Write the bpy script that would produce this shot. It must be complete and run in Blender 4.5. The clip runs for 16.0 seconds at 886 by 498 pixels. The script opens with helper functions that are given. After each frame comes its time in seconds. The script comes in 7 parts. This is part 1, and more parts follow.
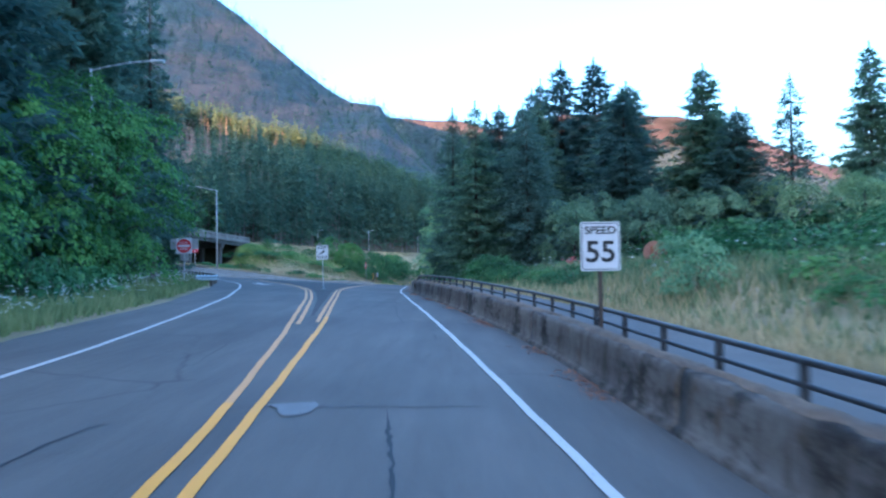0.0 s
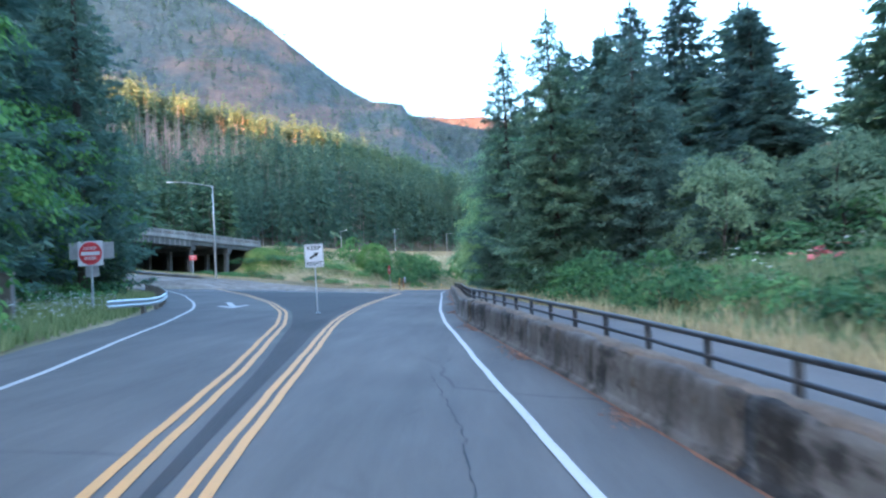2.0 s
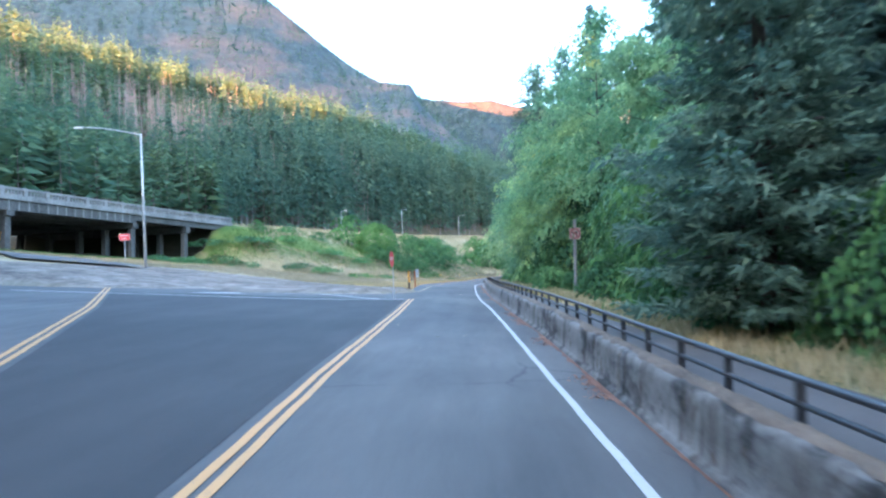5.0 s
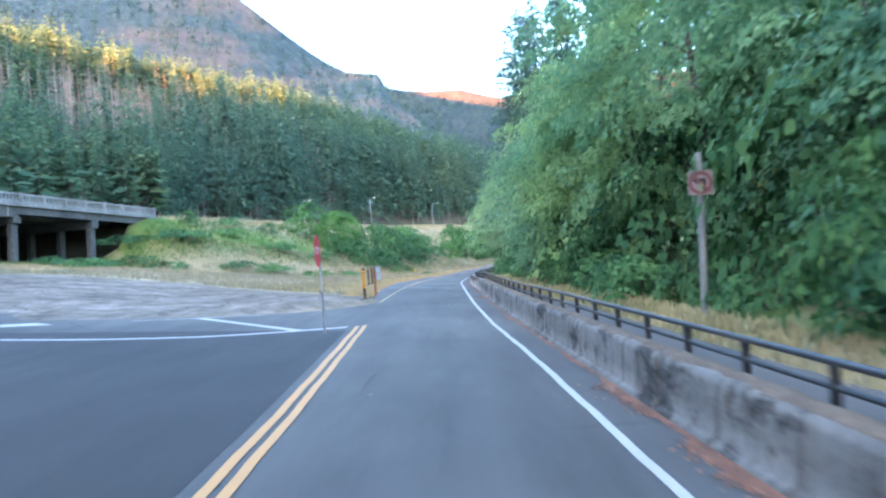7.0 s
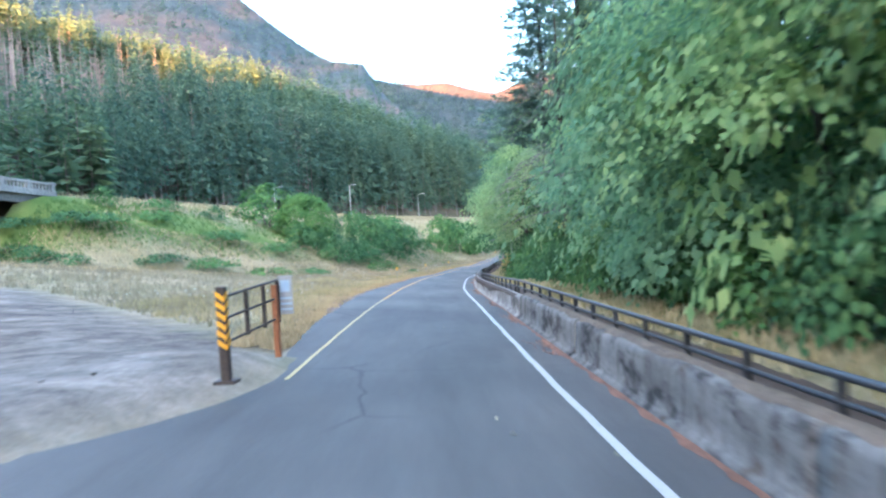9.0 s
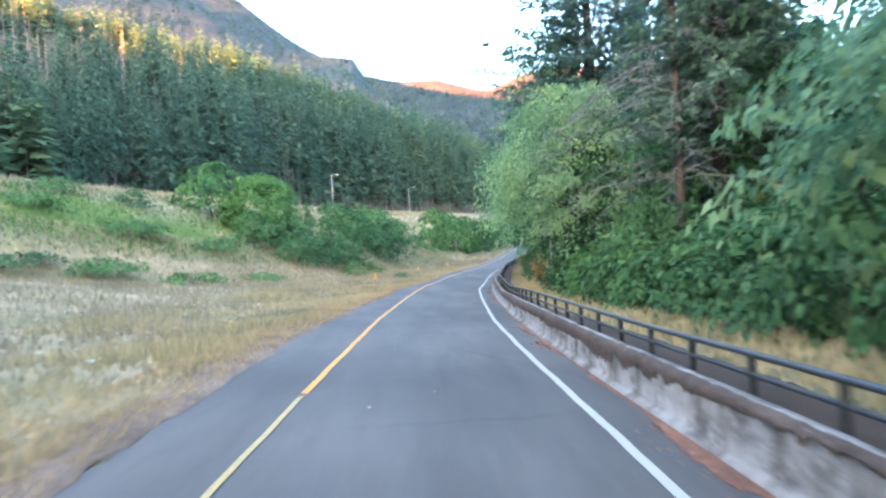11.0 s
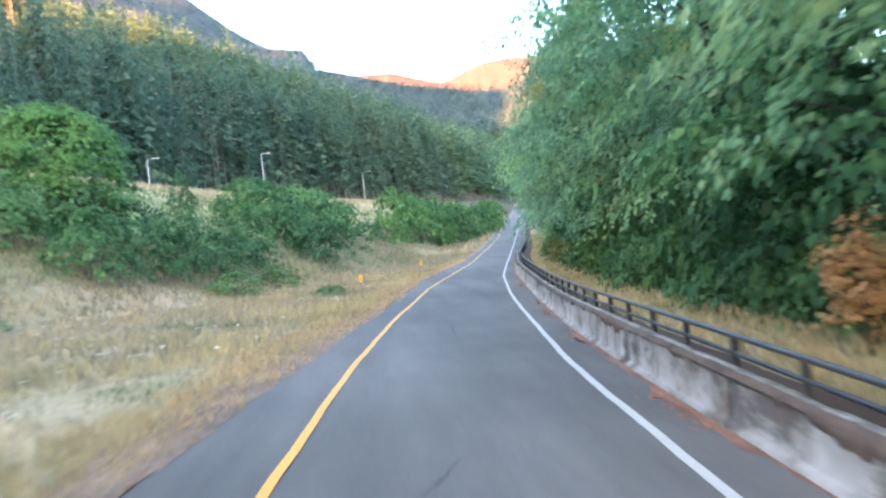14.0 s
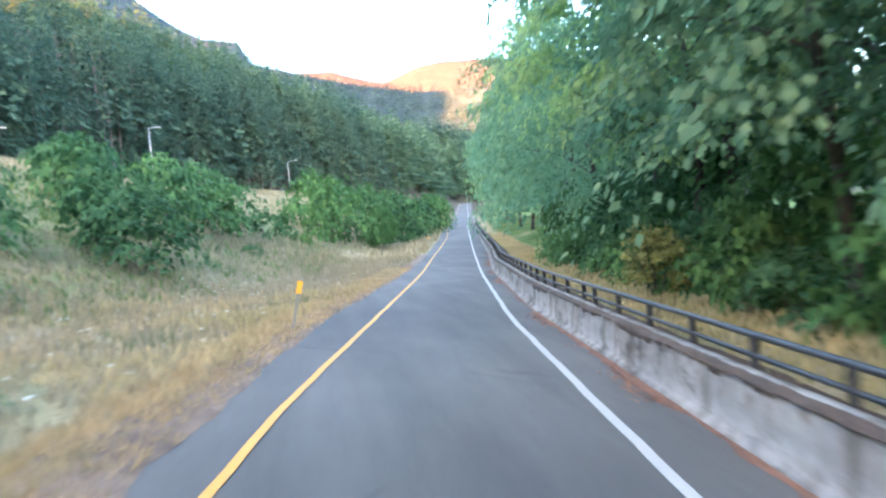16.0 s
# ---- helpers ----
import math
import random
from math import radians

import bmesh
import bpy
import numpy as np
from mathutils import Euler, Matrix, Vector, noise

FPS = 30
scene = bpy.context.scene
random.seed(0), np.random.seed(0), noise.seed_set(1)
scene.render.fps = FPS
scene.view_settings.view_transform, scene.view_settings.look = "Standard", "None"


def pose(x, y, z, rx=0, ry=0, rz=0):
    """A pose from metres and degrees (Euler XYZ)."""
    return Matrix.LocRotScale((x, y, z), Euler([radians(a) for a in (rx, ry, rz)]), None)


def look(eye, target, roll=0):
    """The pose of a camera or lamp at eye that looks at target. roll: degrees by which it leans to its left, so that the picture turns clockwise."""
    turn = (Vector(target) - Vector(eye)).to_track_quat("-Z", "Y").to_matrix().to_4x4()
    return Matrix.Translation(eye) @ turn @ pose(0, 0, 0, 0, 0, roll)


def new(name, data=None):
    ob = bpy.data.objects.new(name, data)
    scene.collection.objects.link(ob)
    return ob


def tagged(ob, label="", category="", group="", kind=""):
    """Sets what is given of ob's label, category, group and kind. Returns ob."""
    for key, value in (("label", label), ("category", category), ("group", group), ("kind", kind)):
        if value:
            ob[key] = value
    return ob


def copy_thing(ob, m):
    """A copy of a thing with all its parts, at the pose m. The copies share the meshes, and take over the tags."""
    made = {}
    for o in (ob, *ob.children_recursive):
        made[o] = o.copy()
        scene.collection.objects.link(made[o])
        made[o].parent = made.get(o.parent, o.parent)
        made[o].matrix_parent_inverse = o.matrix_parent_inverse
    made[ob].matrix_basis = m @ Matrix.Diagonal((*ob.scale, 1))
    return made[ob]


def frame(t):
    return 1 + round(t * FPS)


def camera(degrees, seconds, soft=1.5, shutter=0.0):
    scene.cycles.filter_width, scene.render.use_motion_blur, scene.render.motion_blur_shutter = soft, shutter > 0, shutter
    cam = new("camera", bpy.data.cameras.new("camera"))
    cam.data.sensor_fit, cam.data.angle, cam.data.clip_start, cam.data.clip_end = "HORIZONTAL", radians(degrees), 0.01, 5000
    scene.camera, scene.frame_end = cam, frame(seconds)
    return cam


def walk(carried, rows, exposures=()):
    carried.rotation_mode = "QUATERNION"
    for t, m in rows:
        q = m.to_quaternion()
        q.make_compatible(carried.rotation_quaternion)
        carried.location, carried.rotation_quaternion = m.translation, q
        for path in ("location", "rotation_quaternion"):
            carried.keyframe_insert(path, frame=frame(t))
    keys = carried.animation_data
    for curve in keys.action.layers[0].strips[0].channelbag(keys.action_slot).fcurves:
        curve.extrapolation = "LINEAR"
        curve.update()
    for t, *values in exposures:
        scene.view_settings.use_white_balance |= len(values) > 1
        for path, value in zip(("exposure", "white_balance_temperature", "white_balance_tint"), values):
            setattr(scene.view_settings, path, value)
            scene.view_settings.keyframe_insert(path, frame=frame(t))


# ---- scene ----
cam = camera(64.4, 16.0, soft=2.3, shutter=0.45)
METRES, EYE, TILT, LEAN, TURN = 148.0, 1.83, 1.5, 0.8, 0.0
ROWS = [
    (0.0, 0.0, 0.0, 0.0, 0.0, 0.0, 0.0),
    (0.5, -0.002, 0.0272, -0.0001, 0.56, -0.1, 0.39),
    (1.0, -0.0041, 0.0544, -0.0002, 1.16, -0.04, 0.84),
    (1.5, -0.0067, 0.0827, -0.0003, 1.71, -0.05, 1.38),
    (2.0, -0.0094, 0.1103, -0.0005, 2.22, -0.13, 2.14),
    (2.5, -0.0126, 0.1394, -0.0008, 2.71, -0.4, 2.41),
    (3.0, -0.0162, 0.1685, -0.001, 3.19, -0.53, 2.0),
    (3.5, -0.0196, 0.1963, -0.0014, 3.44, -0.62, 1.41),
    (4.0, -0.0232, 0.2265, -0.0022, 3.38, -0.97, 0.99),
    (6.5, -0.0326, 0.3666, -0.0078, 1.07, -1.78, 3.28),
    (7.0, -0.0342, 0.3959, -0.0089, 0.58, -2.14, 3.47),
    (7.5, -0.0355, 0.4261, -0.0102, 0.07, -2.23, 3.21),
    (8.0, -0.0367, 0.4565, -0.0115, -0.38, -2.42, 3.21),
    (8.5, -0.038, 0.4869, -0.0131, -0.65, -2.61, 3.07),
    (9.0, -0.0395, 0.5177, -0.0145, -0.65, -2.67, 2.82),
    (11.5, -0.043, 0.6753, -0.0223, -1.76, -2.97, 2.91),
    (12.0, -0.0432, 0.7087, -0.0243, -2.2, -3.32, 3.53),
    (12.5, -0.043, 0.742, -0.0265, -2.67, -3.59, 3.99),
    (13.0, -0.0426, 0.7768, -0.0287, -3.21, -3.71, 4.46),
    (13.5, -0.0419, 0.8118, -0.0311, -3.86, -3.63, 5.07),
    (14.0, -0.0406, 0.8472, -0.0332, -4.65, -3.53, 5.0),
    (14.5, -0.0384, 0.8834, -0.0356, -5.8, -3.46, 4.74),
    (15.0, -0.0352, 0.9208, -0.0377, -7.01, -3.63, 5.15),
    (15.5, -0.031, 0.9585, -0.0402, -8.29, -3.56, 4.71),
    (16.0, -0.0263, 0.9964, -0.0427, -9.58, -3.72, 4.03),
]
walk(cam, [(t, pose(0, 0, EYE, TILT, LEAN, TURN) @ pose(METRES * x, METRES * y, METRES * z, 90 + pitch, roll, yaw)) for t, x, y, z, yaw, pitch, roll in ROWS],
     exposures=[(0.0, 3.65, 4450, 9), (1.5, 4.1, 4950, 10), (3.5, 4.54, 5220, 10), (7.0, 4.74, 5330, 11), (9.0, 4.76, 5500, 12), (11.5, 4.72, 5750, 12), (14.0, 4.72, 5850, 12), (16.0, 4.82, 5750, 12)])

# ---- world and sun ----
SUN_EL, SUN_AZ = 6.0, (-0.35, -0.937)
world = bpy.data.worlds.new("world")
scene.world = world
world.use_nodes = True
wn = world.node_tree
sky = wn.nodes.new("ShaderNodeTexSky")
sky.sky_type, sky.sun_disc = "NISHITA", False
sky.sun_elevation = radians(SUN_EL)
sky.sun_rotation = math.atan2(SUN_AZ[0], SUN_AZ[1])
sky.air_density, sky.dust_density, sky.ozone_density = 1.0, 7.5, 1.5
bg = wn.nodes["Background"]
bg.inputs["Strength"].default_value = 0.15
wn.links.new(sky.outputs[0], bg.inputs[0])
sun_data = bpy.data.lights.new("sun", "SUN")
sun_data.energy, sun_data.angle, sun_data.color = 4.9, radians(0.5), (1.0, 0.38, 0.12)
sun = new("sun", sun_data)
d = Vector((SUN_AZ[0], SUN_AZ[1], math.tan(radians(SUN_EL)) * math.hypot(*SUN_AZ)))
sun.matrix_world = look(d * 100, (0, 0, 0))

rng = np.random.default_rng(7)


# ---- materials ----
def material(name, rough=0.8, spec=0.3, metal=0.0):
    m = bpy.data.materials.new(name)
    m.use_nodes = True
    b = m.node_tree.nodes["Principled BSDF"]
    b.inputs["Roughness"].default_value = rough
    b.inputs["Specular IOR Level"].default_value = spec
    b.inputs["Metallic"].default_value = metal
    return m, m.node_tree, b


def node(nt, kind, **inputs):
    n = nt.nodes.new(kind)
    for k, v in inputs.items():
        n.inputs[k].default_value = v
    return n


def noise_tex(nt, scale, detail=4.0, rough=0.6, stretch=None):
    co = nt.nodes.new("ShaderNodeNewGeometry")
    out = co.outputs["Position"]
    if stretch:
        mp = nt.nodes.new("ShaderNodeMapping")
        mp.inputs["Scale"].default_value = stretch
        nt.links.new(out, mp.inputs[0])
        out = mp.outputs[0]
    n = node(nt, "ShaderNodeTexNoise", Scale=scale, Detail=detail, Roughness=rough)
    nt.links.new(out, n.inputs["Vector"])
    return n.outputs["Fac"]


def ramp(nt, fac, stops):
    r = nt.nodes.new("ShaderNodeValToRGB")
    e = r.color_ramp.elements
    while len(e) < len(stops):
        e.new(0.5)
    for el, (p, c) in zip(e, stops):
        el.position, el.color = p, (*c, 1) if len(c) == 3 else c
    nt.links.new(fac, r.inputs[0])
    return r.outputs[0]


def mix(nt, fac, a, b, kind="MIX"):
    m = nt.nodes.new("ShaderNodeMix")
    m.data_type, m.blend_type = "RGBA", kind
    for s, v in ((m.inputs[0], fac), (m.inputs[6], a), (m.inputs[7], b)):
        if isinstance(v, (int, float)):
            s.default_value = v
        elif isinstance(v, tuple):
            s.default_value = (*v, 1)
        else:
            nt.links.new(v, s)
    return m.outputs[2]


def bump(nt, b, fac, strength, distance):
    n = node(nt, "ShaderNodeBump", Strength=strength, Distance=distance)
    nt.links.new(fac, n.inputs["Height"])
    nt.links.new(n.outputs[0], b.inputs["Normal"])


def two_scale(name, dark, light, small, large, rough=0.85, spec=0.25, metal=0.0, bumpy=0.0, dist=0.01, amount=0.5, stretch=None):
    """A plain weathered surface: grain at one scale, stains at another."""
    m, nt, b = material(name, rough, spec, metal)
    c1 = ramp(nt, noise_tex(nt, small, 3.0), [(0.3, dark), (0.7, light)])
    c2 = ramp(nt, noise_tex(nt, large, 4.0, stretch=stretch), [(0.3, dark), (0.7, light)])
    nt.links.new(mix(nt, amount, c1, c2), b.inputs["Base Color"])
    if bumpy:
        bump(nt, b, noise_tex(nt, small, 4.0), bumpy, dist)
    return m


def leafy(name, dark, mid, light, patch=0.5, through_light=0.35, dead=None):
    """Leaves: colour varies leaf by leaf and patch by patch; some light comes through."""
    m, nt, b = material(name, 0.7, 0.12)
    g = nt.nodes.new("ShaderNodeNewGeometry")
    c1 = ramp(nt, g.outputs["Random Per Island"], [(0.0, dark), (0.5, mid), (1.0, light)])
    c2 = ramp(nt, noise_tex(nt, patch, 3.0), [(0.3, dark), (0.55, mid), (0.75, light)])
    c = mix(nt, 0.5, c1, c2)
    if dead:
        c = mix(nt, ramp(nt, noise_tex(nt, patch * 0.6, 2.0), [(0.66, (0, 0, 0)), (0.74, (1, 1, 1))]), c, dead)
    each = nt.nodes.new("ShaderNodeObjectInfo")
    c = mix(nt, 1.0, c, ramp(nt, each.outputs["Random"], [(0.0, (0.72, 0.76, 0.86)), (0.5, (1.0, 1.0, 1.0)), (1.0, (1.25, 1.2, 0.95))]), "MULTIPLY")
    nt.links.new(c, b.inputs["Base Color"])
    tr = nt.nodes.new("ShaderNodeBsdfTranslucent")
    nt.links.new(c, tr.inputs[0])
    ms = node(nt, "ShaderNodeMixShader", Fac=through_light)
    nt.links.new(b.outputs[0], ms.inputs[1])
    nt.links.new(tr.outputs[0], ms.inputs[2])
    nt.links.new(ms.outputs[0], nt.nodes["Material Output"].inputs[0])
    return m


def asphalt(name, dark, light, crack=True):
    m, nt, b = material(name, 0.8, 0.35)
    grain = ramp(nt, noise_tex(nt, 60.0, 2.0), [(0.3, dark), (0.7, light)])
    wear = ramp(nt, noise_tex(nt, 1.1, 6.0, 0.68, (1.0, 0.14, 1.0)), [(0.32, tuple(v * 0.86 for v in dark)), (0.68, tuple(v * 1.12 for v in light))])
    c = mix(nt, 0.6, grain, wear)
    big = ramp(nt, noise_tex(nt, 0.12, 3.0), [(0.35, (0.74, 0.74, 0.75)), (0.65, (1.16, 1.15, 1.13))])
    c = mix(nt, 1.0, c, big, "MULTIPLY")
    if crack:
        v = node(nt, "ShaderNodeTexVoronoi", Scale=0.16)
        v.feature = "DISTANCE_TO_EDGE"
        g = nt.nodes.new("ShaderNodeNewGeometry")
        w = node(nt, "ShaderNodeTexNoise", Scale=1.3, Detail=4.0)
        nt.links.new(g.outputs["Position"], w.inputs["Vector"])
        add = mix(nt, 0.35, g.outputs["Position"], w.outputs["Color"], "ADD")
        nt.links.new(add, v.inputs["Vector"])
        line = ramp(nt, v.outputs["Distance"], [(0.0, (1, 1, 1)), (0.006, (0, 0, 0))])
        gate = ramp(nt, noise_tex(nt, 0.25, 2.0), [(0.5, (0, 0, 0)), (0.6, (0.6, 0.6, 0.6))])
        c = mix(nt, mix(nt, 1.0, line, gate, "MULTIPLY"), c, (0.012, 0.012, 0.013))
    nt.links.new(c, b.inputs["Base Color"])
    bump(nt, b, noise_tex(nt, 90.0, 2.0), 0.35, 0.01)
    return m


def paint(name, colour, worn, amount=0.6):
    m, nt, b = material(name, 0.6, 0.4)
    f = ramp(nt, noise_tex(nt, 14.0, 5.0, 0.7), [(amount, (0, 0, 0)), (amount + 0.1, (1, 1, 1))])
    base = mix(nt, noise_tex(nt, 1.2, 3.0), colour, tuple(v * 0.8 for v in colour))
    nt.links.new(mix(nt, f, base, worn), b.inputs["Base Color"])
    return m


def concrete(name, dark, light, stain, moss):
    """Old board-marked concrete with black streaks and a dirty, mossy head."""
    m, nt, b = material(name, 0.9, 0.2)
    c1 = ramp(nt, noise_tex(nt, 9.0, 5.0, 0.7), [(0.3, dark), (0.7, light)])
    c2 = ramp(nt, noise_tex(nt, 0.8, 4.0), [(0.35, dark), (0.65, light)])
    c = mix(nt, 0.5, c1, c2)
    s = ramp(nt, noise_tex(nt, 1.1, 6.0, 0.72, (1.0, 0.7, 1.3)), [(0.5, (0, 0, 0)), (0.6, (0.85, 0.85, 0.85))])
    c = mix(nt, s, c, stain)
    run = ramp(nt, noise_tex(nt, 2.6, 4.0, 0.65, (1.0, 1.0, 0.1)), [(0.5, (1.0, 1.0, 1.0)), (0.66, (0.5, 0.47, 0.43))])
    c = mix(nt, 1.0, c, run, "MULTIPLY")
    f = ramp(nt, noise_tex(nt, 3.0, 4.0), [(0.6, (0, 0, 0)), (0.68, (0.7, 0.7, 0.7))])
    c = mix(nt, f, c, moss)
    nt.links.new(c, b.inputs["Base Color"])
    bump(nt, b, noise_tex(nt, 12.0, 5.0, 0.7), 0.6, 0.03)
    return m


M_ROAD = asphalt("asphalt_road", (0.072, 0.066, 0.06), (0.12, 0.11, 0.1))
M_PATCH = asphalt("asphalt_fresh", (0.03, 0.027, 0.0255), (0.05, 0.0455, 0.042), False)
M_PATH = two_scale("path_asphalt", (0.082, 0.074, 0.069), (0.14, 0.127, 0.117), 40.0, 0.7, bumpy=0.3)
M_PATH_EARTH = two_scale("path_earthy", (0.036, 0.024, 0.017), (0.1, 0.068, 0.05), 30.0, 0.9, bumpy=0.4)
M_REPAIR = two_scale("road_repair", (0.12, 0.12, 0.12), (0.2, 0.2, 0.2), 30.0, 3.0)
M_WHITE = paint("road_paint_white", (0.47, 0.44, 0.405), (0.16, 0.15, 0.14), 0.6)
M_YELLOW = paint("road_paint_yellow", (0.68, 0.31, 0.025), (0.24, 0.13, 0.05), 0.68)
M_YELLOW_PALE = paint("road_paint_yellow_worn", (0.55, 0.28, 0.085), (0.2, 0.14, 0.08), 0.6)
M_CONC_DARK = concrete("wall_concrete_dark", (0.07, 0.062, 0.055), (0.185, 0.168, 0.15), (0.022, 0.02, 0.018), (0.085, 0.064, 0.043))
M_STAKE = two_scale("faded_stake", (0.16, 0.17, 0.15), (0.28, 0.29, 0.26), 12.0, 2.0)
M_LINE_FADED = paint("road_paint_faded", (0.5, 0.35, 0.12), (0.24, 0.19, 0.12), 0.54)
M_CONC = concrete("wall_concrete", (0.1, 0.092, 0.083), (0.25, 0.232, 0.21), (0.024, 0.022, 0.02), (0.075, 0.055, 0.035))
M_CONC_PALE = concrete("wall_concrete_pale", (0.18, 0.165, 0.15), (0.4, 0.375, 0.345), (0.085, 0.072, 0.062), (0.15, 0.12, 0.095))
M_YELLOWING = leafy("yellowing_leaves", (0.16, 0.18, 0.05), (0.3, 0.29, 0.09), (0.42, 0.4, 0.16), 0.6, 0.4)
M_HEAD = two_scale("eroded_concrete", (0.03, 0.022, 0.017), (0.13, 0.092, 0.07), 14.0, 1.5, bumpy=0.8, dist=0.02)
M_EARTH = two_scale("brown_earth", (0.06, 0.045, 0.032), (0.2, 0.145, 0.1), 16.0, 1.5, bumpy=0.8, dist=0.02)
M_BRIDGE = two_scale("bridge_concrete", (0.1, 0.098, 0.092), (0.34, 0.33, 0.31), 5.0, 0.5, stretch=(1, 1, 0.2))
# darker copy of the bridge concrete: the shade below the deck as colour
M_BRIDGE_SHADE = two_scale("bridge_concrete_shade", (0.045, 0.044, 0.042), (0.15, 0.145, 0.135), 4.0, 0.5, stretch=(1, 1, 0.2))
M_RAIL = two_scale("rail_steel", (0.03, 0.032, 0.036), (0.075, 0.075, 0.08), 25.0, 2.0, 0.5, 0.5, 0.3)
M_GALV = two_scale("galvanised_steel", (0.34, 0.36, 0.38), (0.52, 0.54, 0.56), 20.0, 2.0, 0.45, 0.5, 0.6)
M_POLE = two_scale("pole_steel", (0.3, 0.31, 0.32), (0.46, 0.47, 0.48), 12.0, 1.0, 0.5, 0.5, 0.3)
M_WOOD = two_scale("weathered_wood", (0.09, 0.08, 0.07), (0.2, 0.18, 0.16), 15.0, 2.0, stretch=(1, 1, 0.1))
M_RUSTPOST = two_scale("rusty_post", (0.2, 0.075, 0.035), (0.36, 0.15, 0.07), 18.0, 2.0)
M_DARKSTEEL = two_scale("dark_painted_steel", (0.025, 0.02, 0.018), (0.1, 0.075, 0.06), 18.0, 3.0, 0.6)
M_SIGN = two_scale("sign_white", (0.48, 0.5, 0.53), (0.57, 0.59, 0.62), 8.0, 1.5, 0.45)
M_BLACK = two_scale("sign_black", (0.015, 0.015, 0.016), (0.03, 0.03, 0.03), 8.0, 1.5, 0.5)
M_RED = two_scale("sign_red", (0.36, 0.03, 0.04), (0.5, 0.05, 0.06), 8.0, 1.5, 0.5)
M_SIGN_DIRTY = two_scale("sign_dirty", (0.14, 0.12, 0.12), (0.24, 0.205, 0.2), 8.0, 1.5, 0.6)
M_RED_FADED = two_scale("sign_red_faded", (0.09, 0.04, 0.042), (0.15, 0.062, 0.065), 8.0, 1.5, 0.6)
M_POST_DULL = two_scale("dull_post", (0.13, 0.14, 0.145), (0.23, 0.24, 0.245), 12.0, 1.0, 0.6, 0.4, 0.2)
M_SIGNBACK = two_scale("sign_back", (0.26, 0.27, 0.28), (0.38, 0.39, 0.4), 8.0, 1.0, 0.5, 0.5, 0.4)
M_AMBER = two_scale("sign_amber", (0.75, 0.33, 0.02), (0.85, 0.42, 0.04), 8.0, 1.5, 0.5)
M_BLUE = two_scale("sign_blue", (0.24, 0.36, 0.5), (0.4, 0.5, 0.6), 8.0, 1.5, 0.5)
M_BROWNSIGN = two_scale("sign_plywood", (0.22, 0.11, 0.075), (0.33, 0.18, 0.13), 6.0, 1.5, 0.7)
M_LAMP = two_scale("lamp_head", (0.5, 0.5, 0.5), (0.65, 0.65, 0.65), 8.0, 1.0, 0.5)
M_BARK = two_scale("bark", (0.035, 0.03, 0.026), (0.11, 0.095, 0.08), 9.0, 1.2, bumpy=0.8, dist=0.03, stretch=(1, 1, 0.2))
M_BARE = two_scale("bare_branches", (0.12, 0.12, 0.115), (0.27, 0.265, 0.255), 8.0, 1.0)
M_TRUNK_FAR = two_scale("far_trunks", (0.11, 0.095, 0.092), (0.25, 0.215, 0.2), 1.5, 0.05)
# needles lightened towards blue, so distance haze sits in the leaf colour
M_SPUR_TREES_HAZED = leafy("far_ridge_needles_hazed", (0.07, 0.11, 0.115), (0.11, 0.16, 0.15), (0.155, 0.205, 0.175), 0.01, 0.4)
M_SNAG_FAR = two_scale("far_snags", (0.15, 0.125, 0.115), (0.31, 0.265, 0.24), 1.5, 0.05)
M_MAPLE = leafy("maple_leaves", (0.1, 0.2, 0.115), (0.215, 0.37, 0.2), (0.35, 0.51, 0.27), 0.5, 0.55, (0.4, 0.4, 0.12))
M_MAPLE_LIGHT = leafy("light_maple_leaves", (0.15, 0.27, 0.135), (0.3, 0.45, 0.215), (0.45, 0.57, 0.28), 0.5, 0.55, (0.42, 0.38, 0.12))
M_HAZEL = leafy("hazel_leaves", (0.035, 0.1, 0.045), (0.085, 0.19, 0.075), (0.18, 0.31, 0.12), 0.5, 0.36)
M_MAPLE_DARK = leafy("dark_maple_leaves", (0.05, 0.12, 0.045), (0.13, 0.26, 0.075), (0.28, 0.45, 0.13), 0.4, 0.42)
M_FIR = leafy("fir_needles", (0.068, 0.128, 0.104), (0.138, 0.218, 0.168), (0.22, 0.3, 0.22), 0.5, 0.46)
M_CEDAR = leafy("cedar_sprays", (0.09, 0.152, 0.125), (0.152, 0.232, 0.185), (0.225, 0.31, 0.235), 0.6, 0.45)
M_FOREST = leafy("forest_needles", (0.05, 0.098, 0.08), (0.095, 0.162, 0.122), (0.16, 0.225, 0.135), 0.11, 0.45)
M_YOUNG = leafy("young_leaves", (0.1, 0.17, 0.1), (0.19, 0.28, 0.16), (0.31, 0.39, 0.22), 0.5, 0.45)
M_SHRUB = leafy("shrub_leaves", (0.03, 0.085, 0.036), (0.074, 0.16, 0.062), (0.15, 0.26, 0.095), 0.5, 0.32)
M_BRIGHT = leafy("light_shrub_leaves", (0.048, 0.125, 0.04), (0.105, 0.22, 0.065), (0.2, 0.335, 0.11), 0.6, 0.4)
M_BRAMBLE = leafy("bramble_leaves", (0.036, 0.094, 0.042), (0.085, 0.182, 0.07), (0.165, 0.28, 0.105), 0.35, 0.28)
M_DEADLEAF = leafy("dead_leaves", (0.48, 0.28, 0.12), (0.66, 0.42, 0.2), (0.74, 0.54, 0.29), 0.6, 0.45)
M_GRASS = leafy("dry_grass", (0.19, 0.185, 0.095), (0.36, 0.305, 0.195), (0.5, 0.42, 0.29), 0.24, 0.3)
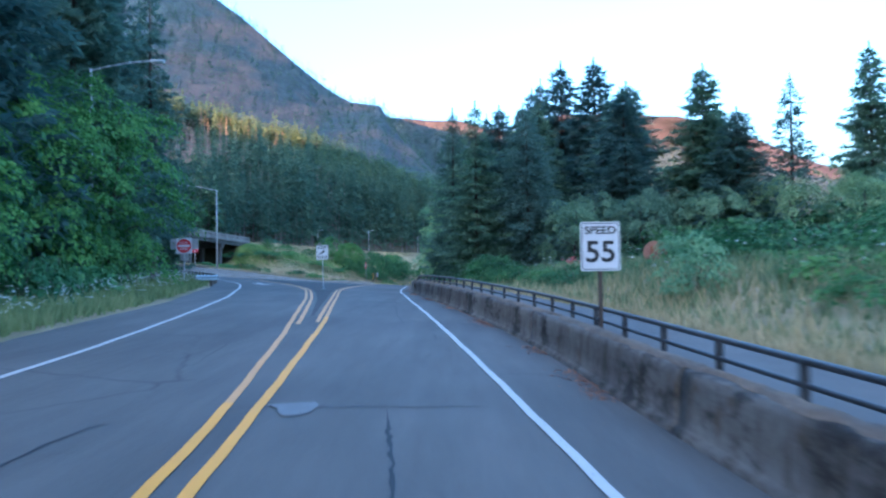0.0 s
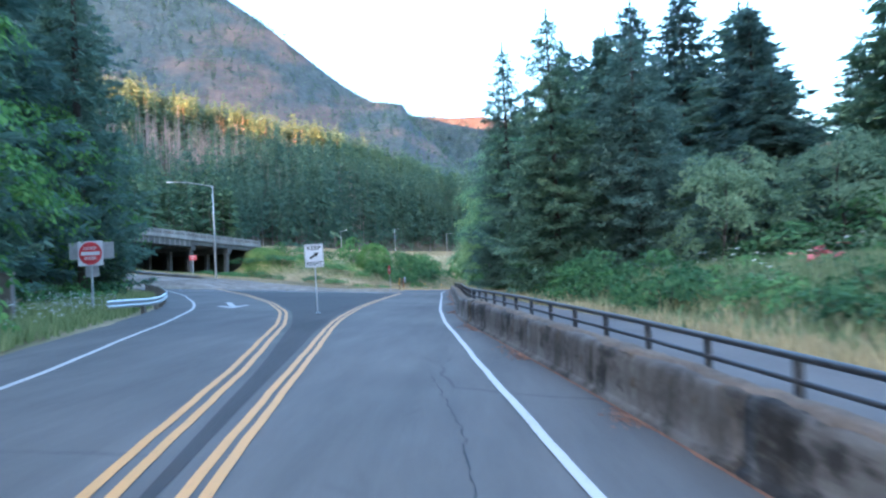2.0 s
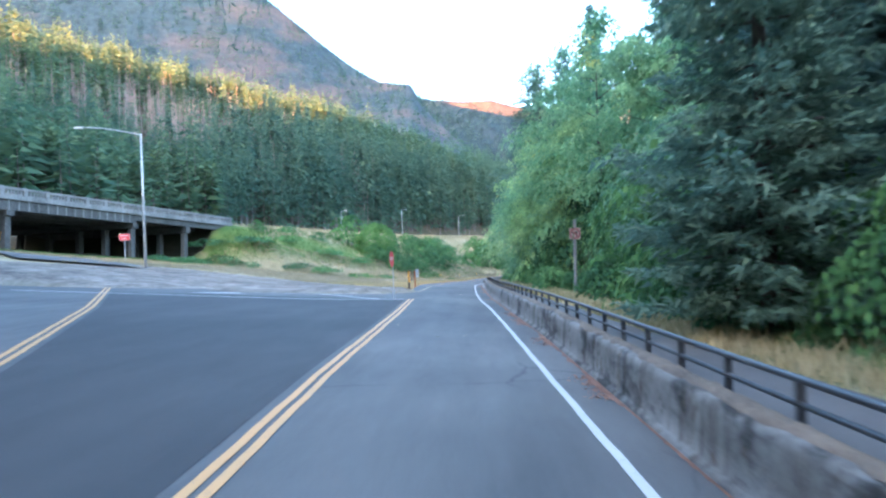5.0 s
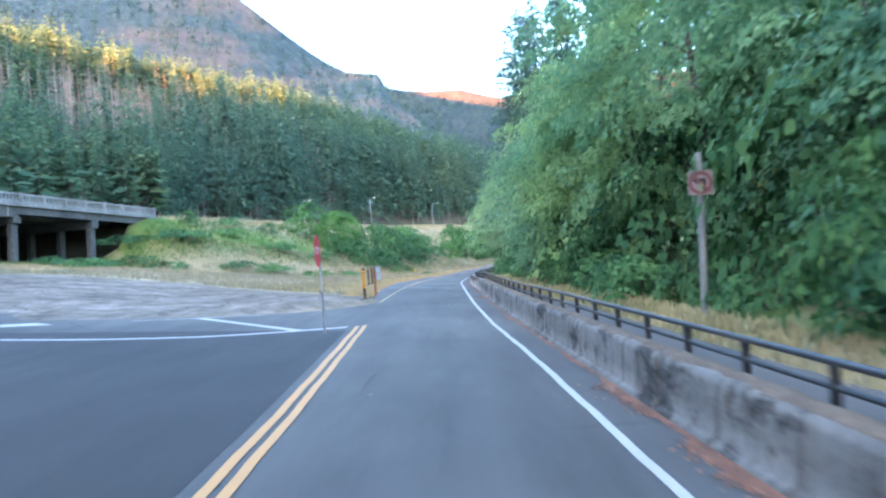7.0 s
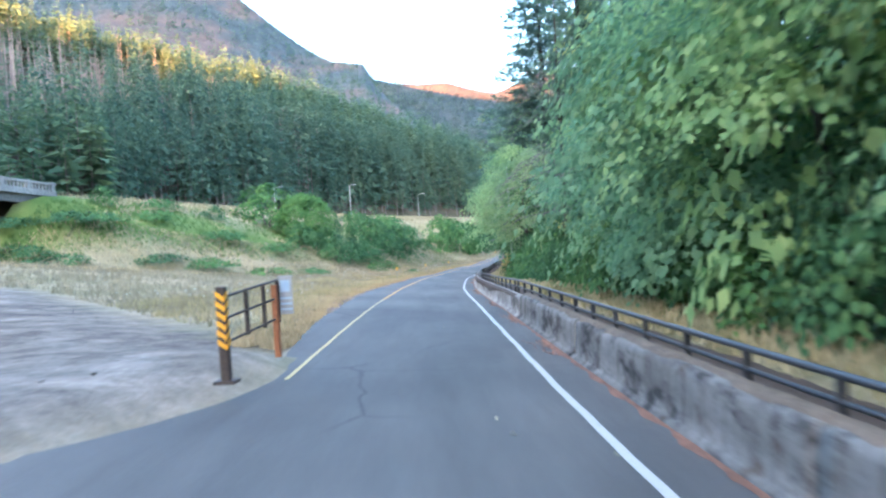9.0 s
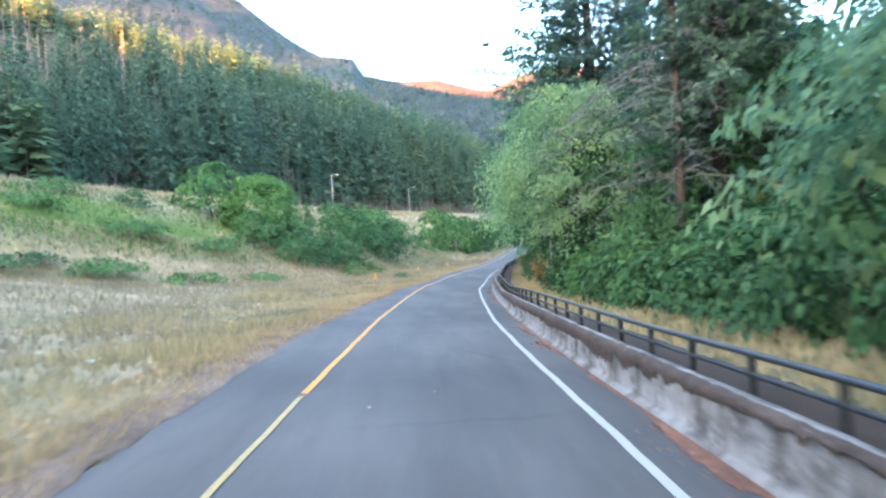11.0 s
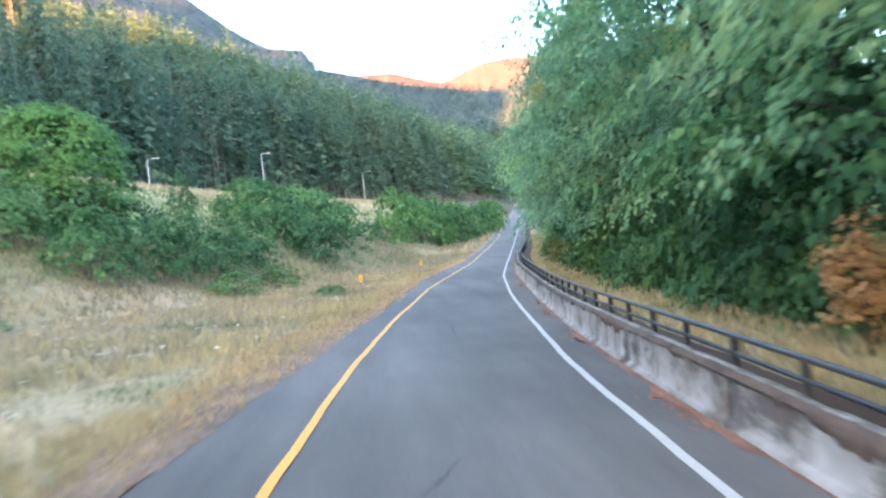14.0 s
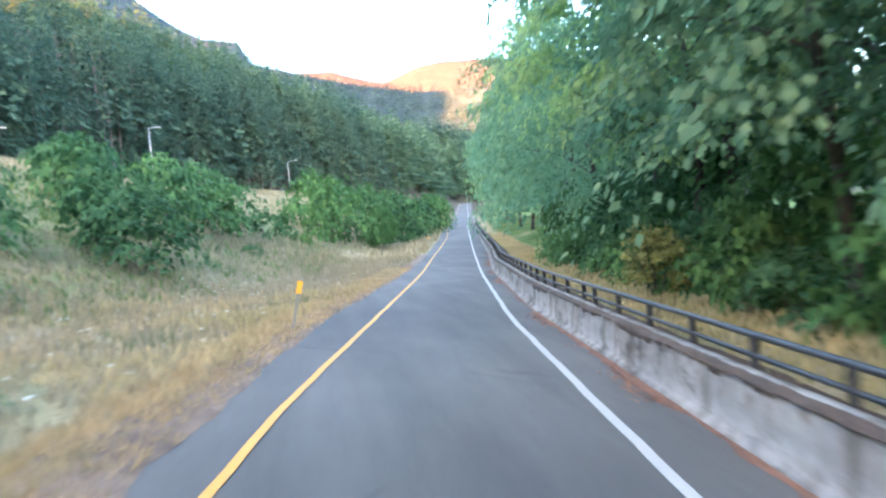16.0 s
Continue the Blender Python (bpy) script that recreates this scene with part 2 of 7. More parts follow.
M_STRAW = leafy("pale_straw", (0.21, 0.165, 0.11), (0.36, 0.29, 0.195), (0.5, 0.41, 0.29), 0.6, 0.25)
M_GRASS_GREEN = leafy("green_grass", (0.05, 0.11, 0.03), (0.105, 0.18, 0.05), (0.18, 0.235, 0.085), 0.3, 0.3)
M_BERM = leafy("berm_grass", (0.1, 0.15, 0.065), (0.21, 0.26, 0.125), (0.36, 0.37, 0.215), 0.4, 0.35)
M_FLOWER = two_scale("white_flowers", (0.6, 0.62, 0.58), (0.75, 0.76, 0.72), 20.0, 2.0)
M_PINKFLOWER = two_scale("pink_flowers", (0.45, 0.1, 0.12), (0.6, 0.2, 0.2), 20.0, 2.0)
M_LITTER = two_scale("litter_bed", (0.07, 0.04, 0.028), (0.26, 0.125, 0.075), 22.0, 2.0, bumpy=0.6)
M_VERGE = two_scale("verge_dirt", (0.07, 0.046, 0.034), (0.3, 0.205, 0.135), 11.0, 1.1, bumpy=0.8, dist=0.02, amount=0.6)
M_NEEDLES = leafy("fallen_needles", (0.18, 0.08, 0.05), (0.3, 0.145, 0.085), (0.4, 0.23, 0.145), 2.0, 0.1)


# ---- the plan: curves along the road ----
GRID = np.arange(-400.0, 1200.0, 0.5)


def curve(ys, xs, soft=6.0):
    v = np.interp(GRID, ys, xs)
    if len(ys) > 1:
        a, b = (xs[1] - xs[0]) / (ys[1] - ys[0]), (xs[-1] - xs[-2]) / (ys[-1] - ys[-2])
        v = np.where(GRID < ys[0], xs[0] + a * (GRID - ys[0]), v)
        v = np.where(GRID > ys[-1], xs[-1] + b * (GRID - ys[-1]), v)
    k = np.hanning(int(soft * 2) + 3)
    k /= k.sum()
    n = len(k) // 2
    v = np.convolve(np.pad(v, n, mode="edge"), k, "same")[n:-n]
    return lambda y: np.interp(y, GRID, v)


road_x = curve([-40, 0, 8, 16, 25, 33.5, 54, 63, 72, 100, 115, 125, 136, 147.6, 177, 197, 283, 361, 480, 600],
               [3, 0, -.6, -1.4, -2.4, -3.43, -4.82, -5.25, -5.6, -6.37, -6.32, -6.03, -5.24, -3.93, 1.1, 5, 22, 38, 63, 90], 8)
road_z = curve([-60, 0, 8, 16.3, 25, 33.5, 54.3, 63, 72, 76.6, 100, 115, 125.5, 136.4, 147.6, 182, 206, 260, 312, 400, 480, 600, 700],
               [-1.6, 0, .19, .37, .54, .60, .33, .22, .03, -.06, -.59, -1.15, -1.55, -1.94, -2.40, -3.1, -3.2, -2.6, -1.6, 2, 6.5, 8.6, 8.8], 8)
bank_deg = curve([-60, 0, 15, 30, 50, 80, 100, 120, 140, 150, 180, 230, 600], [1, 1, 1.8, 2.3, 3.3, 3.8, 3.9, 4.3, 4.6, 4.4, 3, 1, 0], 8)
edge_line = curve([-40, 0, 8, 11.5, 17.5, 28, 37.6, 46.4, 58.5, 71.5, 77.4, 86, 98, 109, 116, 121, 128, 136, 142, 152, 162, 177, 197, 283, 361, 480, 600],
                  [5.3, 1.85, .98, .62, -.04, -1.3, -2.25, -2.8, -3.27, -3.76, -4.11, -4.35, -4.5, -4.55, -4.48, -4.25, -3.93, -3.46, -2.78, -1.65, -.25, 2.5, 6.4, 23.4, 39.8, 64, 90], 5)
wall_x = curve([-40, 0, 8, 13, 16, 22, 33, 38, 41, 47.6, 58.6, 78, 82, 88, 100, 106, 113, 118, 121, 125, 135, 141.5, 145.5, 152, 164, 180, 197, 283, 361],
               [6.9, 3.0, 2.32, 2.0, 1.68, .75, -.95, -1.6, -1.9, -2.13, -2.45, -3.3, -3.43, -3.58, -3.74, -3.8, -3.76, -3.68, -3.48, -3.36, -2.73, -2.09, -1.54, -.75, .8, 3.7, 7.5, 24.6, 41], 6)
right_yellow = curve([-40, 0, 7.8, 11.3, 17.1, 30.7, 37.2, 40.4, 46.5, 54, 60, 66.6, 77.4], [1.6, -1.5, -2.12, -2.43, -2.98, -4.64, -5.52, -5.86, -6.34, -6.7, -6.84, -7.04, -7.53], 5)
left_yellow = curve([-40, 0, 7.8, 11.3, 19.3, 28, 37, 43.8, 52.1, 65.4, 83.5], [1.2, -1.8, -2.47, -2.95, -4.0, -5.35, -7.1, -8.85, -11.75, -17.5, -26.4], 5)
ramp_yellow = curve([86.8, 94, 105, 116, 127, 136, 145, 155, 176, 200, 236, 290, 367, 480, 600], [-8.1, -8.13, -8.05, -7.88, -7.4, -6.85, -6.0, -4.6, -.5, 4, 11.2, 20.8, 37, 60.5, 86], 5)
left_white = curve([-40, 0, 12, 16.5, 21, 27.2, 37, 45.6, 50.7, 60.8, 71.4, 97.7], [-3.6, -5.75, -6.3, -6.78, -7.38, -8.35, -10.68, -13.15, -15.15, -19.8, -25.5, -42.3], 5)
pave_left = curve([-40, 0, 12, 24, 36, 46.5, 52, 61, 71, 98, 125], [-5.6, -7.5, -8.3, -9.4, -12.0, -15.0, -17.2, -21.6, -27, -44, -61], 5)
ramp_left = curve([79.5, 80.7, 82, 83.8, 85.5, 86.4, 88, 90.5, 95, 105, 110, 119, 124, 132, 145, 156, 163, 188, 236, 290, 367, 480, 600],
                  [-16, -11.4, -10.1, -9.05, -8.4, -8.25, -8.4, -8.8, -9.1, -9.38, -9.45, -9.0, -8.7, -8.22, -6.7, -5.2, -4.2, 1.0, 10.2, 19.8, 36, 59.5, 85], 2)
far_edge = curve([79.5, 82, 102.6, 125], [-18, -20, -34.7, -52], 2)
highway_x = curve([60, 91, 104, 136, 190, 250, 300, 350, 400, 458, 600], [-59, -50.5, -46.6, -37.4, -32, -23, -9, 8, 24, 46, 78], 10)
toe_x = curve([60, 100, 112, 122, 130, 140, 150, 165, 185, 220, 300, 400, 458], [-60, -44, -39, -35, -29, -20, -14, -10.5, -5, 2, 17, 41, 56], 8)
highway_z = curve([60, 136, 250, 458, 700], [7.6, 7.1, 7.4, 8.4, 8.8], 20)
rail_off = 0.46


def road_height(x, y):
    off = np.clip(x - road_x(y), -45, 9)
    return road_z(y) - np.tan(np.radians(bank_deg(y))) * off


def smooth(t):
    t = np.clip(t, 0, 1)
    return t * t * (3 - 2 * t)


FOOT = np.array([(-190, -200, 8), (-130, 40, 8), (-92, 120, 8), (-74, 180, 8), (-64, 230, 8), (-50, 290, 8.5), (-28, 345, 9), (8, 400, 9), (44, 470, 9), (74, 570, 9), (125, 650, 9), (210, 720, 9)], float)
CREST = np.array([(-420, -250, 90), (-330, 60, 92), (-255, 220, 86), (-175, 285, 78), (-116, 332, 67), (-66, 372, 54), (-10, 430, 40), (28, 520, 36), (66, 620, 42), (120, 740, 54), (190, 880, 64)], float)


def to_line(x, y, line):
    """Distance to a line in the plan, its height there, and whether the point lies to its left."""
    best = np.full(x.shape, 1e9)
    hz, side = np.zeros(x.shape), np.zeros(x.shape)
    for a, b in zip(line[:-1], line[1:]):
        ux, uy = b[0] - a[0], b[1] - a[1]
        t = np.clip(((x - a[0]) * ux + (y - a[1]) * uy) / (ux * ux + uy * uy), 0, 1)
        dx, dy = x - a[0] - t * ux, y - a[1] - t * uy
        dd = np.hypot(dx, dy)
        m = dd < best
        best = np.where(m, dd, best)
        hz = np.where(m, a[2] + t * (b[2] - a[2]), hz)
        side = np.where(m, ux * dy - uy * dx, side)
    return best, hz, side > 0


def height(x, y):
    """The height of the ground anywhere."""
    x, y = np.broadcast_arrays(np.asarray(x, float), np.asarray(y, float))
    z = road_height(x, y)
    # verge and bank left of the road
    dl = pave_left(y) - x
    z = np.where((dl > 0) & (y < 90), z + 0.12 * smooth(dl / 3) + 0.3 * np.clip(dl - 5, 0, 18), z)
    # gravel yard, ramp verge, embankment and highway
    d = ramp_left(y) - x
    yard = z + 0.05 * smooth(d / 1.0) + 0.24 * smooth((d + 0.1) / 0.4) * smooth((y - 81) / 2) * smooth((90 - y) / 3) * smooth((6 - d) / 5) + 0.07 * np.clip(d - 9, 0, 30) * smooth((150 - y) / 30)
    verge = yard - 0.25 * smooth(d / 4) * smooth((y - 95) / 15)
    top, toe, hx = highway_z(y), toe_x(y), highway_x(y)
    s = np.clip((toe - x) / np.maximum(toe - hx, 2.0), 0, 1)
    base = np.minimum(verge, top)
    emb = base + (top - base) * (0.75 * s + 0.25 * smooth(s))
    w = smooth((y - 84) / 8) if np.ndim(y) else 1.0
    bridge_gap = np.where(x < hx - 0.5, smooth((y - 130.5) / 4), smooth((y - 126) / 8))
    left = np.where(d > 0, verge + (emb - verge) * bridge_gap, z)
    z = np.where(y > 80, z + (left - z) * np.where(d > 0, 1, 0), z)
    # behind the wall: path level, then a low berm
    dr = x - wall_x(y)
    behind = road_height(wall_x(y), y) + 0.42 - 0.25 * smooth((y - 106) / 14) + curve([0, 20, 35, 50, 70], [0.8, 0.7, 0.4, 0.2, 0.1])(np.clip(y, 0, 70)) * smooth((dr - 3.3) / 3.5) + 0.03 * np.clip(dr, 0, 40)
    z = np.where(dr > 0.9, behind, z)
    # wooded hillside
    df, zf, lf = to_line(x, y, FOOT)
    dc, zc, lc = to_line(x, y, CREST)
    t = df / np.maximum(df + dc, 0.1)
    hill = np.where(lc, zc, zf + (zc - zf) * (0.45 * smooth(t) + 0.55 * np.clip(t, 0, 1) ** 0.6))
    out = smooth((dl - 12) / 60)
    z = np.where(lf, hill, np.where((y < 90) & (dl > 12), z + (np.maximum(z, zf) - z) * out, z))
    return z


def np_mesh(name, verts, faces):
    """A mesh from arrays; all faces have the same number of corners."""
    verts, faces = np.asarray(verts, np.float32), np.asarray(faces, np.int32)
    me = bpy.data.meshes.new(name)
    n, k = faces.shape
    me.vertices.add(len(verts))
    me.vertices.foreach_set("co", verts.ravel())
    me.loops.add(n * k)
    me.loops.foreach_set("vertex_index", faces.ravel())
    me.polygons.add(n)
    me.polygons.foreach_set("loop_start", np.arange(0, n * k, k, dtype=np.int32))
    me.update(calc_edges=True)
    return me


def mesh_of(bm, name):
    me = bpy.data.meshes.new(name)
    bm.to_mesh(me)
    bm.free()
    return me


def part(name, data, mat, parent=None, label="", smooth_shade=False):
    """Links a mesh or a bmesh as one object, under a thing or a part."""
    me = mesh_of(data, name) if isinstance(data, bmesh.types.BMesh) else data
    if mat and not me.materials:
        me.materials.append(mat)
    if smooth_shade:
        me.polygons.foreach_set("use_smooth", [True] * len(me.polygons))
    ob = new(name, me)
    ob.parent = parent
    return tagged(ob, label)


def thing(name, m, label, category, group=""):
    e = new(name)
    e.empty_display_size = 0.2
    e.matrix_world = m
    return tagged(e, label, category, group)


def box(bm, x0, x1, y0, y1, z0, z1, bevel=0.0):
    r = bmesh.ops.create_cube(bm, size=1.0)
    for v in r["verts"]:
        v.co = Vector((x0 + (v.co.x + 0.5) * (x1 - x0), y0 + (v.co.y + 0.5) * (y1 - y0), z0 + (v.co.z + 0.5) * (z1 - z0)))
    if bevel:
        edges = list({e for v in r["verts"] for e in v.link_edges})
        bmesh.ops.bevel(bm, geom=edges, offset=bevel, segments=1, affect="EDGES")


def rod(bm, a, b, r1, r2=None, sides=8):
    a, b = Vector(a), Vector(b)
    q = (b - a).to_track_quat("Z", "Y").to_matrix().to_4x4()
    bmesh.ops.create_cone(bm, cap_ends=True, segments=sides, radius1=r1, radius2=r1 if r2 is None else r2, depth=(b - a).length,
                          matrix=Matrix.Translation((a + b) / 2) @ q)


def plate(bm, outline, y0, y1):
    """An upright plate with the outline in x and z, from y0 (front) to y1."""
    f = [bm.verts.new((x, y0, z)) for x, z in outline]
    g = [bm.verts.new((x, y1, z)) for x, z in outline]
    n = len(f)
    bm.faces.new(f)
    bm.faces.new(g[::-1])
    for i in range(n):
        bm.faces.new((f[i], g[i], g[(i + 1) % n], f[(i + 1) % n]))
    bmesh.ops.recalc_face_normals(bm, faces=bm.faces)


def round_rect(w, h, r, n=4):
    pts = []
    for cx, cz, a0 in ((w / 2 - r, h / 2 - r, 0), (-w / 2 + r, h / 2 - r, 90), (-w / 2 + r, -h / 2 + r, 180), (w / 2 - r, -h / 2 + r, 270)):
        for i in range(n + 1):
            a = radians(a0 + 90 * i / n)
            pts.append((cx + r * math.cos(a), cz + r * math.sin(a)))
    return pts


def ring(bm, r0, r1, y, n=32, cx=0.0, cz=0.0):
    a = [2 * math.pi * i / n for i in range(n)]
    o = [bm.verts.new((cx + r1 * math.cos(t), y, cz + r1 * math.sin(t))) for t in a]
    i_ = [bm.verts.new((cx + r0 * math.cos(t), y, cz + r0 * math.sin(t))) for t in a]
    for k in range(n):
        bm.faces.new((o[k], i_[k], i_[(k + 1) % n], o[(k + 1) % n]))


def words(body, size, width=None):
    """Flat lettering in the built-in font, upright and centred, facing -y."""
    cu = bpy.data.curves.new("lettering", "FONT")
    cu.body, cu.size, cu.align_x, cu.align_y, cu.extrude = body, size, "CENTER", "CENTER", 0.001
    cu.offset = size * 0.018
    ob = bpy.data.objects.new("lettering", cu)
    me = bpy.data.meshes.new_from_object(ob)
    bpy.data.objects.remove(ob)
    me.transform(pose(0, 0, 0, 90))
    if width:
        xs = [v.co.x for v in me.vertices]
        me.transform(Matrix.Diagonal((width / (max(xs) - min(xs)), 1, 1, 1)))
    return me


def place(x, y, turn=0.0, sink=0.0):
    return pose(x, y, float(height(x, y)) - sink, 0, 0, turn)


# ---- ground ----
def spread(core, far):
    """Even steps in the middle, growing outward."""
    lo, hi = core[0], core[-1]
    g = np.cumsum(1.3 ** np.arange(60) * 1.5)
    g = g[g < far]
    return np.concatenate([(lo - g)[::-1], core, hi + g])


gx = spread(np.arange(-64, 75, 1.1), 4500)
gy = spread(np.arange(-20, 460, 1.3), 4500)
gxx, gyy = np.meshgrid(gx, gy)
gz = height(gxx, gyy)
rough = np.array([noise.noise(Vector((a * 0.25, b * 0.25, 3))) for a, b in zip(gxx.ravel(), gyy.ravel())]).reshape(gz.shape)
on_road = ((gxx > pave_left(gyy) - 0.6) & (gxx < wall_x(gyy) + 1) & (gyy < 80.5)) | ((gxx > ramp_left(gyy) - 0.5) & (gxx < wall_x(gyy) + 1)) | \
          ((gxx > pave_left(gyy) - 1.0) & (gxx < far_edge(gyy) + 1.0) & (gyy > 78) & (gyy < 101))
on_path = (gxx > wall_x(gyy) - 0.5) & (gxx < wall_x(gyy) + 4.2)
gz = gz + np.where(on_road | on_path, -0.14, rough * 0.12)
near_wall = (gxx > wall_x(gyy) - 1.2) & (gxx < wall_x(gyy) + 1.9)
gz = np.where(near_wall, road_height(wall_x(gyy), gyy) - 0.35, gz)
far_out = np.hypot(gxx, gyy - 150)
gz = np.where(far_out > 1500, np.minimum(gz, 60), gz)
nx, ny = len(gx), len(gy)
idx = np.arange(nx * ny).reshape(ny, nx)
quads = np.stack([idx[:-1, :-1], idx[:-1, 1:], idx[1:, 1:], idx[1:, :-1]], -1).reshape(-1, 4)
ground_me = np_mesh("ground", np.stack([gxx, gyy, gz], -1).reshape(-1, 3), quads)
ground_me.polygons.foreach_set("use_smooth", [True] * len(ground_me.polygons))


def gravel_zone(x, y):
    d = ramp_left(y) - x
    lim = np.interp(y, [78, 84, 92, 100, 106, 114], [60, 34, 26, 24, 22, 0]) + 2.5 * np.sin(x * 0.35)
    start = np.interp(y, [78, 90, 96, 104, 112], [-1, -1, 4, 10, 18])
    return smooth((lim - d) / 2.5) * smooth((d - start) / 2.0) * smooth((y - 78) / 1.5) * smooth((114 - y) / 5)


zone = np.zeros((nx * ny, 4), np.float32)
zone[:, 0] = gravel_zone(gxx, gyy).ravel()
d_emb = (toe_x(gyy) - gxx)
zone[:, 1] = (smooth((d_emb - 3 * smooth((165 - gyy) / 15)) / 4) * smooth((gyy - 90) / 10) * (1 - 0.45 * smooth((gyy - 162) / 20)) * np.where(gyy < 150, smooth((gxx - highway_x(gyy) + 3) / 2), smooth((gxx - highway_x(gyy) - 5) / 8))).ravel()
zone[:, 2] = to_line(gxx, gyy, FOOT)[2].ravel()
# the bridge's shade on the ground, painted in through the dark floor zone
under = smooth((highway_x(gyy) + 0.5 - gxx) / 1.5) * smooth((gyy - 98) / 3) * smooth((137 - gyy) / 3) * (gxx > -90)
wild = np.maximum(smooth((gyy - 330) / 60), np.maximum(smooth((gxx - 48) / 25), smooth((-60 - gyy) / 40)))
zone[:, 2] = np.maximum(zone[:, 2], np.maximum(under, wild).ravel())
zone[:, 1] = np.maximum(zone[:, 1], (smooth((gxx - wall_x(gyy) - 2.4) / 0.8) * np.maximum(smooth((gyy - 30) / 8), smooth((gxx - wall_x(gyy) - 6) / 3))).ravel())
zone[:, 0] *= 1 - under.ravel()
zone[:, 3] = 1
att = ground_me.color_attributes.new("zone", "FLOAT_COLOR", "POINT")
att.data.foreach_set("color", zone.ravel())
mg, nt, b = material("ground_cover", 0.95, 0.1)
zn = nt.nodes.new("ShaderNodeVertexColor")
zn.layer_name = "zone"
sp = nt.nodes.new("ShaderNodeSeparateColor")
nt.links.new(zn.outputs[0], sp.inputs[0])
straw = ramp(nt, noise_tex(nt, 0.16, 5.0, 0.65), [(0.36, (0.15, 0.15, 0.07)), (0.5, (0.29, 0.235, 0.135)), (0.64, (0.44, 0.335, 0.22))])
straw = mix(nt, 0.35, straw, ramp(nt, noise_tex(nt, 9.0, 4.0), [(0.3, (0.1, 0.09, 0.05)), (0.7, (0.42, 0.36, 0.22))]))
green = ramp(nt, noise_tex(nt, 0.22, 5.0), [(0.36, (0.06, 0.105, 0.024)), (0.55, (0.13, 0.165, 0.045)), (0.68, (0.3, 0.235, 0.115))])
grav = ramp(nt, noise_tex(nt, 0.4, 6.0, 0.7, (0.8, 1.0, 1.0)), [(0.36, (0.11, 0.088, 0.07)), (0.5, (0.23, 0.19, 0.152)), (0.64, (0.37, 0.32, 0.265))])
grav = mix(nt, 0.4, grav, ramp(nt, noise_tex(nt, 25.0, 3.0), [(0.3, (0.08, 0.068, 0.056)), (0.7, (0.27, 0.24, 0.21))]))
grav = mix(nt, 1.0, grav, ramp(nt, noise_tex(nt, 1.1, 6.0, 0.8), [(0.36, (0.5, 0.49, 0.48)), (0.5, (0.84, 0.83, 0.82)), (0.64, (1.25, 1.23, 1.21))]), "MULTIPLY")
# woodland floor colour, also used as painted shade beneath the bridge
floor_shade_c = ramp(nt, noise_tex(nt, 0.2, 4.0), [(0.3, (0.05, 0.055, 0.035)), (0.7, (0.11, 0.09, 0.065))])
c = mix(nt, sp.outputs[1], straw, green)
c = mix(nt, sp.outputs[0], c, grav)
c = mix(nt, sp.outputs[2], c, floor_shade_c)
nt.links.new(c, b.inputs["Base Color"])
bump(nt, b, noise_tex(nt, 7.0, 5.0), 0.7, 0.08)
ground_me.materials.append(mg)
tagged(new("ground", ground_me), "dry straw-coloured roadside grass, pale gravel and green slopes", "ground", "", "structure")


# ---- road surfaces and markings ----
def strip(name, ys, xl, xr, lift, cells, mat, label, category):
    ys = np.asarray(ys, float)
    t = np.linspace(0, 1, cells + 1)
    X = xl(ys)[:, None] * (1 - t) + xr(ys)[:, None] * t
    Y = np.repeat(ys[:, None], cells + 1, 1)
    V = np.stack([X, Y, road_height(X, Y) + (lift(Y) if callable(lift) else lift)], -1).reshape(-1, 3)
    i = np.arange(len(V)).reshape(len(ys), cells + 1)
    F = np.stack([i[:-1, :-1], i[:-1, 1:], i[1:, 1:], i[1:, :-1]], -1).reshape(-1, 4)
    return tagged(part(name, np_mesh(name, V, F), mat, None, label, True), "", category, "", "structure")


def jag(f, a, s):
    """The same edge, frayed."""
    return lambda y: f(y) + a * np.array([noise.noise(Vector((q * 0.5, s, 0))) * 1.6 + noise.noise(Vector((q * 1.9, s, 4))) for q in y])

strip("road", np.arange(-60, 79.61, 0.5), jag(pave_left, 0.06, 1), lambda y: wall_x(y) + 0.1, 0, 24, M_ROAD, "worn grey asphalt road with faint cracks", "road")
strip("road_ramp", np.arange(79.5, 600, 0.5), jag(ramp_left, 0.05, 2), lambda y: wall_x(y) + 0.1, 0.001, 10, M_ROAD, "grey asphalt ramp between grass verge and wall", "road")
strip("road_side", np.arange(79.5, 100.1, 0.5), pave_left, jag(far_edge, 0.12, 3), 0.001, 12, M_ROAD, "grey asphalt side road curving under the bridge", "road")
strip("road_patch", np.arange(20, 76.1, 0.5), lambda y: np.minimum(left_yellow(y) + 0.35, right_yellow(y) - 0.4), lambda y: right_yellow(y) - 0.35, 0.006, 10, M_PATCH,
      "darker newer asphalt wedge between the yellow lines", "road")
path_right = lambda y: wall_x(y) + 2.15 - 0.75 * smooth((y - 45) / 15) - 0.2 * smooth((y - 85) / 8)
strip("walking_path", np.arange(-40, 78.1, 0.5), lambda y: wall_x(y) + 0.42, jag(path_right, 0.05, 4), 0.55, 4, M_PATH, "dark asphalt footpath behind the railing", "path")
strip("walking_path_far", np.arange(78, 330, 0.5), lambda y: wall_x(y) + 0.42, jag(path_right, 0.07, 4), lambda y: 0.49 - 0.25 * smooth((y - 106) / 14), 4, M_PATH_EARTH, "brown earth-covered footpath behind the railing", "path")


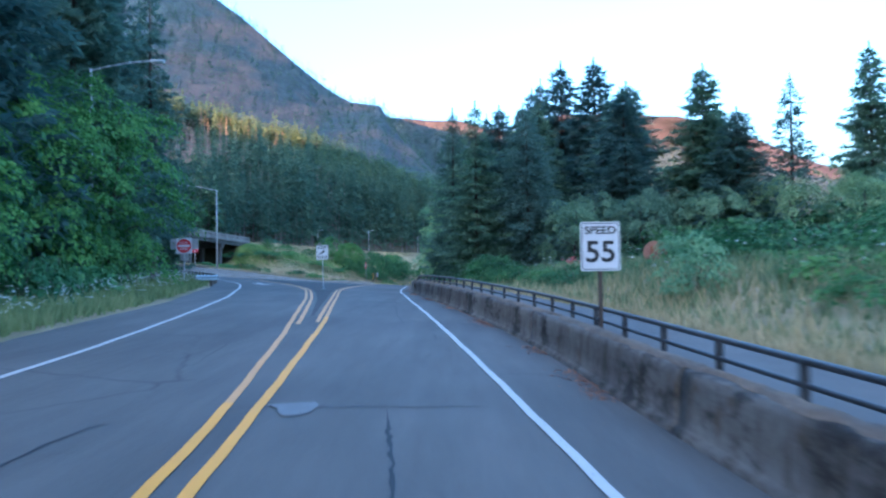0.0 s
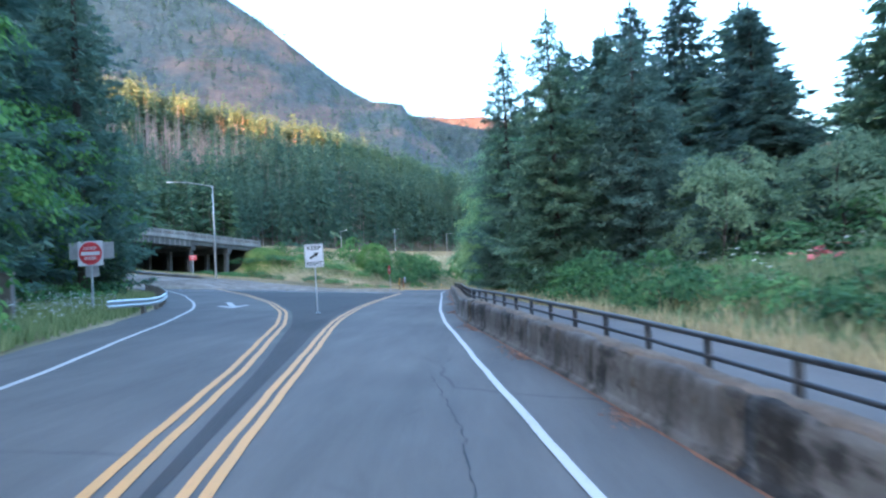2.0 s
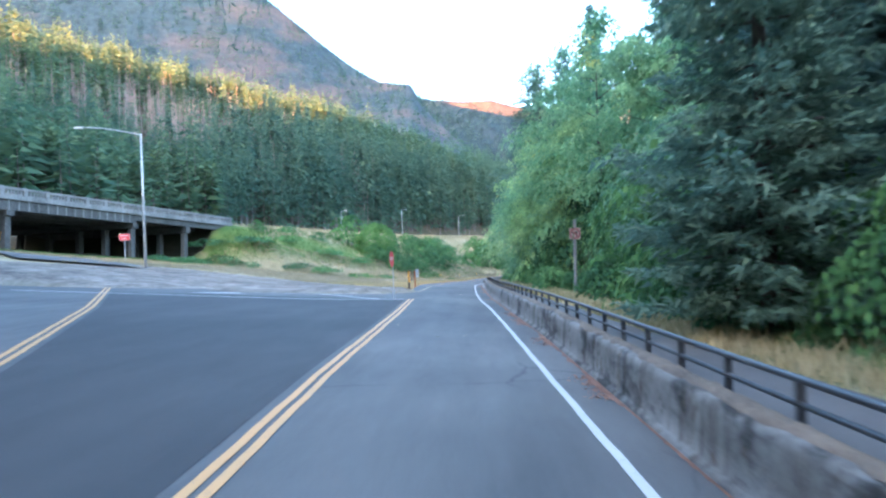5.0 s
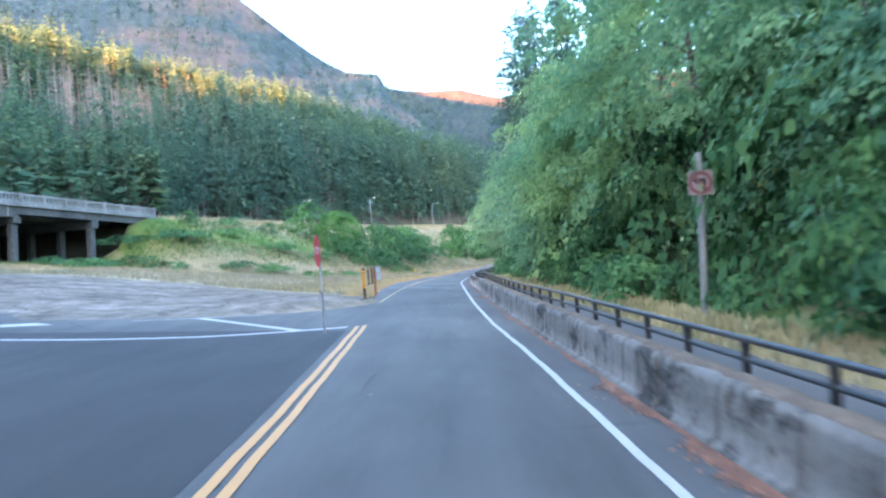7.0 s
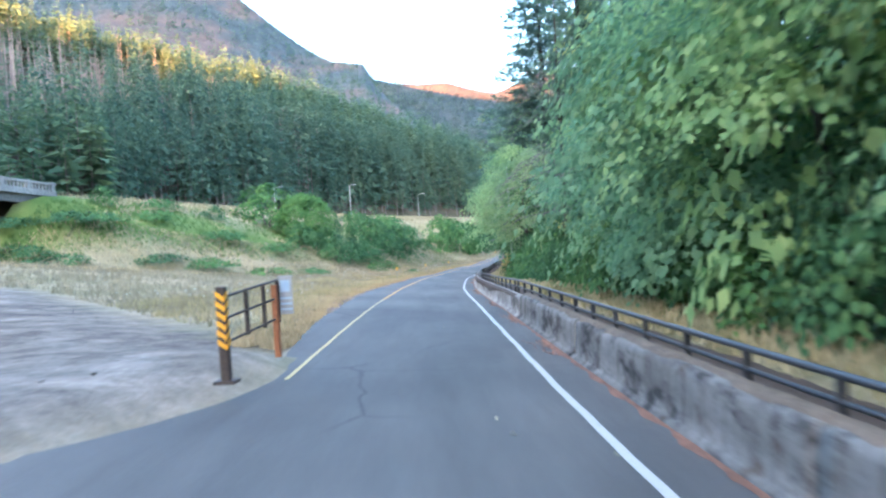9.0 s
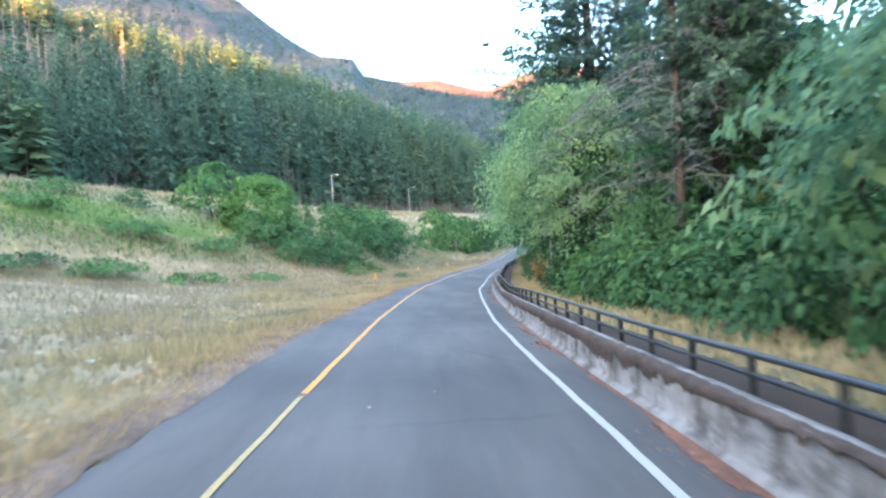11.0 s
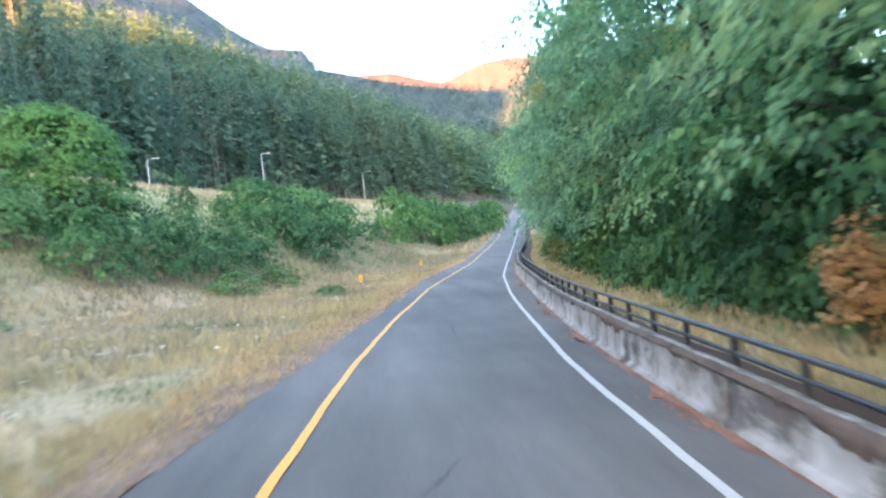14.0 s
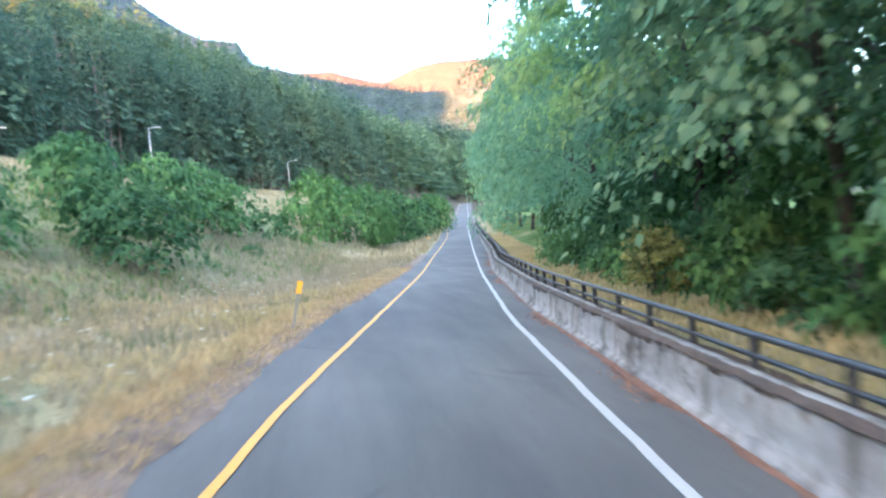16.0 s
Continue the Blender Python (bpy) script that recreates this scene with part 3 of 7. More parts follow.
def ribbon(name, pts, w, lift, mat, label):
    """A road strip of even width along a line of points."""
    P = np.array(pts, float)
    t = np.linspace(0, len(P) - 1, 60)
    Q = np.stack([np.interp(t, np.arange(len(P)), P[:, k]) for k in (0, 1)], 1)
    for _ in range(4):
        Q[1:-1] = (Q[:-2] + 2 * Q[1:-1] + Q[2:]) / 4
    T = np.gradient(Q, axis=0)
    T /= np.linalg.norm(T, axis=1, keepdims=True)
    N = np.stack([-T[:, 1], T[:, 0]], 1)
    u = np.linspace(-w / 2, w / 2, 9)
    X, Y = Q[:, None, 0] + N[:, None, 0] * u, Q[:, None, 1] + N[:, None, 1] * u
    V = np.stack([X, Y, height(X, Y) + lift], -1).reshape(-1, 3)
    i = np.arange(len(V)).reshape(60, 9)
    F = np.stack([i[:-1, :-1], i[1:, :-1], i[1:, 1:], i[:-1, 1:]], -1).reshape(-1, 4)
    return tagged(part(name, np_mesh(name, V, F), mat, None, label, True), "", "road", "", "structure")


ribbon("road_under_bridge", [(-34, 94), (-38.5, 99), (-46, 106), (-57, 110.5), (-75, 112), (-110, 111)], 9.0, 0.06, M_ROAD, "grey side road passing under the bridge")


def line_mark(name, ys, f, w, mat, label, lift=0.012):
    """A painted line of width w along the curve f."""
    ys = np.asarray(ys, float)
    x = f(ys)
    sl = np.gradient(x, ys)
    half = w / 2 * np.sqrt(1 + sl ** 2)
    wob = 0.006 * np.sin(ys * 2.1) + 0.004 * np.sin(ys * 5.3)
    X = np.stack([x - half + wob, x + half + wob], 1)
    Y = np.repeat(ys[:, None], 2, 1)
    V = np.stack([X, Y, road_height(X, Y) + lift], -1).reshape(-1, 3)
    i = np.arange(len(V)).reshape(-1, 2)
    F = np.stack([i[:-1, 0], i[:-1, 1], i[1:, 1], i[1:, 0]], -1)
    return tagged(part(name, np_mesh(name, V, F), mat, None, label), "", "road marking", "", "structure")


fine = lambda a, b: np.arange(a, b + 0.01, 0.4)
line_mark("edge_line_right", fine(-40, 560), edge_line, 0.11, M_WHITE, "solid white edge line beside the wall")
line_mark("yellow_line_right", fine(-40, 19.6), lambda y: right_yellow(y) + 0.03 * smooth((y - 14) / 6), 0.12, M_YELLOW, "freshly painted amber centre line")
line_mark("yellow_line_right_far", fine(19.6, 77.4), lambda y: right_yellow(y) + 0.03, 0.105, M_YELLOW_PALE, "older pale yellow centre line")
line_mark("yellow_line_right_inner", fine(18.2, 77.0), lambda y: right_yellow(y) - 0.15, 0.105, M_YELLOW_PALE, "second pale yellow line of the pair, starting square")
line_mark("yellow_line_left", fine(-40, 8.4), left_yellow, 0.12, M_YELLOW, "freshly painted amber line")
line_mark("yellow_line_left_far", fine(8.4, 83), lambda y: left_yellow(y) - 0.1 * smooth((y - 14) / 6), 0.11, M_YELLOW_PALE, "older pale yellow line curving to the side road")
line_mark("yellow_line_left_inner", fine(17.6, 83), lambda y: left_yellow(y) + 0.13, 0.11, M_YELLOW_PALE, "second pale yellow line of the curving pair")
line_mark("ramp_line_start", fine(86.6, 104.4), ramp_yellow, 0.065, M_LINE_FADED, "faded whitish start of the ramp line")
line_mark("ramp_yellow_line", fine(104.4, 560), ramp_yellow, 0.095, M_YELLOW, "solid yellow line on the ramp's grass side")
line_mark("edge_line_left", fine(-40, 98), left_white, 0.12, M_WHITE, "white edge line bending towards the bridge")


def flat_shape(name, outline, mat, label, lift=0.016):
    """A painted shape on the road; the outline is cut finely enough to follow it."""
    bm = bmesh.new()
    bm.faces.new([bm.verts.new((x, y, 0)) for x, y in outline])
    bmesh.ops.triangulate(bm, faces=bm.faces)
    bmesh.ops.subdivide_edges(bm, edges=bm.edges, cuts=3, use_grid_fill=True)
    for v in bm.verts:
        v.co.z = float(road_height(v.co.x, v.co.y)) + lift
    bmesh.ops.recalc_face_normals(bm, faces=bm.faces)
    if bm.faces[0].normal.z < 0:
        bmesh.ops.reverse_faces(bm, faces=bm.faces)
    return tagged(part(name, bm, mat, None, label), "", "road marking", "", "structure")


def bar(name, a, b, w, label):
    a, b = np.array(a), np.array(b)
    n = np.array([-(b - a)[1], (b - a)[0]])
    n = n / np.hypot(*n) * w / 2
    return flat_shape(name, [tuple(a - n), tuple(b - n), tuple(b + n), tuple(a + n)], M_WHITE, label)


stop_y = curve([-27, -18.5, -13.2, -10.7, -8.96, -7.6], [74.95, 74.6, 74.3, 74.72, 75.85, 76.95], 2)


def cross_line(name, x0, x1, w, label):
    """A painted line that crosses the side road along stop_y."""
    xs = np.arange(x0, x1 + 0.01, 0.3)
    sl = np.gradient(stop_y(xs), xs)
    half = w / 2 * np.sqrt(1 + sl ** 2)
    X = np.repeat(xs[:, None], 2, 1)
    Y = np.stack([stop_y(xs) - half, stop_y(xs) + half], 1)
    V = np.stack([X, Y, road_height(X, Y) + 0.016], -1).reshape(-1, 3)
    i = np.arange(len(V)).reshape(-1, 2)
    return tagged(part(name, np_mesh(name, V, np.stack([i[:-1, 0], i[1:, 0], i[1:, 1], i[:-1, 1]], -1)), M_WHITE, None, label), "", "road marking", "", "structure")


cross_line("stop_line", -26.8, -7.7, 0.24, "long white line bending to meet the yellow pair")
bar("merge_line", (-12.78, 79.7), (-9.0, 75.95), 0.27, "short slanting white line")
bar("far_edge_line", (-14.5, 78.9), (-11.1, 80.65), 0.1, "thin broken white line at the gravel edge")
# arrow on the side road: two blades and a broken shaft
flat_shape("arrow_head", [(-13.04, 47.94), (-12.83, 48.12), (-12.16, 47.29), (-12.04, 49.18), (-11.8, 48.8), (-11.77, 46.39), (-11.94, 46.45)], M_WHITE, "white arrow head on the side road")
flat_shape("arrow_shaft", [(-13.96, 51.76), (-13.7, 51.88), (-12.02, 47.65), (-12.3, 47.6)], M_WHITE, "white arrow shaft on the side road")
flat_shape("arrow_far", [(-19.2, 77.6), (-17.6, 77.2), (-16.2, 77.9), (-17.3, 77.9), (-17.0, 78.5), (-17.8, 78.0)], M_WHITE, "white painted arrow on the side road")
flat_shape("road_repair", [(-2.1, 8.32), (-1.85, 8.42), (-1.55, 8.5), (-1.48, 8.32), (-1.52, 7.95), (-1.62, 7.8), (-1.78, 7.78), (-1.88, 7.95), (-1.93, 8.15)], M_REPAIR, "pale worn repair patch on the asphalt")
M_CRACK = two_scale("sealed_crack", (0.015, 0.015, 0.016), (0.035, 0.035, 0.037), 20.0, 2.0, 0.7)


def crack(pts, w, seed):
    """A ragged dark crack in the road."""
    r = random.Random(seed)
    P = []
    for (x0, y0), (x1, y1) in zip(pts[:-1], pts[1:]):
        n = max(int(math.hypot(x1 - x0, y1 - y0) / 0.15), 2)
        P += [(x0 + (x1 - x0) * k / n + r.gauss(0, 0.015), y0 + (y1 - y0) * k / n + r.gauss(0, 0.015)) for k in range(n)]
    V = []
    for k, (x, y) in enumerate(P):
        a, b = P[max(k - 1, 0)], P[min(k + 1, len(P) - 1)]
        tx, ty = b[0] - a[0], b[1] - a[1]
        l_ = math.hypot(tx, ty) + 1e-6
        ww = w * r.uniform(0.3, 1.3) * min(1.0, 0.25 + k / 6, 0.25 + (len(P) - 1 - k) / 6) / 2
        for s in (-1, 1):
            V.append((x - ty / l_ * ww * s, y + tx / l_ * ww * s))
    V = np.array(V)
    Z = road_height(V[:, 0], V[:, 1]) + 0.006
    i = np.arange(len(V)).reshape(-1, 2)
    me = np_mesh("road_crack", np.column_stack([V, Z]), np.stack([i[:-1, 0], i[:-1, 1], i[1:, 1], i[1:, 0]], -1)[:, ::-1])
    return tagged(part("road_crack", me, M_CRACK, None, "dark ragged crack in the asphalt"), "", "road crack", "", "structure")


crack([(-0.3, 3.0), (-0.4, 5.3), (-0.5, 6.4), (-0.62, 7.6), (-0.65, 8.3)], 0.045, 1)
crack([(-2.6, 8.15), (-2.2, 8.25), (-1.2, 8.28), (-0.3, 8.3), (0.75, 8.5)], 0.03, 2)
crack([(-3.75, 4.6), (-3.7, 5.9), (-3.72, 6.6), (-3.6, 7.2), (-3.3, 7.5)], 0.05, 3)
crack([(-3.65, 6.1), (-3.4, 6.35), (-3.15, 6.4)], 0.035, 4)
crack([(-3.95, 11.0), (-4.1, 12.6), (-4.25, 14.2)], 0.03, 5)
crack([(-1.0, 18.0), (-1.4, 21.0), (-1.6, 24.0), (-2.2, 28.0)], 0.02, 6)
crack([(-6.1, 117.5), (-6.0, 120.4), (-5.94, 122.6), (-5.9, 125.2)], 0.025, 7)
crack([(-4.9, 139.0), (-4.78, 141.6), (-4.65, 143.6)], 0.02, 8)
crack([(-6.2, 130.0), (-5.6, 131.5), (-5.2, 131.6)], 0.025, 10)


# ---- wall and railing ----
def sag(y):
    """Where the wall head and railing dip along the ramp."""
    return 0.13 * np.exp(-((np.asarray(y, float) - 126) / 6.5) ** 2)


def wall_mesh(name, ys, mat, label, top_var, h=0.67, thick=0.34):
    """A low concrete wall with a battered foot and a chipped head."""
    ys = np.asarray(ys, float)
    x0 = wall_x(ys)
    zb = road_height(x0, ys)
    prof = [(-0.09, -0.2), (-0.085, 0.05), (-0.03, 0.085), (0.0, 0.1), (0.012, 0.3), (0.03, h - 0.1), (0.06, h - 0.02), (0.14, h), (thick - 0.02, h - 0.01), (thick, h - 0.1), (thick + 0.12, 0.3)]
    V = []
    for k, (dx, dz) in enumerate(prof):
        chip = np.array([max(noise.noise(Vector((y * 0.9, k * 0.15, 5))) - 0.3, 0) * 2.5 + 0.25 * noise.noise(Vector((y * 4.1, k * 0.5, 9))) for y in ys])
        amt = top_var if dz > h - 0.05 else 0.0
        V.append(np.stack([x0 + dx, ys, zb + dz - np.maximum(chip, 0) * amt - (sag(ys) if dz > 0.4 else 0.0)], -1))
    V = np.stack(V, 1).reshape(-1, 3)
    i = np.arange(len(V)).reshape(len(ys), len(prof))
    F = np.stack([i[:-1, :-1], i[:-1, 1:], i[1:, 1:], i[1:, :-1]], -1).reshape(-1, 4)[:, ::-1]
    me = np_mesh(name, V, F)
    bm = bmesh.new()
    bm.from_mesh(me)
    for row in (i[0], i[-1]):
        bm.verts.ensure_lookup_table()
        bm.faces.new([bm.verts[int(q)] for q in row])
    bmesh.ops.recalc_face_normals(bm, faces=bm.faces)
    return tagged(part(name, bm, mat, None, label), "", "wall", "", "structure")


def wall_run(name, y0, y1, length, mat, label, chip, h, thick=0.34):
    """A run of wall in cast lengths, with open joints between them."""
    n = max(round((y1 - y0) / length), 1)
    for k in range(n):
        a, b = y0 + (y1 - y0) * k / n, y0 + (y1 - y0) * (k + 1) / n
        wall_mesh(name, np.linspace(a, b - 0.025, int((b - a) / 0.2)), mat, label, chip, h, thick)


wall_run("wall_near", -30, 37.05, 7.4, M_CONC_DARK, "dark stained low concrete wall with mossy head", 0.035, 0.67)
wall_run("wall_middle", 37.37, 96, 7.4, M_CONC, "weathered grey concrete wall with chipped head", 0.05, 0.67)
wall_run("wall_far", 96.1, 330, 9.0, M_CONC_PALE, "pale concrete wall with crumbling brown head", 0.08, 0.6, 0.25)
# brown earth and moss along the head of the older wall
ys = np.arange(-28, 96, 0.16)
x0, zb = wall_x(ys), road_height(wall_x(ys), ys) + 0.674
edge = np.array([0.1 + 0.12 * max(noise.noise(Vector((q * 0.7, 5, 0))), -0.4) + 0.07 * noise.noise(Vector((q * 3.0, 9, 0))) for q in ys])
cols_ = [(x0 + edge, zb - 0.02), (x0 + edge + 0.05, zb + 0.02), (x0 + 0.26, zb + 0.03), (x0 + 0.335, zb - 0.02)]
V = np.stack([np.stack([a, ys, b], -1) for a, b in cols_], 1).reshape(-1, 3)
V += rng.normal(0, 0.008, V.shape)
i = np.arange(len(V)).reshape(len(ys), len(cols_))
tagged(part("wall_earth", np_mesh("wall_earth", V, np.stack([i[:-1, :-1], i[1:, :-1], i[1:, 1:], i[:-1, 1:]], -1).reshape(-1, 4)), M_EARTH, None, "brown earth and moss on the wall head"), "", "wall", "", "structure")
# eroded brown upper edge of the pale wall
ys = np.arange(97, 240, 0.06)
dep = np.array([max(0.02 + np.interp(q, [100, 104, 122, 128], [0, 0.16, 0.16, 0.0]) + np.interp(q, [122, 128], [0.4, 0.26]) * max(noise.noise(Vector((q * 0.42, 3, 0))) - 0.1, 0) + (0.1 * noise.noise(Vector((q * 2.1, 7, 0))) + 0.1 * noise.noise(Vector((q * 5.3, 1, 0)))) * (noise.noise(Vector((q * 0.42, 3, 0))) > -0.15), 0.004) for q in ys])
x0, zb = wall_x(ys), road_height(wall_x(ys), ys) - sag(ys)
cols_ = [(x0 + 0.014, zb + 0.57 - dep), (x0 + 0.006, zb + 0.575 - dep * 0.6), (x0 + 0.012, zb + 0.57), (x0 + 0.1, zb + 0.607)]
V = np.stack([np.stack([a, ys, b], -1) for a, b in cols_], 1).reshape(-1, 3)
V += rng.normal(0, 0.006, V.shape)
i = np.arange(len(V)).reshape(len(ys), len(cols_))
tagged(part("wall_head", np_mesh("wall_head", V, np.stack([i[:-1, :-1], i[1:, :-1], i[1:, 1:], i[:-1, 1:]], -1).reshape(-1, 4)), M_HEAD, None, "brown eroded concrete along the wall head"), "", "wall", "", "structure")
bm = bmesh.new()
box(bm, -0.06, 0.4, -0.16, 0.16, -0.1, 0.74, 0.03)
tagged(part("wall_pier", bm, M_CONC, None, "square concrete end pier in the low wall"), "", "wall pier", "", "structure").matrix_world = \
    pose(float(wall_x(37.2)), 37.2, float(road_height(wall_x(37.2), 37.2)), 0, 0, 3)

post_bm = bmesh.new()
box(post_bm, -0.035, 0.035, -0.03, 0.03, -0.5, 0.4, 0.006)
post_me = mesh_of(post_bm, "post")
post_me.materials.append(M_RAIL)


def tube_along(ys, f, zf, r, name, sides=8):
    a = np.linspace(0, 2 * np.pi, sides, endpoint=False)
    P = np.stack([f(ys), ys, zf(ys)], -1)
    V = P[:, None, :] + r * np.stack([np.cos(a), 0 * a, np.sin(a)], -1)[None]
    i = np.arange(len(ys) * sides).reshape(len(ys), sides)
    j = np.roll(i, -1, 1)
    F = np.stack([i[:-1], i[1:], j[1:], j[:-1]], -1).reshape(-1, 4)
    return np_mesh(name, V.reshape(-1, 3), F)


rail_x = lambda y: wall_x(y) + rail_off
rail_z = lambda h: (lambda y: road_height(wall_x(y), y) + h - sag(y) - 0.05 * smooth((np.asarray(y) - 74) / 8) - 0.05 * smooth((np.asarray(y) - 98) / 8) - 0.05 * smooth((np.asarray(y) - 116) / 8))
STEP = 1.48
for n, (y0, y1) in enumerate(((-30, 40), (40, 100), (100, 160), (160, 300))):
    r = thing("railing", pose(float(rail_x(y0)), y0, float(rail_z(0.55)(y0))), "dark two-bar steel railing along the footpath", "railing", "railings beside the footpath")
    inv = r.matrix_world.inverted()
    bpy.context.view_layer.update()
    for nm, h, rad in (("top_rail", 0.95, 0.036), ("lower_rail", 0.75, 0.028)):
        me = tube_along(np.arange(y0, y1 + 0.1, 1.0), rail_x, rail_z(h), rad, nm)
        me.transform(inv)
        part(nm, me, M_RAIL, r, "", True)
    for y in np.arange(y0 + 0.3, y1, STEP):
        p = new("post", post_me)
        p.parent = r
        p.matrix_basis = inv @ pose(float(rail_x(y)), y, float(rail_z(0.55)(y)), 0, 0.4 * math.sin(y * 3), 2 * math.sin(y))


# ---- bridge ----
BR_A, BR_B = np.array([-37.4, 135.8]), np.array([-51.5, 87.0])
br_len = float(np.hypot(*(BR_B - BR_A)))
br_turn = math.degrees(math.atan2(*(BR_B - BR_A)[::-1])) - 90
BR = Matrix.Translation((BR_A[0], BR_A[1], 7.2)) @ Matrix.Rotation(radians(br_turn), 4, "Z") @ Matrix.Rotation(math.atan(0.054), 4, "X")
bridge = thing("road_bridge", BR, "concrete highway bridge with baluster parapet on square columns", "bridge")
side = -1 if (BR.to_3x3() @ Vector((1, 0, 0))).x > 0 else 1
bm = bmesh.new()
box(bm, *sorted((side * -0.25, side * 26.5)), 0, br_len, -0.28, 0.0, 0.02)
part("deck", bm, M_BRIDGE, bridge)
# girders, caps and columns take the concrete with shade painted in
for k in range(8):
    bm = bmesh.new()
    xg = side * (0.15 + 3.6 * k)
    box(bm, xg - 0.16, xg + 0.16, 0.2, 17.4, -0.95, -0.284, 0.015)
    part("girder", bm, M_BRIDGE_SHADE, bridge)
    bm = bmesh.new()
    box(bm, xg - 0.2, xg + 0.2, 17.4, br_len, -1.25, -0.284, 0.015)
    part("girder", bm, M_BRIDGE_SHADE, bridge)
bm = bmesh.new()
box(bm, *sorted((side * -0.09, side * -0.03)), 0, 0.14, -1.2, -0.3)
stiff_me = mesh_of(bm, "stiffener")
for y in np.arange(18.4, br_len - 0.5, 1.05):
    part("stiffener", stiff_me, M_BRIDGE, bridge).location.y = y
bm = bmesh.new()
box(bm, -0.07, 0.07, 0, 0.15, 0.2, 0.68)
baluster_me = mesh_of(bm, "baluster")
for s0 in (-0.2, 26.15):
    bm = bmesh.new()
    x0 = side * s0
    x1 = x0 + side * 0.25
    box(bm, *sorted((x0, x1)), 0, br_len, 0.004, 0.22, 0.02)
    box(bm, *sorted((x0, x1)), 0, br_len, 0.66, 0.86, 0.02)
    for y in np.arange(0.2, br_len, 2.4):
        box(bm, *sorted((x0 - side * 0.03, x1 + side * 0.02)), y, y + 0.35, 0.0, 0.9, 0.02)
    part("parapet", bm, M_BRIDGE, bridge)
    for y in np.arange(0.6, br_len, 0.34):
        part("baluster", baluster_me, M_BRIDGE, bridge).location = (x0 + side * 0.13, y, 0)
for y in (8.8, 17.6, 33.0):
    bm = bmesh.new()
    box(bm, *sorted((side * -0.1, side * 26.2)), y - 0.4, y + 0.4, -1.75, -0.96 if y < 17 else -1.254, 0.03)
    part("pier_cap", bm, M_BRIDGE_SHADE, bridge)
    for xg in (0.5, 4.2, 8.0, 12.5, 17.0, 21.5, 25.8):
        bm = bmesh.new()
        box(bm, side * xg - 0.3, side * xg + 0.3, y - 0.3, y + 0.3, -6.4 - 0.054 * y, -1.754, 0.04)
        part("column", bm, M_BRIDGE_SHADE, bridge)
# both abutments use the darker stained concrete to stand in for deck shade
bm = bmesh.new()
box(bm, *sorted((side * -0.3, side * 26.6)), br_len - 4.0, br_len, -6.5, -0.3, 0.05)
part("abutment", bm, M_CONC_DARK, bridge, "stained abutment darkened for the shade under the deck")
bm = bmesh.new()
box(bm, *sorted((side * -0.3, side * 26.6)), -0.7, 0.6, -3.0, -0.3, 0.05)
part("abutment", bm, M_CONC_DARK, bridge, "stained abutment darkened for the shade under the deck")

ys = np.arange(136, 600, 2.0)
X = np.stack([highway_x(ys) - 2.5, highway_x(ys) - 26], 1)
V = np.stack([X, np.repeat(ys[:, None], 2, 1), np.repeat((highway_z(ys) + 0.06)[:, None], 2, 1)], -1).reshape(-1, 3)
i = np.arange(len(V)).reshape(-1, 2)
tagged(part("road_highway", np_mesh("road_highway", V, np.stack([i[:-1, 1], i[:-1, 0], i[1:, 0], i[1:, 1]], -1)), M_ROAD, None, "grey highway surface on top of the embankment"),
       "", "road", "", "structure")


# ---- signs ----
def sign_panel(parent, outline, z, y, mat, label, back=True):
    bm = bmesh.new()
    plate(bm, outline, y, y + 0.004)
    p = part("panel", bm, mat, parent, label)
    p.location.z = z
    return p


def lettering(parent, body, size, z, y, mat, x=0.0, width=None):
    me = words(body, size, width)
    o = part("lettering", me, mat, parent)
    o.location = (x, y, z)
    return o


def post_part(parent, h, r=0.03, square=False, mat=None, y=0.05, sink=0.3):
    bm = bmesh.new()
    if square:
        box(bm, -r, r, y - r, y + r, -sink, h, 0.005)
    else:
        rod(bm, (0, y, -sink), (0, y, h), r, sides=10)
    return part("post", bm, mat or M_GALV, parent)


def border(parent, w, h, z, y, mat, inset=0.02, line=0.012):
    bm = bmesh.new()
    o, i_ = round_rect(w - 2 * inset, h - 2 * inset, 0.04), round_rect(w - 2 * (inset + line), h - 2 * (inset + line), 0.03)
    vo, vi = [bm.verts.new((x, y, q)) for x, q in o], [bm.verts.new((x, y, q)) for x, q in i_]
    for k in range(len(o)):
        bm.faces.new((vo[k], vo[(k + 1) % len(o)], vi[(k + 1) % len(o)], vi[k]))
    p = part("border", bm, mat, parent)
    p.location.z = z
    return p


# speed sign
s = thing("speed_sign", pose(2.5, 11.15, float(road_height(wall_x(11.15), 11.15)) + 0.5, 0, 0, 2), "white speed sign with black numerals on a steel post", "road sign")
zc = 2.13 - float(s.matrix_world.translation.z)
sign_panel(s, round_rect(0.64, 0.78, 0.04), zc, 0, M_SIGN, "white reflective panel")
border(s, 0.64, 0.78, zc, -0.003, M_BLACK)
lettering(s, "SPEED", 0.17, zc + 0.25, -0.003, M_BLACK, 0, 0.5)
lettering(s, "55", 0.47, zc - 0.1, -0.003, M_BLACK, 0, 0.46)
post_part(s, zc + 0.36, 0.03, True, M_DARKSTEEL)

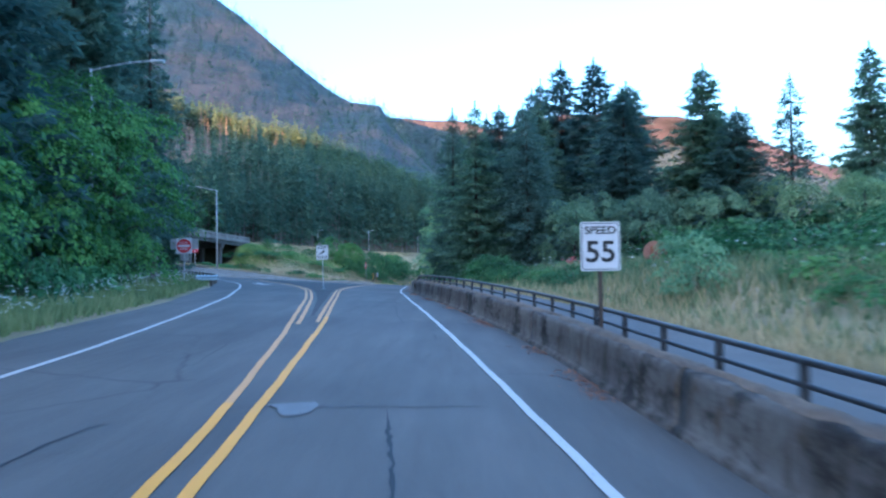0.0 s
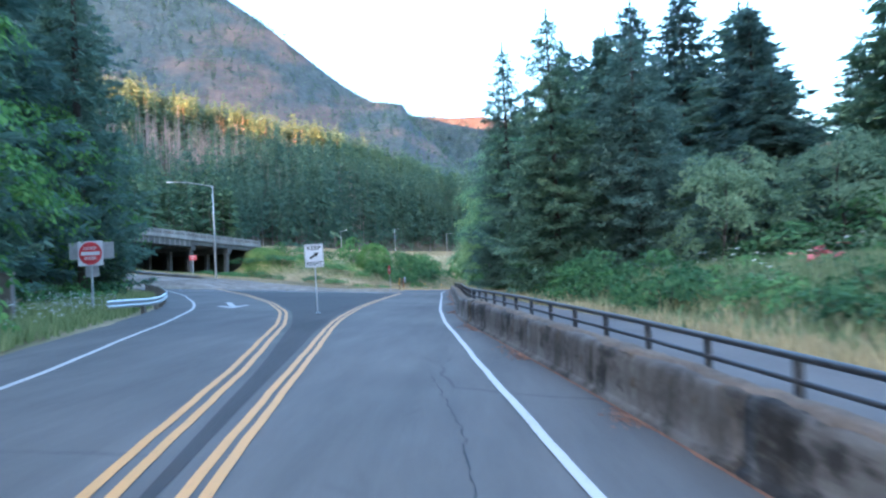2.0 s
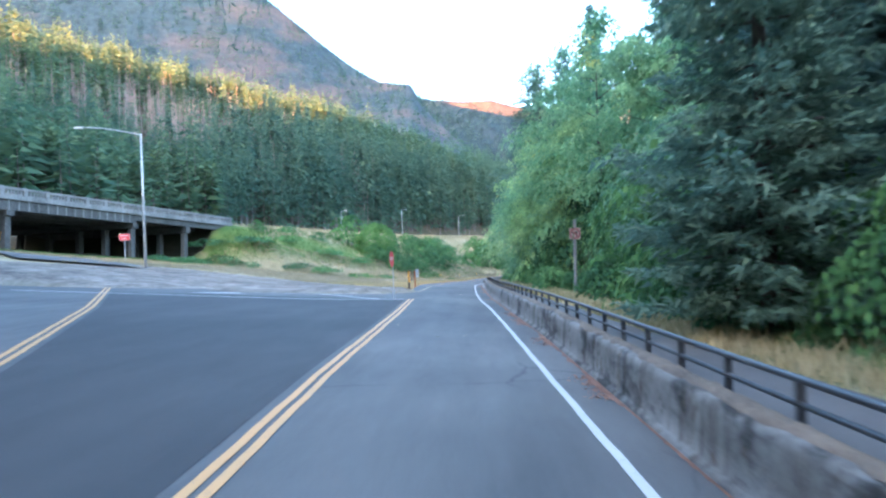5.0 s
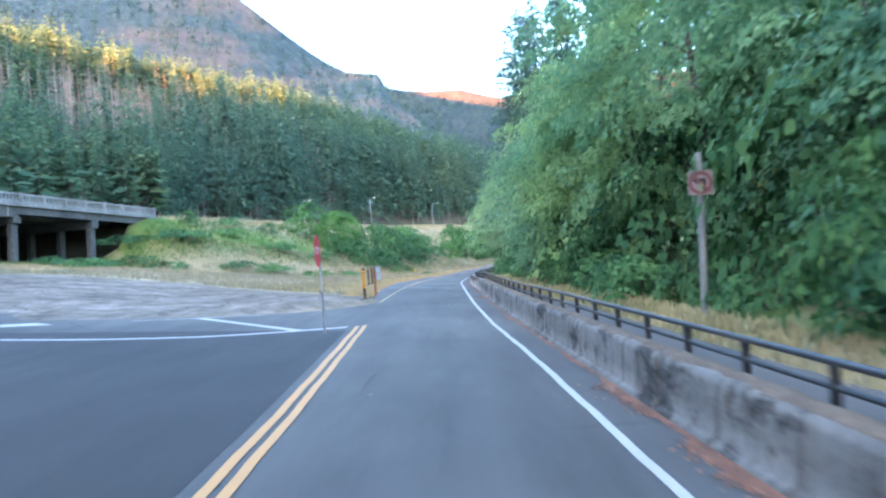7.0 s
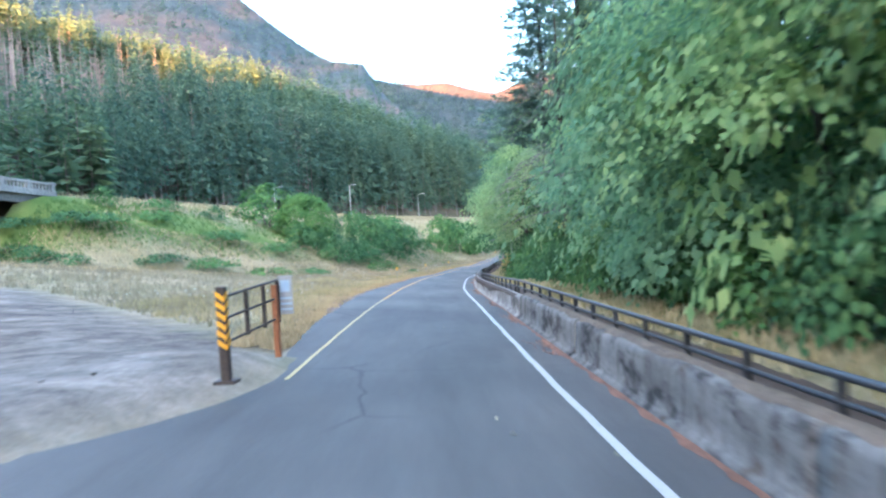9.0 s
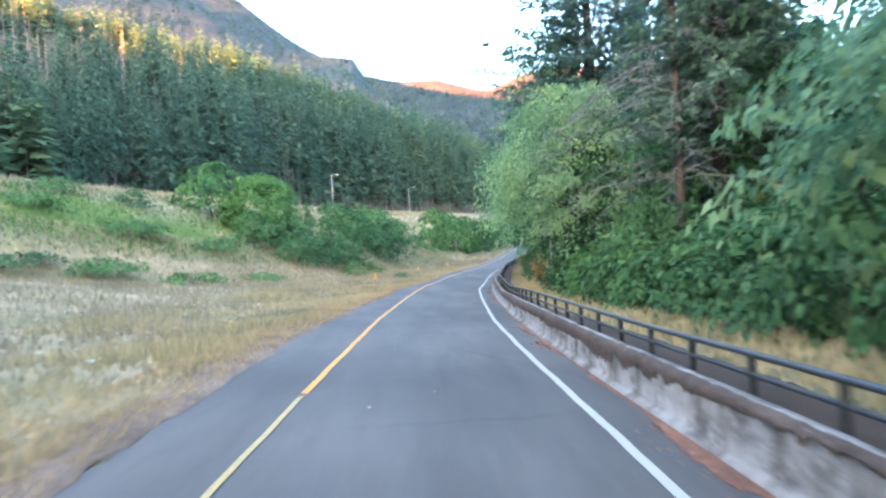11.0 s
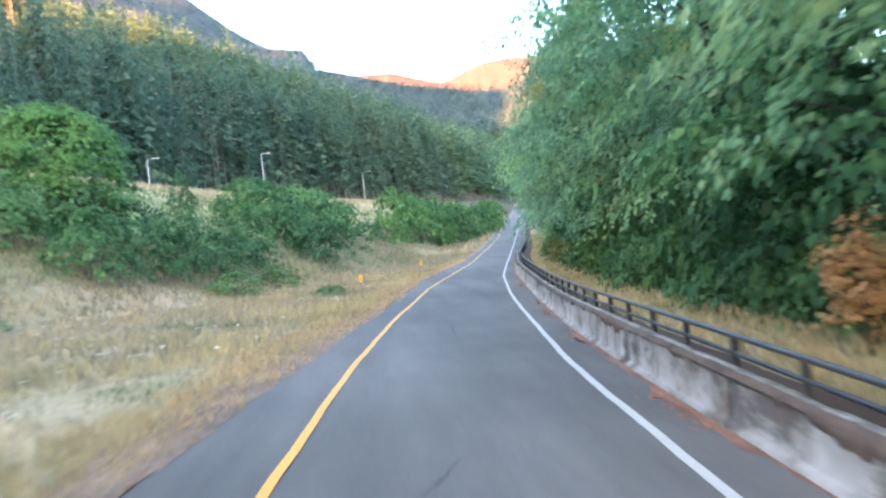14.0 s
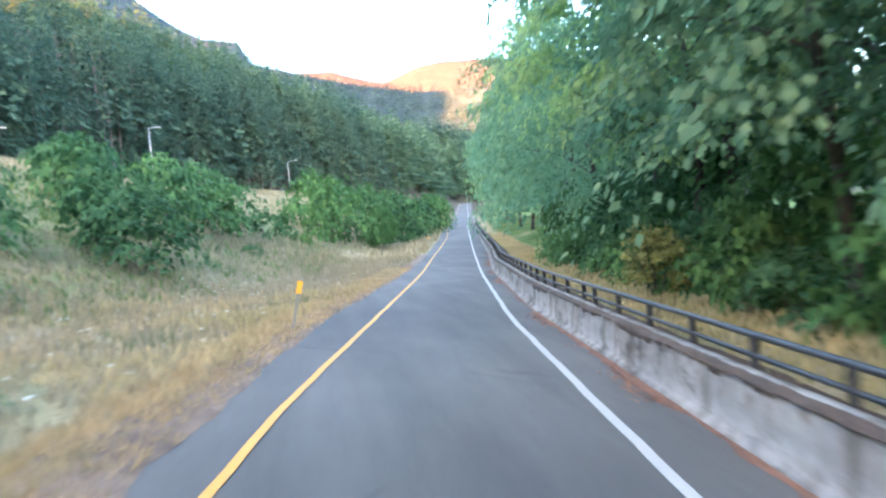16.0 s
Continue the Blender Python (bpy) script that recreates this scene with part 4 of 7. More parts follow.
# keep right sign
s = thing("traffic_sign", pose(-7.36, 43.2, float(road_height(-7.36, 43.2)), 0, -1.0, 4), "white rectangular traffic sign with black arrow on slim post", "road sign")
zc = 2.86 - float(s.matrix_world.translation.z)
sign_panel(s, round_rect(0.73, 0.9, 0.05), zc, 0, M_SIGN, "white reflective panel")
border(s, 0.73, 0.9, zc, -0.003, M_BLACK)
lettering(s, "KEEP", 0.21, zc + 0.28, -0.003, M_BLACK, 0, 0.52)
lettering(s, "RIGHT", 0.21, zc - 0.31, -0.003, M_BLACK, 0, 0.58)
bm = bmesh.new()
a = radians(32)
arrow = [(-0.2, -0.042), (0.05, -0.042), (0.05, -0.1), (0.21, 0.0), (0.05, 0.1), (0.05, 0.042), (-0.2, 0.042)]
plate(bm, [(x * math.cos(a) - z * math.sin(a), x * math.sin(a) + z * math.cos(a)) for x, z in arrow], -0.005, -0.001)
ar = part("arrow", bm, M_BLACK, s)
ar.location.z = zc
post_part(s, zc + 0.42, 0.026, False, M_GALV)
bm = bmesh.new()
box(bm, -0.09, 0.09, -0.04, 0.14, -0.02, 0.015, 0.004)
part("base_plate", bm, M_GALV, s)


def do_not_enter(parent, z, size=0.91):
    sign_panel(parent, round_rect(size, size, 0.05), z, 0, M_SIGN, "white square panel")
    bm = bmesh.new()
    n = 40
    plate(bm, [(size * 0.46 * math.cos(2 * math.pi * k / n), size * 0.46 * math.sin(2 * math.pi * k / n)) for k in range(n)], -0.006, -0.001)
    part("disc", bm, M_RED, parent, "red disc").location.z = z
    bm = bmesh.new()
    plate(bm, round_rect(size * 0.74, size * 0.14, 0.01), -0.011, -0.007)
    part("bar", bm, M_SIGN, parent, "white bar").location.z = z
    lettering(parent, "DO NOT", size * 0.17, z + size * 0.2, -0.01, M_SIGN, 0, size * 0.52)
    lettering(parent, "ENTER", size * 0.17, z - size * 0.2, -0.01, M_SIGN, 0, size * 0.48)


zg = float(height(-15.3, 41.6))
s = thing("do_not_enter_sign", pose(-15.3, 41.6, zg, 0, 0, 5), "red and white do not enter sign before larger grey panels", "road sign")
zc = 3.32 - zg
do_not_enter(s, zc)
for w, h, dz, x in ((1.62, 0.62, 0.1, 0.0), (0.5, 0.5, -0.62, 0.0)):
    bm = bmesh.new()
    plate(bm, round_rect(w, h, 0.04), 0.1, 0.108)
    p = part("rear_panel", bm, M_SIGNBACK, s, "grey back of another sign")
    p.location = (x, 0, zc + dz)
post_part(s, zc + 0.4, 0.035, True, M_GALV)

for (x, y, zt, label, turn) in ((-38.2, 108.4, 5.0, "red wrong way sign on a post by the gravel yard", 10), (-32.5, 77.5, 3.9, "red wrong way sign among roadside trees", 20)):
    zg = float(height(x, y))
    s = thing("wrong_way_sign", pose(x, y, zg, 0, 0, turn), label, "road sign", "wrong way signs")
    zc = max(zt - zg, 1.6)
    sign_panel(s, round_rect(1.0, 0.66, 0.04), zc, 0, M_RED, "red panel")
    border(s, 1.0, 0.66, zc, -0.003, M_SIGN)
    lettering(s, "WRONG", 0.23, zc + 0.14, -0.003, M_SIGN, 0, 0.74)
    lettering(s, "WAY", 0.23, zc - 0.15, -0.003, M_SIGN, 0, 0.5)
    post_part(s, zc + 0.3, 0.035, True, M_GALV)

# stop sign, seen almost edge on
s = thing("stop_sign", pose(-8.3, 75.5, float(road_height(-8.3, 75.5)), 0, 0.5, -68), "red octagonal stop sign on a grey post", "road sign")
oct_ = [(0.41 * math.cos(radians(22.5 + 45 * k)), 0.41 * math.sin(radians(22.5 + 45 * k))) for k in range(8)]
sign_panel(s, oct_, 1.98, 0, M_RED, "red octagon")
lettering(s, "STOP", 0.24, 1.98, -0.003, M_SIGN, 0, 0.56)
post_part(s, 2.2, 0.022, True, M_SIGNBACK)

# turn prohibition sign behind the railing
zg = float(height(0.05, 73.05))
s = thing("prohibition_sign", pose(0.05, 73.05, zg, 0, 1.2, -6), "faded turn prohibition sign on a thick galvanised pole", "road sign")
zc = 2.92 - zg
sign_panel(s, round_rect(0.5, 0.5, 0.04), zc, 0, M_SIGN_DIRTY, "dirty faded square panel")
bm = bmesh.new()
ring(bm, 0.17, 0.24, -0.004)
part("ring", bm, M_RED_FADED, s, "faded red ring").location.z = zc
bm = bmesh.new()
plate(bm, [(-0.17, 0.06), (-0.06, 0.15), (-0.06, 0.09), (0.11, 0.09), (0.11, -0.16), (0.04, -0.16), (0.04, 0.02), (-0.06, 0.02), (-0.06, -0.04)], -0.006, -0.001)
part("arrow", bm, M_BLACK, s, "black bent arrow").location.z = zc
bm = bmesh.new()
plate(bm, [(-0.2, 0.16), (-0.16, 0.2), (0.2, -0.16), (0.16, -0.2)], -0.011, -0.007)
part("slash", bm, M_RED_FADED, s, "faded red slash").location.z = zc
post_part(s, zc + 0.62, 0.078, False, M_POST_DULL, 0.085)

# round plywood sign seen from the back
zg = float(height(7.86, 26.0))
s = thing("round_sign", pose(7.86, 26.0, zg, 0, 0, 4), "round brown wooden sign back with two battens", "sign")
zc = max(2.27 - zg, 0.6)
sign_panel(s, [(0.46 * math.cos(2 * math.pi * k / 36), 0.44 * math.sin(2 * math.pi * k / 36)) for k in range(36)], zc, 0, M_BROWNSIGN, "brown round board")
for x in (-0.13, 0.16):
    bm = bmesh.new()
    box(bm, x - 0.035, x + 0.035, -0.04, -0.001, -0.2, zc + 0.24, 0.004)
    part("batten", bm, M_RUSTPOST, s)

# metal pole farther along
s = thing("metal_pole", place(-0.14, 130.3, 0, 0.1), "tall plain galvanised steel pole beside the footpath", "pole")
bm = bmesh.new()
rod(bm, (0, 0, 0), (0.0, 0, 8.6), 0.07, 0.05, 12)
part("shaft", bm, M_GALV, s, "", True)
bm = bmesh.new()
rod(bm, (0, 0, 0), (0, 0, 0.12), 0.15, 0.13, 12)
part("footing", bm, M_CONC, s)

# amber panel under the bridge
s = thing("amber_sign", place(-57.5, 118.5, 20), "small amber warning panel on a post under the bridge", "road sign")
sign_panel(s, round_rect(0.7, 0.9, 0.04), 2.2, 0, M_AMBER, "amber panel")
post_part(s, 2.5, 0.035, True, M_GALV)


# ---- lamps, gate, guardrail, posts ----
def street_lamp(x, y, zb, top, arm, rise, turn, label):
    s = thing("street_lamp", pose(x, y, zb, 0, 0, turn), label, "street lamp", "street lamps by the highway")
    h = top - zb
    bm = bmesh.new()
    rod(bm, (0, 0, -0.3), (0, 0, h), 0.13, 0.07, 10)
    part("pole", bm, M_POLE, s, "", True)
    bm = bmesh.new()
    pts = [Vector((-arm * t, 0, h - 0.1 + rise * math.sin(t * math.pi / 2))) for t in np.linspace(0, 1, 7)]
    for a, b in zip(pts[:-1], pts[1:]):
        rod(bm, a, b, 0.055, 0.05, 8)
    part("arm", bm, M_POLE, s, "", True)
    bm = bmesh.new()
    box(bm, -arm - 0.65, -arm + 0.05, -0.16, 0.16, h - 0.2 + rise, h - 0.05 + rise, 0.04)
    part("lamp_head", bm, M_LAMP, s, "pale lamp head")
    bm = bmesh.new()
    box(bm, -0.22, 0.22, -0.22, 0.22, -0.3, 0.08, 0.02)
    part("footing", bm, M_CONC, s)
    return s


street_lamp(-32.0, 99.7, float(height(-32.0, 99.7)) - 0.1, 13.27, 4.6, 0.7, 10, "tall grey street lamp with long curved arm")
street_lamp(-26.0, 247.4, float(height(-26, 247.4)), 15.2, 0.9, 0.15, 190, "grey street lamp on the highway embankment")
street_lamp(-42.5, 240.0, float(height(-42.5, 240)), 15.0, 1.2, 0.3, 190, "grey street lamp beyond the highway")
street_lamp(-11.0, 310.0, float(height(-11, 310)), 15.5, 1.6, 0.4, 190, "distant grey street lamp beside the highway")
street_lamp(-18.3, 36.6, float(height(-18.3, 36.6)) - 0.3, 12.5, 3.2, 0.45, 180, "street lamp standing within roadside trees")

# gate
zg = 0.2
g = thing("road_gate", pose(-8.45, 85.05, zg, 0, 0, -6), "open rusty bar gate with black and yellow striped post", "gate")
bm = bmesh.new()
box(bm, -0.052, 0.052, -0.052, 0.052, -0.02, 1.12, 0.006)
gp = part("striped_post", bm, M_DARKSTEEL, g)
for k in range(6):
    z = 0.36 + k * 0.115
    bm = bmesh.new()
    v = [(-0.054, z + 0.08), (0.054, z), (0.054, z + 0.06), (-0.054, z + 0.14)]
    plate(bm, v, -0.056, -0.0525)
    part("yellow_stripe", bm, M_AMBER, gp, "yellow diagonal stripe")
    bm = bmesh.new()
    plate(bm, [(-0.054, z), (0.054, z + 0.08), (0.054, z + 0.14), (-0.054, z + 0.06)], -0.056, -0.0525)
    o = part("yellow_stripe", bm, M_AMBER, gp, "yellow diagonal stripe")
    o.matrix_basis = pose(0, 0, 0, 0, 0, 90)
bm = bmesh.new()
box(bm, -0.13, 0.13, -0.1, 0.1, -0.04, 0.0)
part("base_plate", bm, M_DARKSTEEL, g)
bm = bmesh.new()
box(bm, -0.02, 0.06, 1.78, 1.86, -0.05, 1.0, 0.006)
part("rusty_post", bm, M_RUSTPOST, g, "orange rusty post")
for z in (0.45, 0.74, 1.0):
    bm = bmesh.new()
    rod(bm, (0.02, 0.07, z), (0.02, 1.97, z + 0.06), 0.018, None, 8)
    part("gate_bar", bm, M_DARKSTEEL, g)
for y in (0.72, 1.36, 1.95):
    bm = bmesh.new()
    box(bm, -0.005, 0.045, y - 0.025, y + 0.025, 0.44, 1.04, 0.004)
    part("gate_upright", bm, M_DARKSTEEL, g)
bm = bmesh.new()
box(bm, 0.03, 0.24, 1.98, 1.992, 0.55, 1.12)
bl = part("notice", bm, M_SIGNBACK, g, "pale grey notice")
bm = bmesh.new()
box(bm, 0.06, 0.2, 1.974, 1.979, 0.88, 1.05)
part("symbol", bm, M_BLUE, bl, "blue block")
for z in (0.58, 0.66, 0.74):
    bm = bmesh.new()
    box(bm, 0.05, 0.22, 1.974, 1.979, z + 0.03, z + 0.06)
    part("text_bar", bm, M_BLUE, bl, "unreadable text bar")

# guardrail along the side road
gr_y = np.arange(41.0, 73.0, 0.5)
gr_x = pave_left(gr_y) + 0.12 - 1.2 * smooth((44.5 - gr_y) / 4)
gr_z = road_height(gr_x, gr_y) - 0.17
gr = thing("guardrail", pose(float(gr_x[0]), float(gr_y[0]), float(gr_z[0])), "galvanised corrugated guardrail on wooden posts", "guardrail")
inv = gr.matrix_world.inverted()
tx, ty = np.gradient(gr_x), np.gradient(gr_y)
ln = np.hypot(tx, ty)
nxr, nyr = ty / ln, -tx / ln
prof = [(0.0, 0.40), (0.05, 0.44), (0.055, 0.50), (0.0, 0.53), (0.0, 0.58), (0.055, 0.61), (0.05, 0.67), (0.0, 0.71)]
V = np.stack([np.stack([gr_x + nxr * dx, gr_y + nyr * dx, gr_z + dz], -1) for dx, dz in prof + [(dx - 0.008, dz) for dx, dz in prof[::-1]]], 1)
m_ = V.shape[1]
i = np.arange(V.shape[0] * m_).reshape(V.shape[0], m_)
j = np.roll(i, -1, 1)
me = np_mesh("beam", V.reshape(-1, 3), np.stack([i[:-1], j[:-1], j[1:], i[1:]], -1).reshape(-1, 4))
me.transform(inv)
part("beam", me, M_GALV, gr, "", True)
for k in range(1, len(gr_y), 4):
    bm = bmesh.new()
    box(bm, -0.08, 0.08, -0.08, 0.08, -0.4, 0.7, 0.01)
    p = part("post", bm, M_WOOD, gr)
    p.matrix_basis = inv @ pose(float(gr_x[k] - nxr[k] * 0.1), float(gr_y[k] - nyr[k] * 0.1), float(gr_z[k]), 0, 0, math.degrees(math.atan2(nyr[k], nxr[k])))

# wooden post left of the road
s = thing("wooden_post", place(-14.9, 36.3, 8, 0.1), "weathered square timber post with a notched head", "post")
bm = bmesh.new()
box(bm, -0.17, 0.17, -0.12, 0.12, 0, 1.5, 0.02)
part("shaft", bm, M_WOOD, s)
bm = bmesh.new()
box(bm, -0.19, 0.19, -0.14, 0.14, 1.5, 1.56, 0.015)
part("cap", bm, M_WOOD, s)


def delineator(x, y, lean, label):
    s = thing("delineator_post", place(x, y, 0, 0.05), label, "marker post", "marker posts along the ramp")
    s.matrix_world = s.matrix_world @ pose(0, 0, 0, 0, lean, 0)
    bm = bmesh.new()
    box(bm, -0.03, 0.03, -0.01, 0.01, -0.1, 1.0, 0.004)
    part("stake", bm, M_STAKE, s, "faded plastic stake")
    bm = bmesh.new()
    box(bm, -0.05, 0.05, -0.02, -0.013, 0.8, 1.04)
    part("reflector", bm, M_AMBER, s, "amber reflector")


delineator(-8.95, 129.3, 1.5, "white marker post with amber reflector in grass")
delineator(-7.08, 149.3, -2.0, "white marker post with amber reflector in grass")
delineator(-4.75, 161.3, 14.0, "white marker post with amber reflector in grass")
delineator(5.6, 214.0, 0.0, "white marker post with amber reflector in grass")


# ---- mountains ----
def mountain(name, ridge, y_ridge, y_foot, z_foot, mat, label, rough_m, spread_x=0.4, rows=60, cols=220):
    """A mountain side from its skyline down to its foot, with gullies."""
    rx = np.array([p[0] for p in ridge], float)
    rz = np.array([p[1] for p in ridge], float)
    u = np.linspace(rx[0], rx[-1], cols)
    top = np.interp(u, rx, rz)
    v = np.linspace(0, 1, rows)[:, None]
    mid = (rx[0] + rx[-1]) / 2
    X = u[None] + (u[None] - mid) * 0.0 * v + spread_x * 100 * v
    Y = y_ridge + (y_foot - y_ridge) * v + 0 * X
    Z = z_foot + (top[None] - z_foot) * (1 - v) ** 0.9
    n = np.array([noise.fractal(Vector((a / rough_m, b / (rough_m * 2.2), 1.7)), 0.9, 2.1, 5) for a, b in zip(X.ravel(), Y.ravel())]).reshape(X.shape)
    k = np.minimum(v * 6, 1) * np.minimum((1 - v) * 4, 1)
    Z = Z + n * rough_m * 0.22 * k + n * rough_m * 0.02
    Y = Y + n * rough_m * 0.3 * k
    back = np.stack([u, np.full(cols, y_ridge + (400.0 if y_ridge > y_foot else -400.0)), np.full(cols, z_foot)], -1)
    V = np.concatenate([back, np.stack([X, Y, Z], -1).reshape(-1, 3)])
    i = np.arange(len(V)).reshape(rows + 1, cols)
    F = np.stack([i[:-1, :-1], i[1:, :-1], i[1:, 1:], i[:-1, 1:]], -1).reshape(-1, 4)
    o = part(name, np_mesh(name, V, F), mat, None, label, True)
    tagged(o, "", "mountain", "", "structure")
    return X, Y, Z


def slope_mat(name, woods, bare, rock, scale, share):
    m, nt, b = material(name, 0.95, 0.05)
    a = ramp(nt, noise_tex(nt, scale * 14, 3.0, 0.7, (1, 1, 0.35)), [(0.3, tuple(v * 0.55 for v in woods)), (0.7, woods)])
    c = ramp(nt, noise_tex(nt, scale * 9, 4.0, 0.7), [(0.35, bare), (0.65, rock)])
    f = ramp(nt, noise_tex(nt, scale, 5.0, 0.6, (1, 0.4, 1.4)), [(share - 0.06, (0, 0, 0)), (share + 0.06, (1, 1, 1))])
    nt.links.new(mix(nt, f, a, c), b.inputs["Base Color"])
    bump(nt, b, noise_tex(nt, scale * 20, 4.0, 0.7), 0.8, 6.0)
    return m


# the burnt slope's woods are lighter and bluer to carry distance haze
M_MOUNT = slope_mat("burnt_mountain_hazed", (0.078, 0.108, 0.125), (0.112, 0.1, 0.104), (0.15, 0.122, 0.116), 0.006, 0.54)
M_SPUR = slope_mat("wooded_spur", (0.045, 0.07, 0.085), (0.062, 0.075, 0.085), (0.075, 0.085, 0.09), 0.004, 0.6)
M_FARMT = slope_mat("sunlit_mountain", (0.016, 0.017, 0.017), (0.05, 0.042, 0.044), (0.07, 0.058, 0.06), 0.0022, 0.45)
mx, my, mz = mountain("mountain_burnt", [(-900, 800), (-700, 690), (-520, 575), (-398, 487), (-352, 452), (-312, 416), (-277, 385), (-235, 350), (-190, 316), (-161, 300), (-108, 292), (-93, 262), (-70, 225), (-20, 170), (60, 110), (150, 60)],
                      1250, 720, 25, M_MOUNT, "steep mountain of burnt brown forest and rock", 130)
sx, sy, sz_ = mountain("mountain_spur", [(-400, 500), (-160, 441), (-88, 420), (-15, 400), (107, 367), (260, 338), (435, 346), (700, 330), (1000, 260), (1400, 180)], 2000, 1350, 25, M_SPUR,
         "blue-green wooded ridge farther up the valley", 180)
mountain("mountain_sunlit", [(-900, 830), (-262, 780), (-59, 760), (94, 757), (180, 728), (254, 706), (330, 688), (380, 700), (452, 731), (540, 762), (627, 780), (916, 788), (1046, 772), (1220, 765), (1538, 673), (1739, 592), (1940, 507), (2400, 400), (3000, 260)],
         3600, 2500, 40, M_FARMT, "bare orange mountain lit by low sun", 330, cols=300)


# unseen ridge added behind the first view, between road and low sun, as shade
mountain("shade_ridge", [(-1300, 300), (-1100, 660), (-900, 740), (-600, 700), (-420, 640), (-354, 580), (-328, 190), (-314, 163.5), (-264, 162.5), (-225, 158), (-192, 155.5), (-174, 176), (-158, 285), (500, 290), (900, 60)], 0, 240, 20, M_MOUNT,
         "unseen burnt ridge added to block the low sun", 60, 0.0, 24, 140)
bpy.data.objects["shade_ridge"].matrix_world = Matrix.Translation((SUN_AZ[0] * 600, SUN_AZ[1] * 600, 0)) @ Matrix.Rotation(math.atan2(-0.35, 0.937), 4, "Z")


# ---- plants ----
def tri_mesh(name, P):
    """A mesh of loose triangles, P being n x 3 corners."""
    P = np.asarray(P, np.float32).reshape(-1, 3)
    return np_mesh(name, P, np.arange(len(P)).reshape(-1, 3))


def leaf_quads(r, centres, out, size, droop=0.3):
    """Diamond leaves with a fold, at the centres, roughly facing out."""
    n = len(centres)
    nrm = out + r.normal(0, 0.55, (n, 3)) + np.array([0, 0, 0.5])
    nrm /= np.linalg.norm(nrm, axis=1, keepdims=True) + 1e-9
    t = r.normal(0, 1, (n, 3)) + out * 0.5 - np.array([0, 0, droop])
    t -= (t * nrm).sum(1, keepdims=True) * nrm
    t /= np.linalg.norm(t, axis=1, keepdims=True) + 1e-9
    s = np.cross(nrm, t)
    L = (size * r.uniform(0.6, 1.3, n))[:, None]
    W = L * r.uniform(0.22, 0.4, n)[:, None]
    a, b = centres - t * L * 0.5, centres + t * L * 0.5 - nrm * L * 0.12
    c, d = centres + s * W + nrm * L * 0.08, centres - s * W + nrm * L * 0.08
    V = np.stack([a, c, b, d], 1).reshape(-1, 3)
    return V, np.arange(len(V)).reshape(-1, 4)


def crown(name, seed, radii, base, clumps, leaves, size, clump_r, hollow=0.5, flat=0.55):
    """A crown of many leaf sprays in an uneven, lobed outline."""
    r = np.random.default_rng(seed)
    dirs = r.normal(0, 1, (clumps, 3))
    dirs /= np.linalg.norm(dirs, axis=1, keepdims=True)
    dirs[:, 2] = np.where(dirs[:, 2] < -0.8, -dirs[:, 2], dirs[:, 2])
    lobe = np.array([noise.noise(Vector(d * 1.9) + Vector((seed * 3.1, 0, 0))) * 0.5 + noise.noise(Vector(d * 4.2) + Vector((0, seed, 0))) * 0.3 for d in dirs])
    rad = (hollow + (1 - hollow) * r.uniform(0, 1, clumps) ** 0.45) * (1 + 0.55 * lobe)
    C = dirs * rad[:, None] * np.array(radii) + np.array([0, 0, base + radii[2]])
    cr = clump_r * r.uniform(0.6, 1.35, clumps)
    off = r.normal(0, 1, (clumps, leaves, 3))
    off /= np.linalg.norm(off, axis=2, keepdims=True)
    off *= r.uniform(0.25, 1, (clumps, leaves, 1)) ** 0.5
    off[:, :, 2] *= flat
    outd = dirs[:, None, :] * np.array([1, 1, 0.4])
    P = C[:, None, :] + (off + 0.0) * cr[:, None, None]
    P[:, :, 2] -= 0.28 * np.hypot(off[:, :, 0], off[:, :, 1]) ** 2 * cr[:, None]
    V, F = leaf_quads(r, P.reshape(-1, 3), (outd * 0.6 + off * 0.6).reshape(-1, 3), size)
    V[:, 2] = np.maximum(V[:, 2], 0.05)
    return np_mesh(name, V, F)


LEAF = np.array([(0.0, -0.5), (0.4, -0.08), (0.0, 0.6), (-0.4, -0.08)])


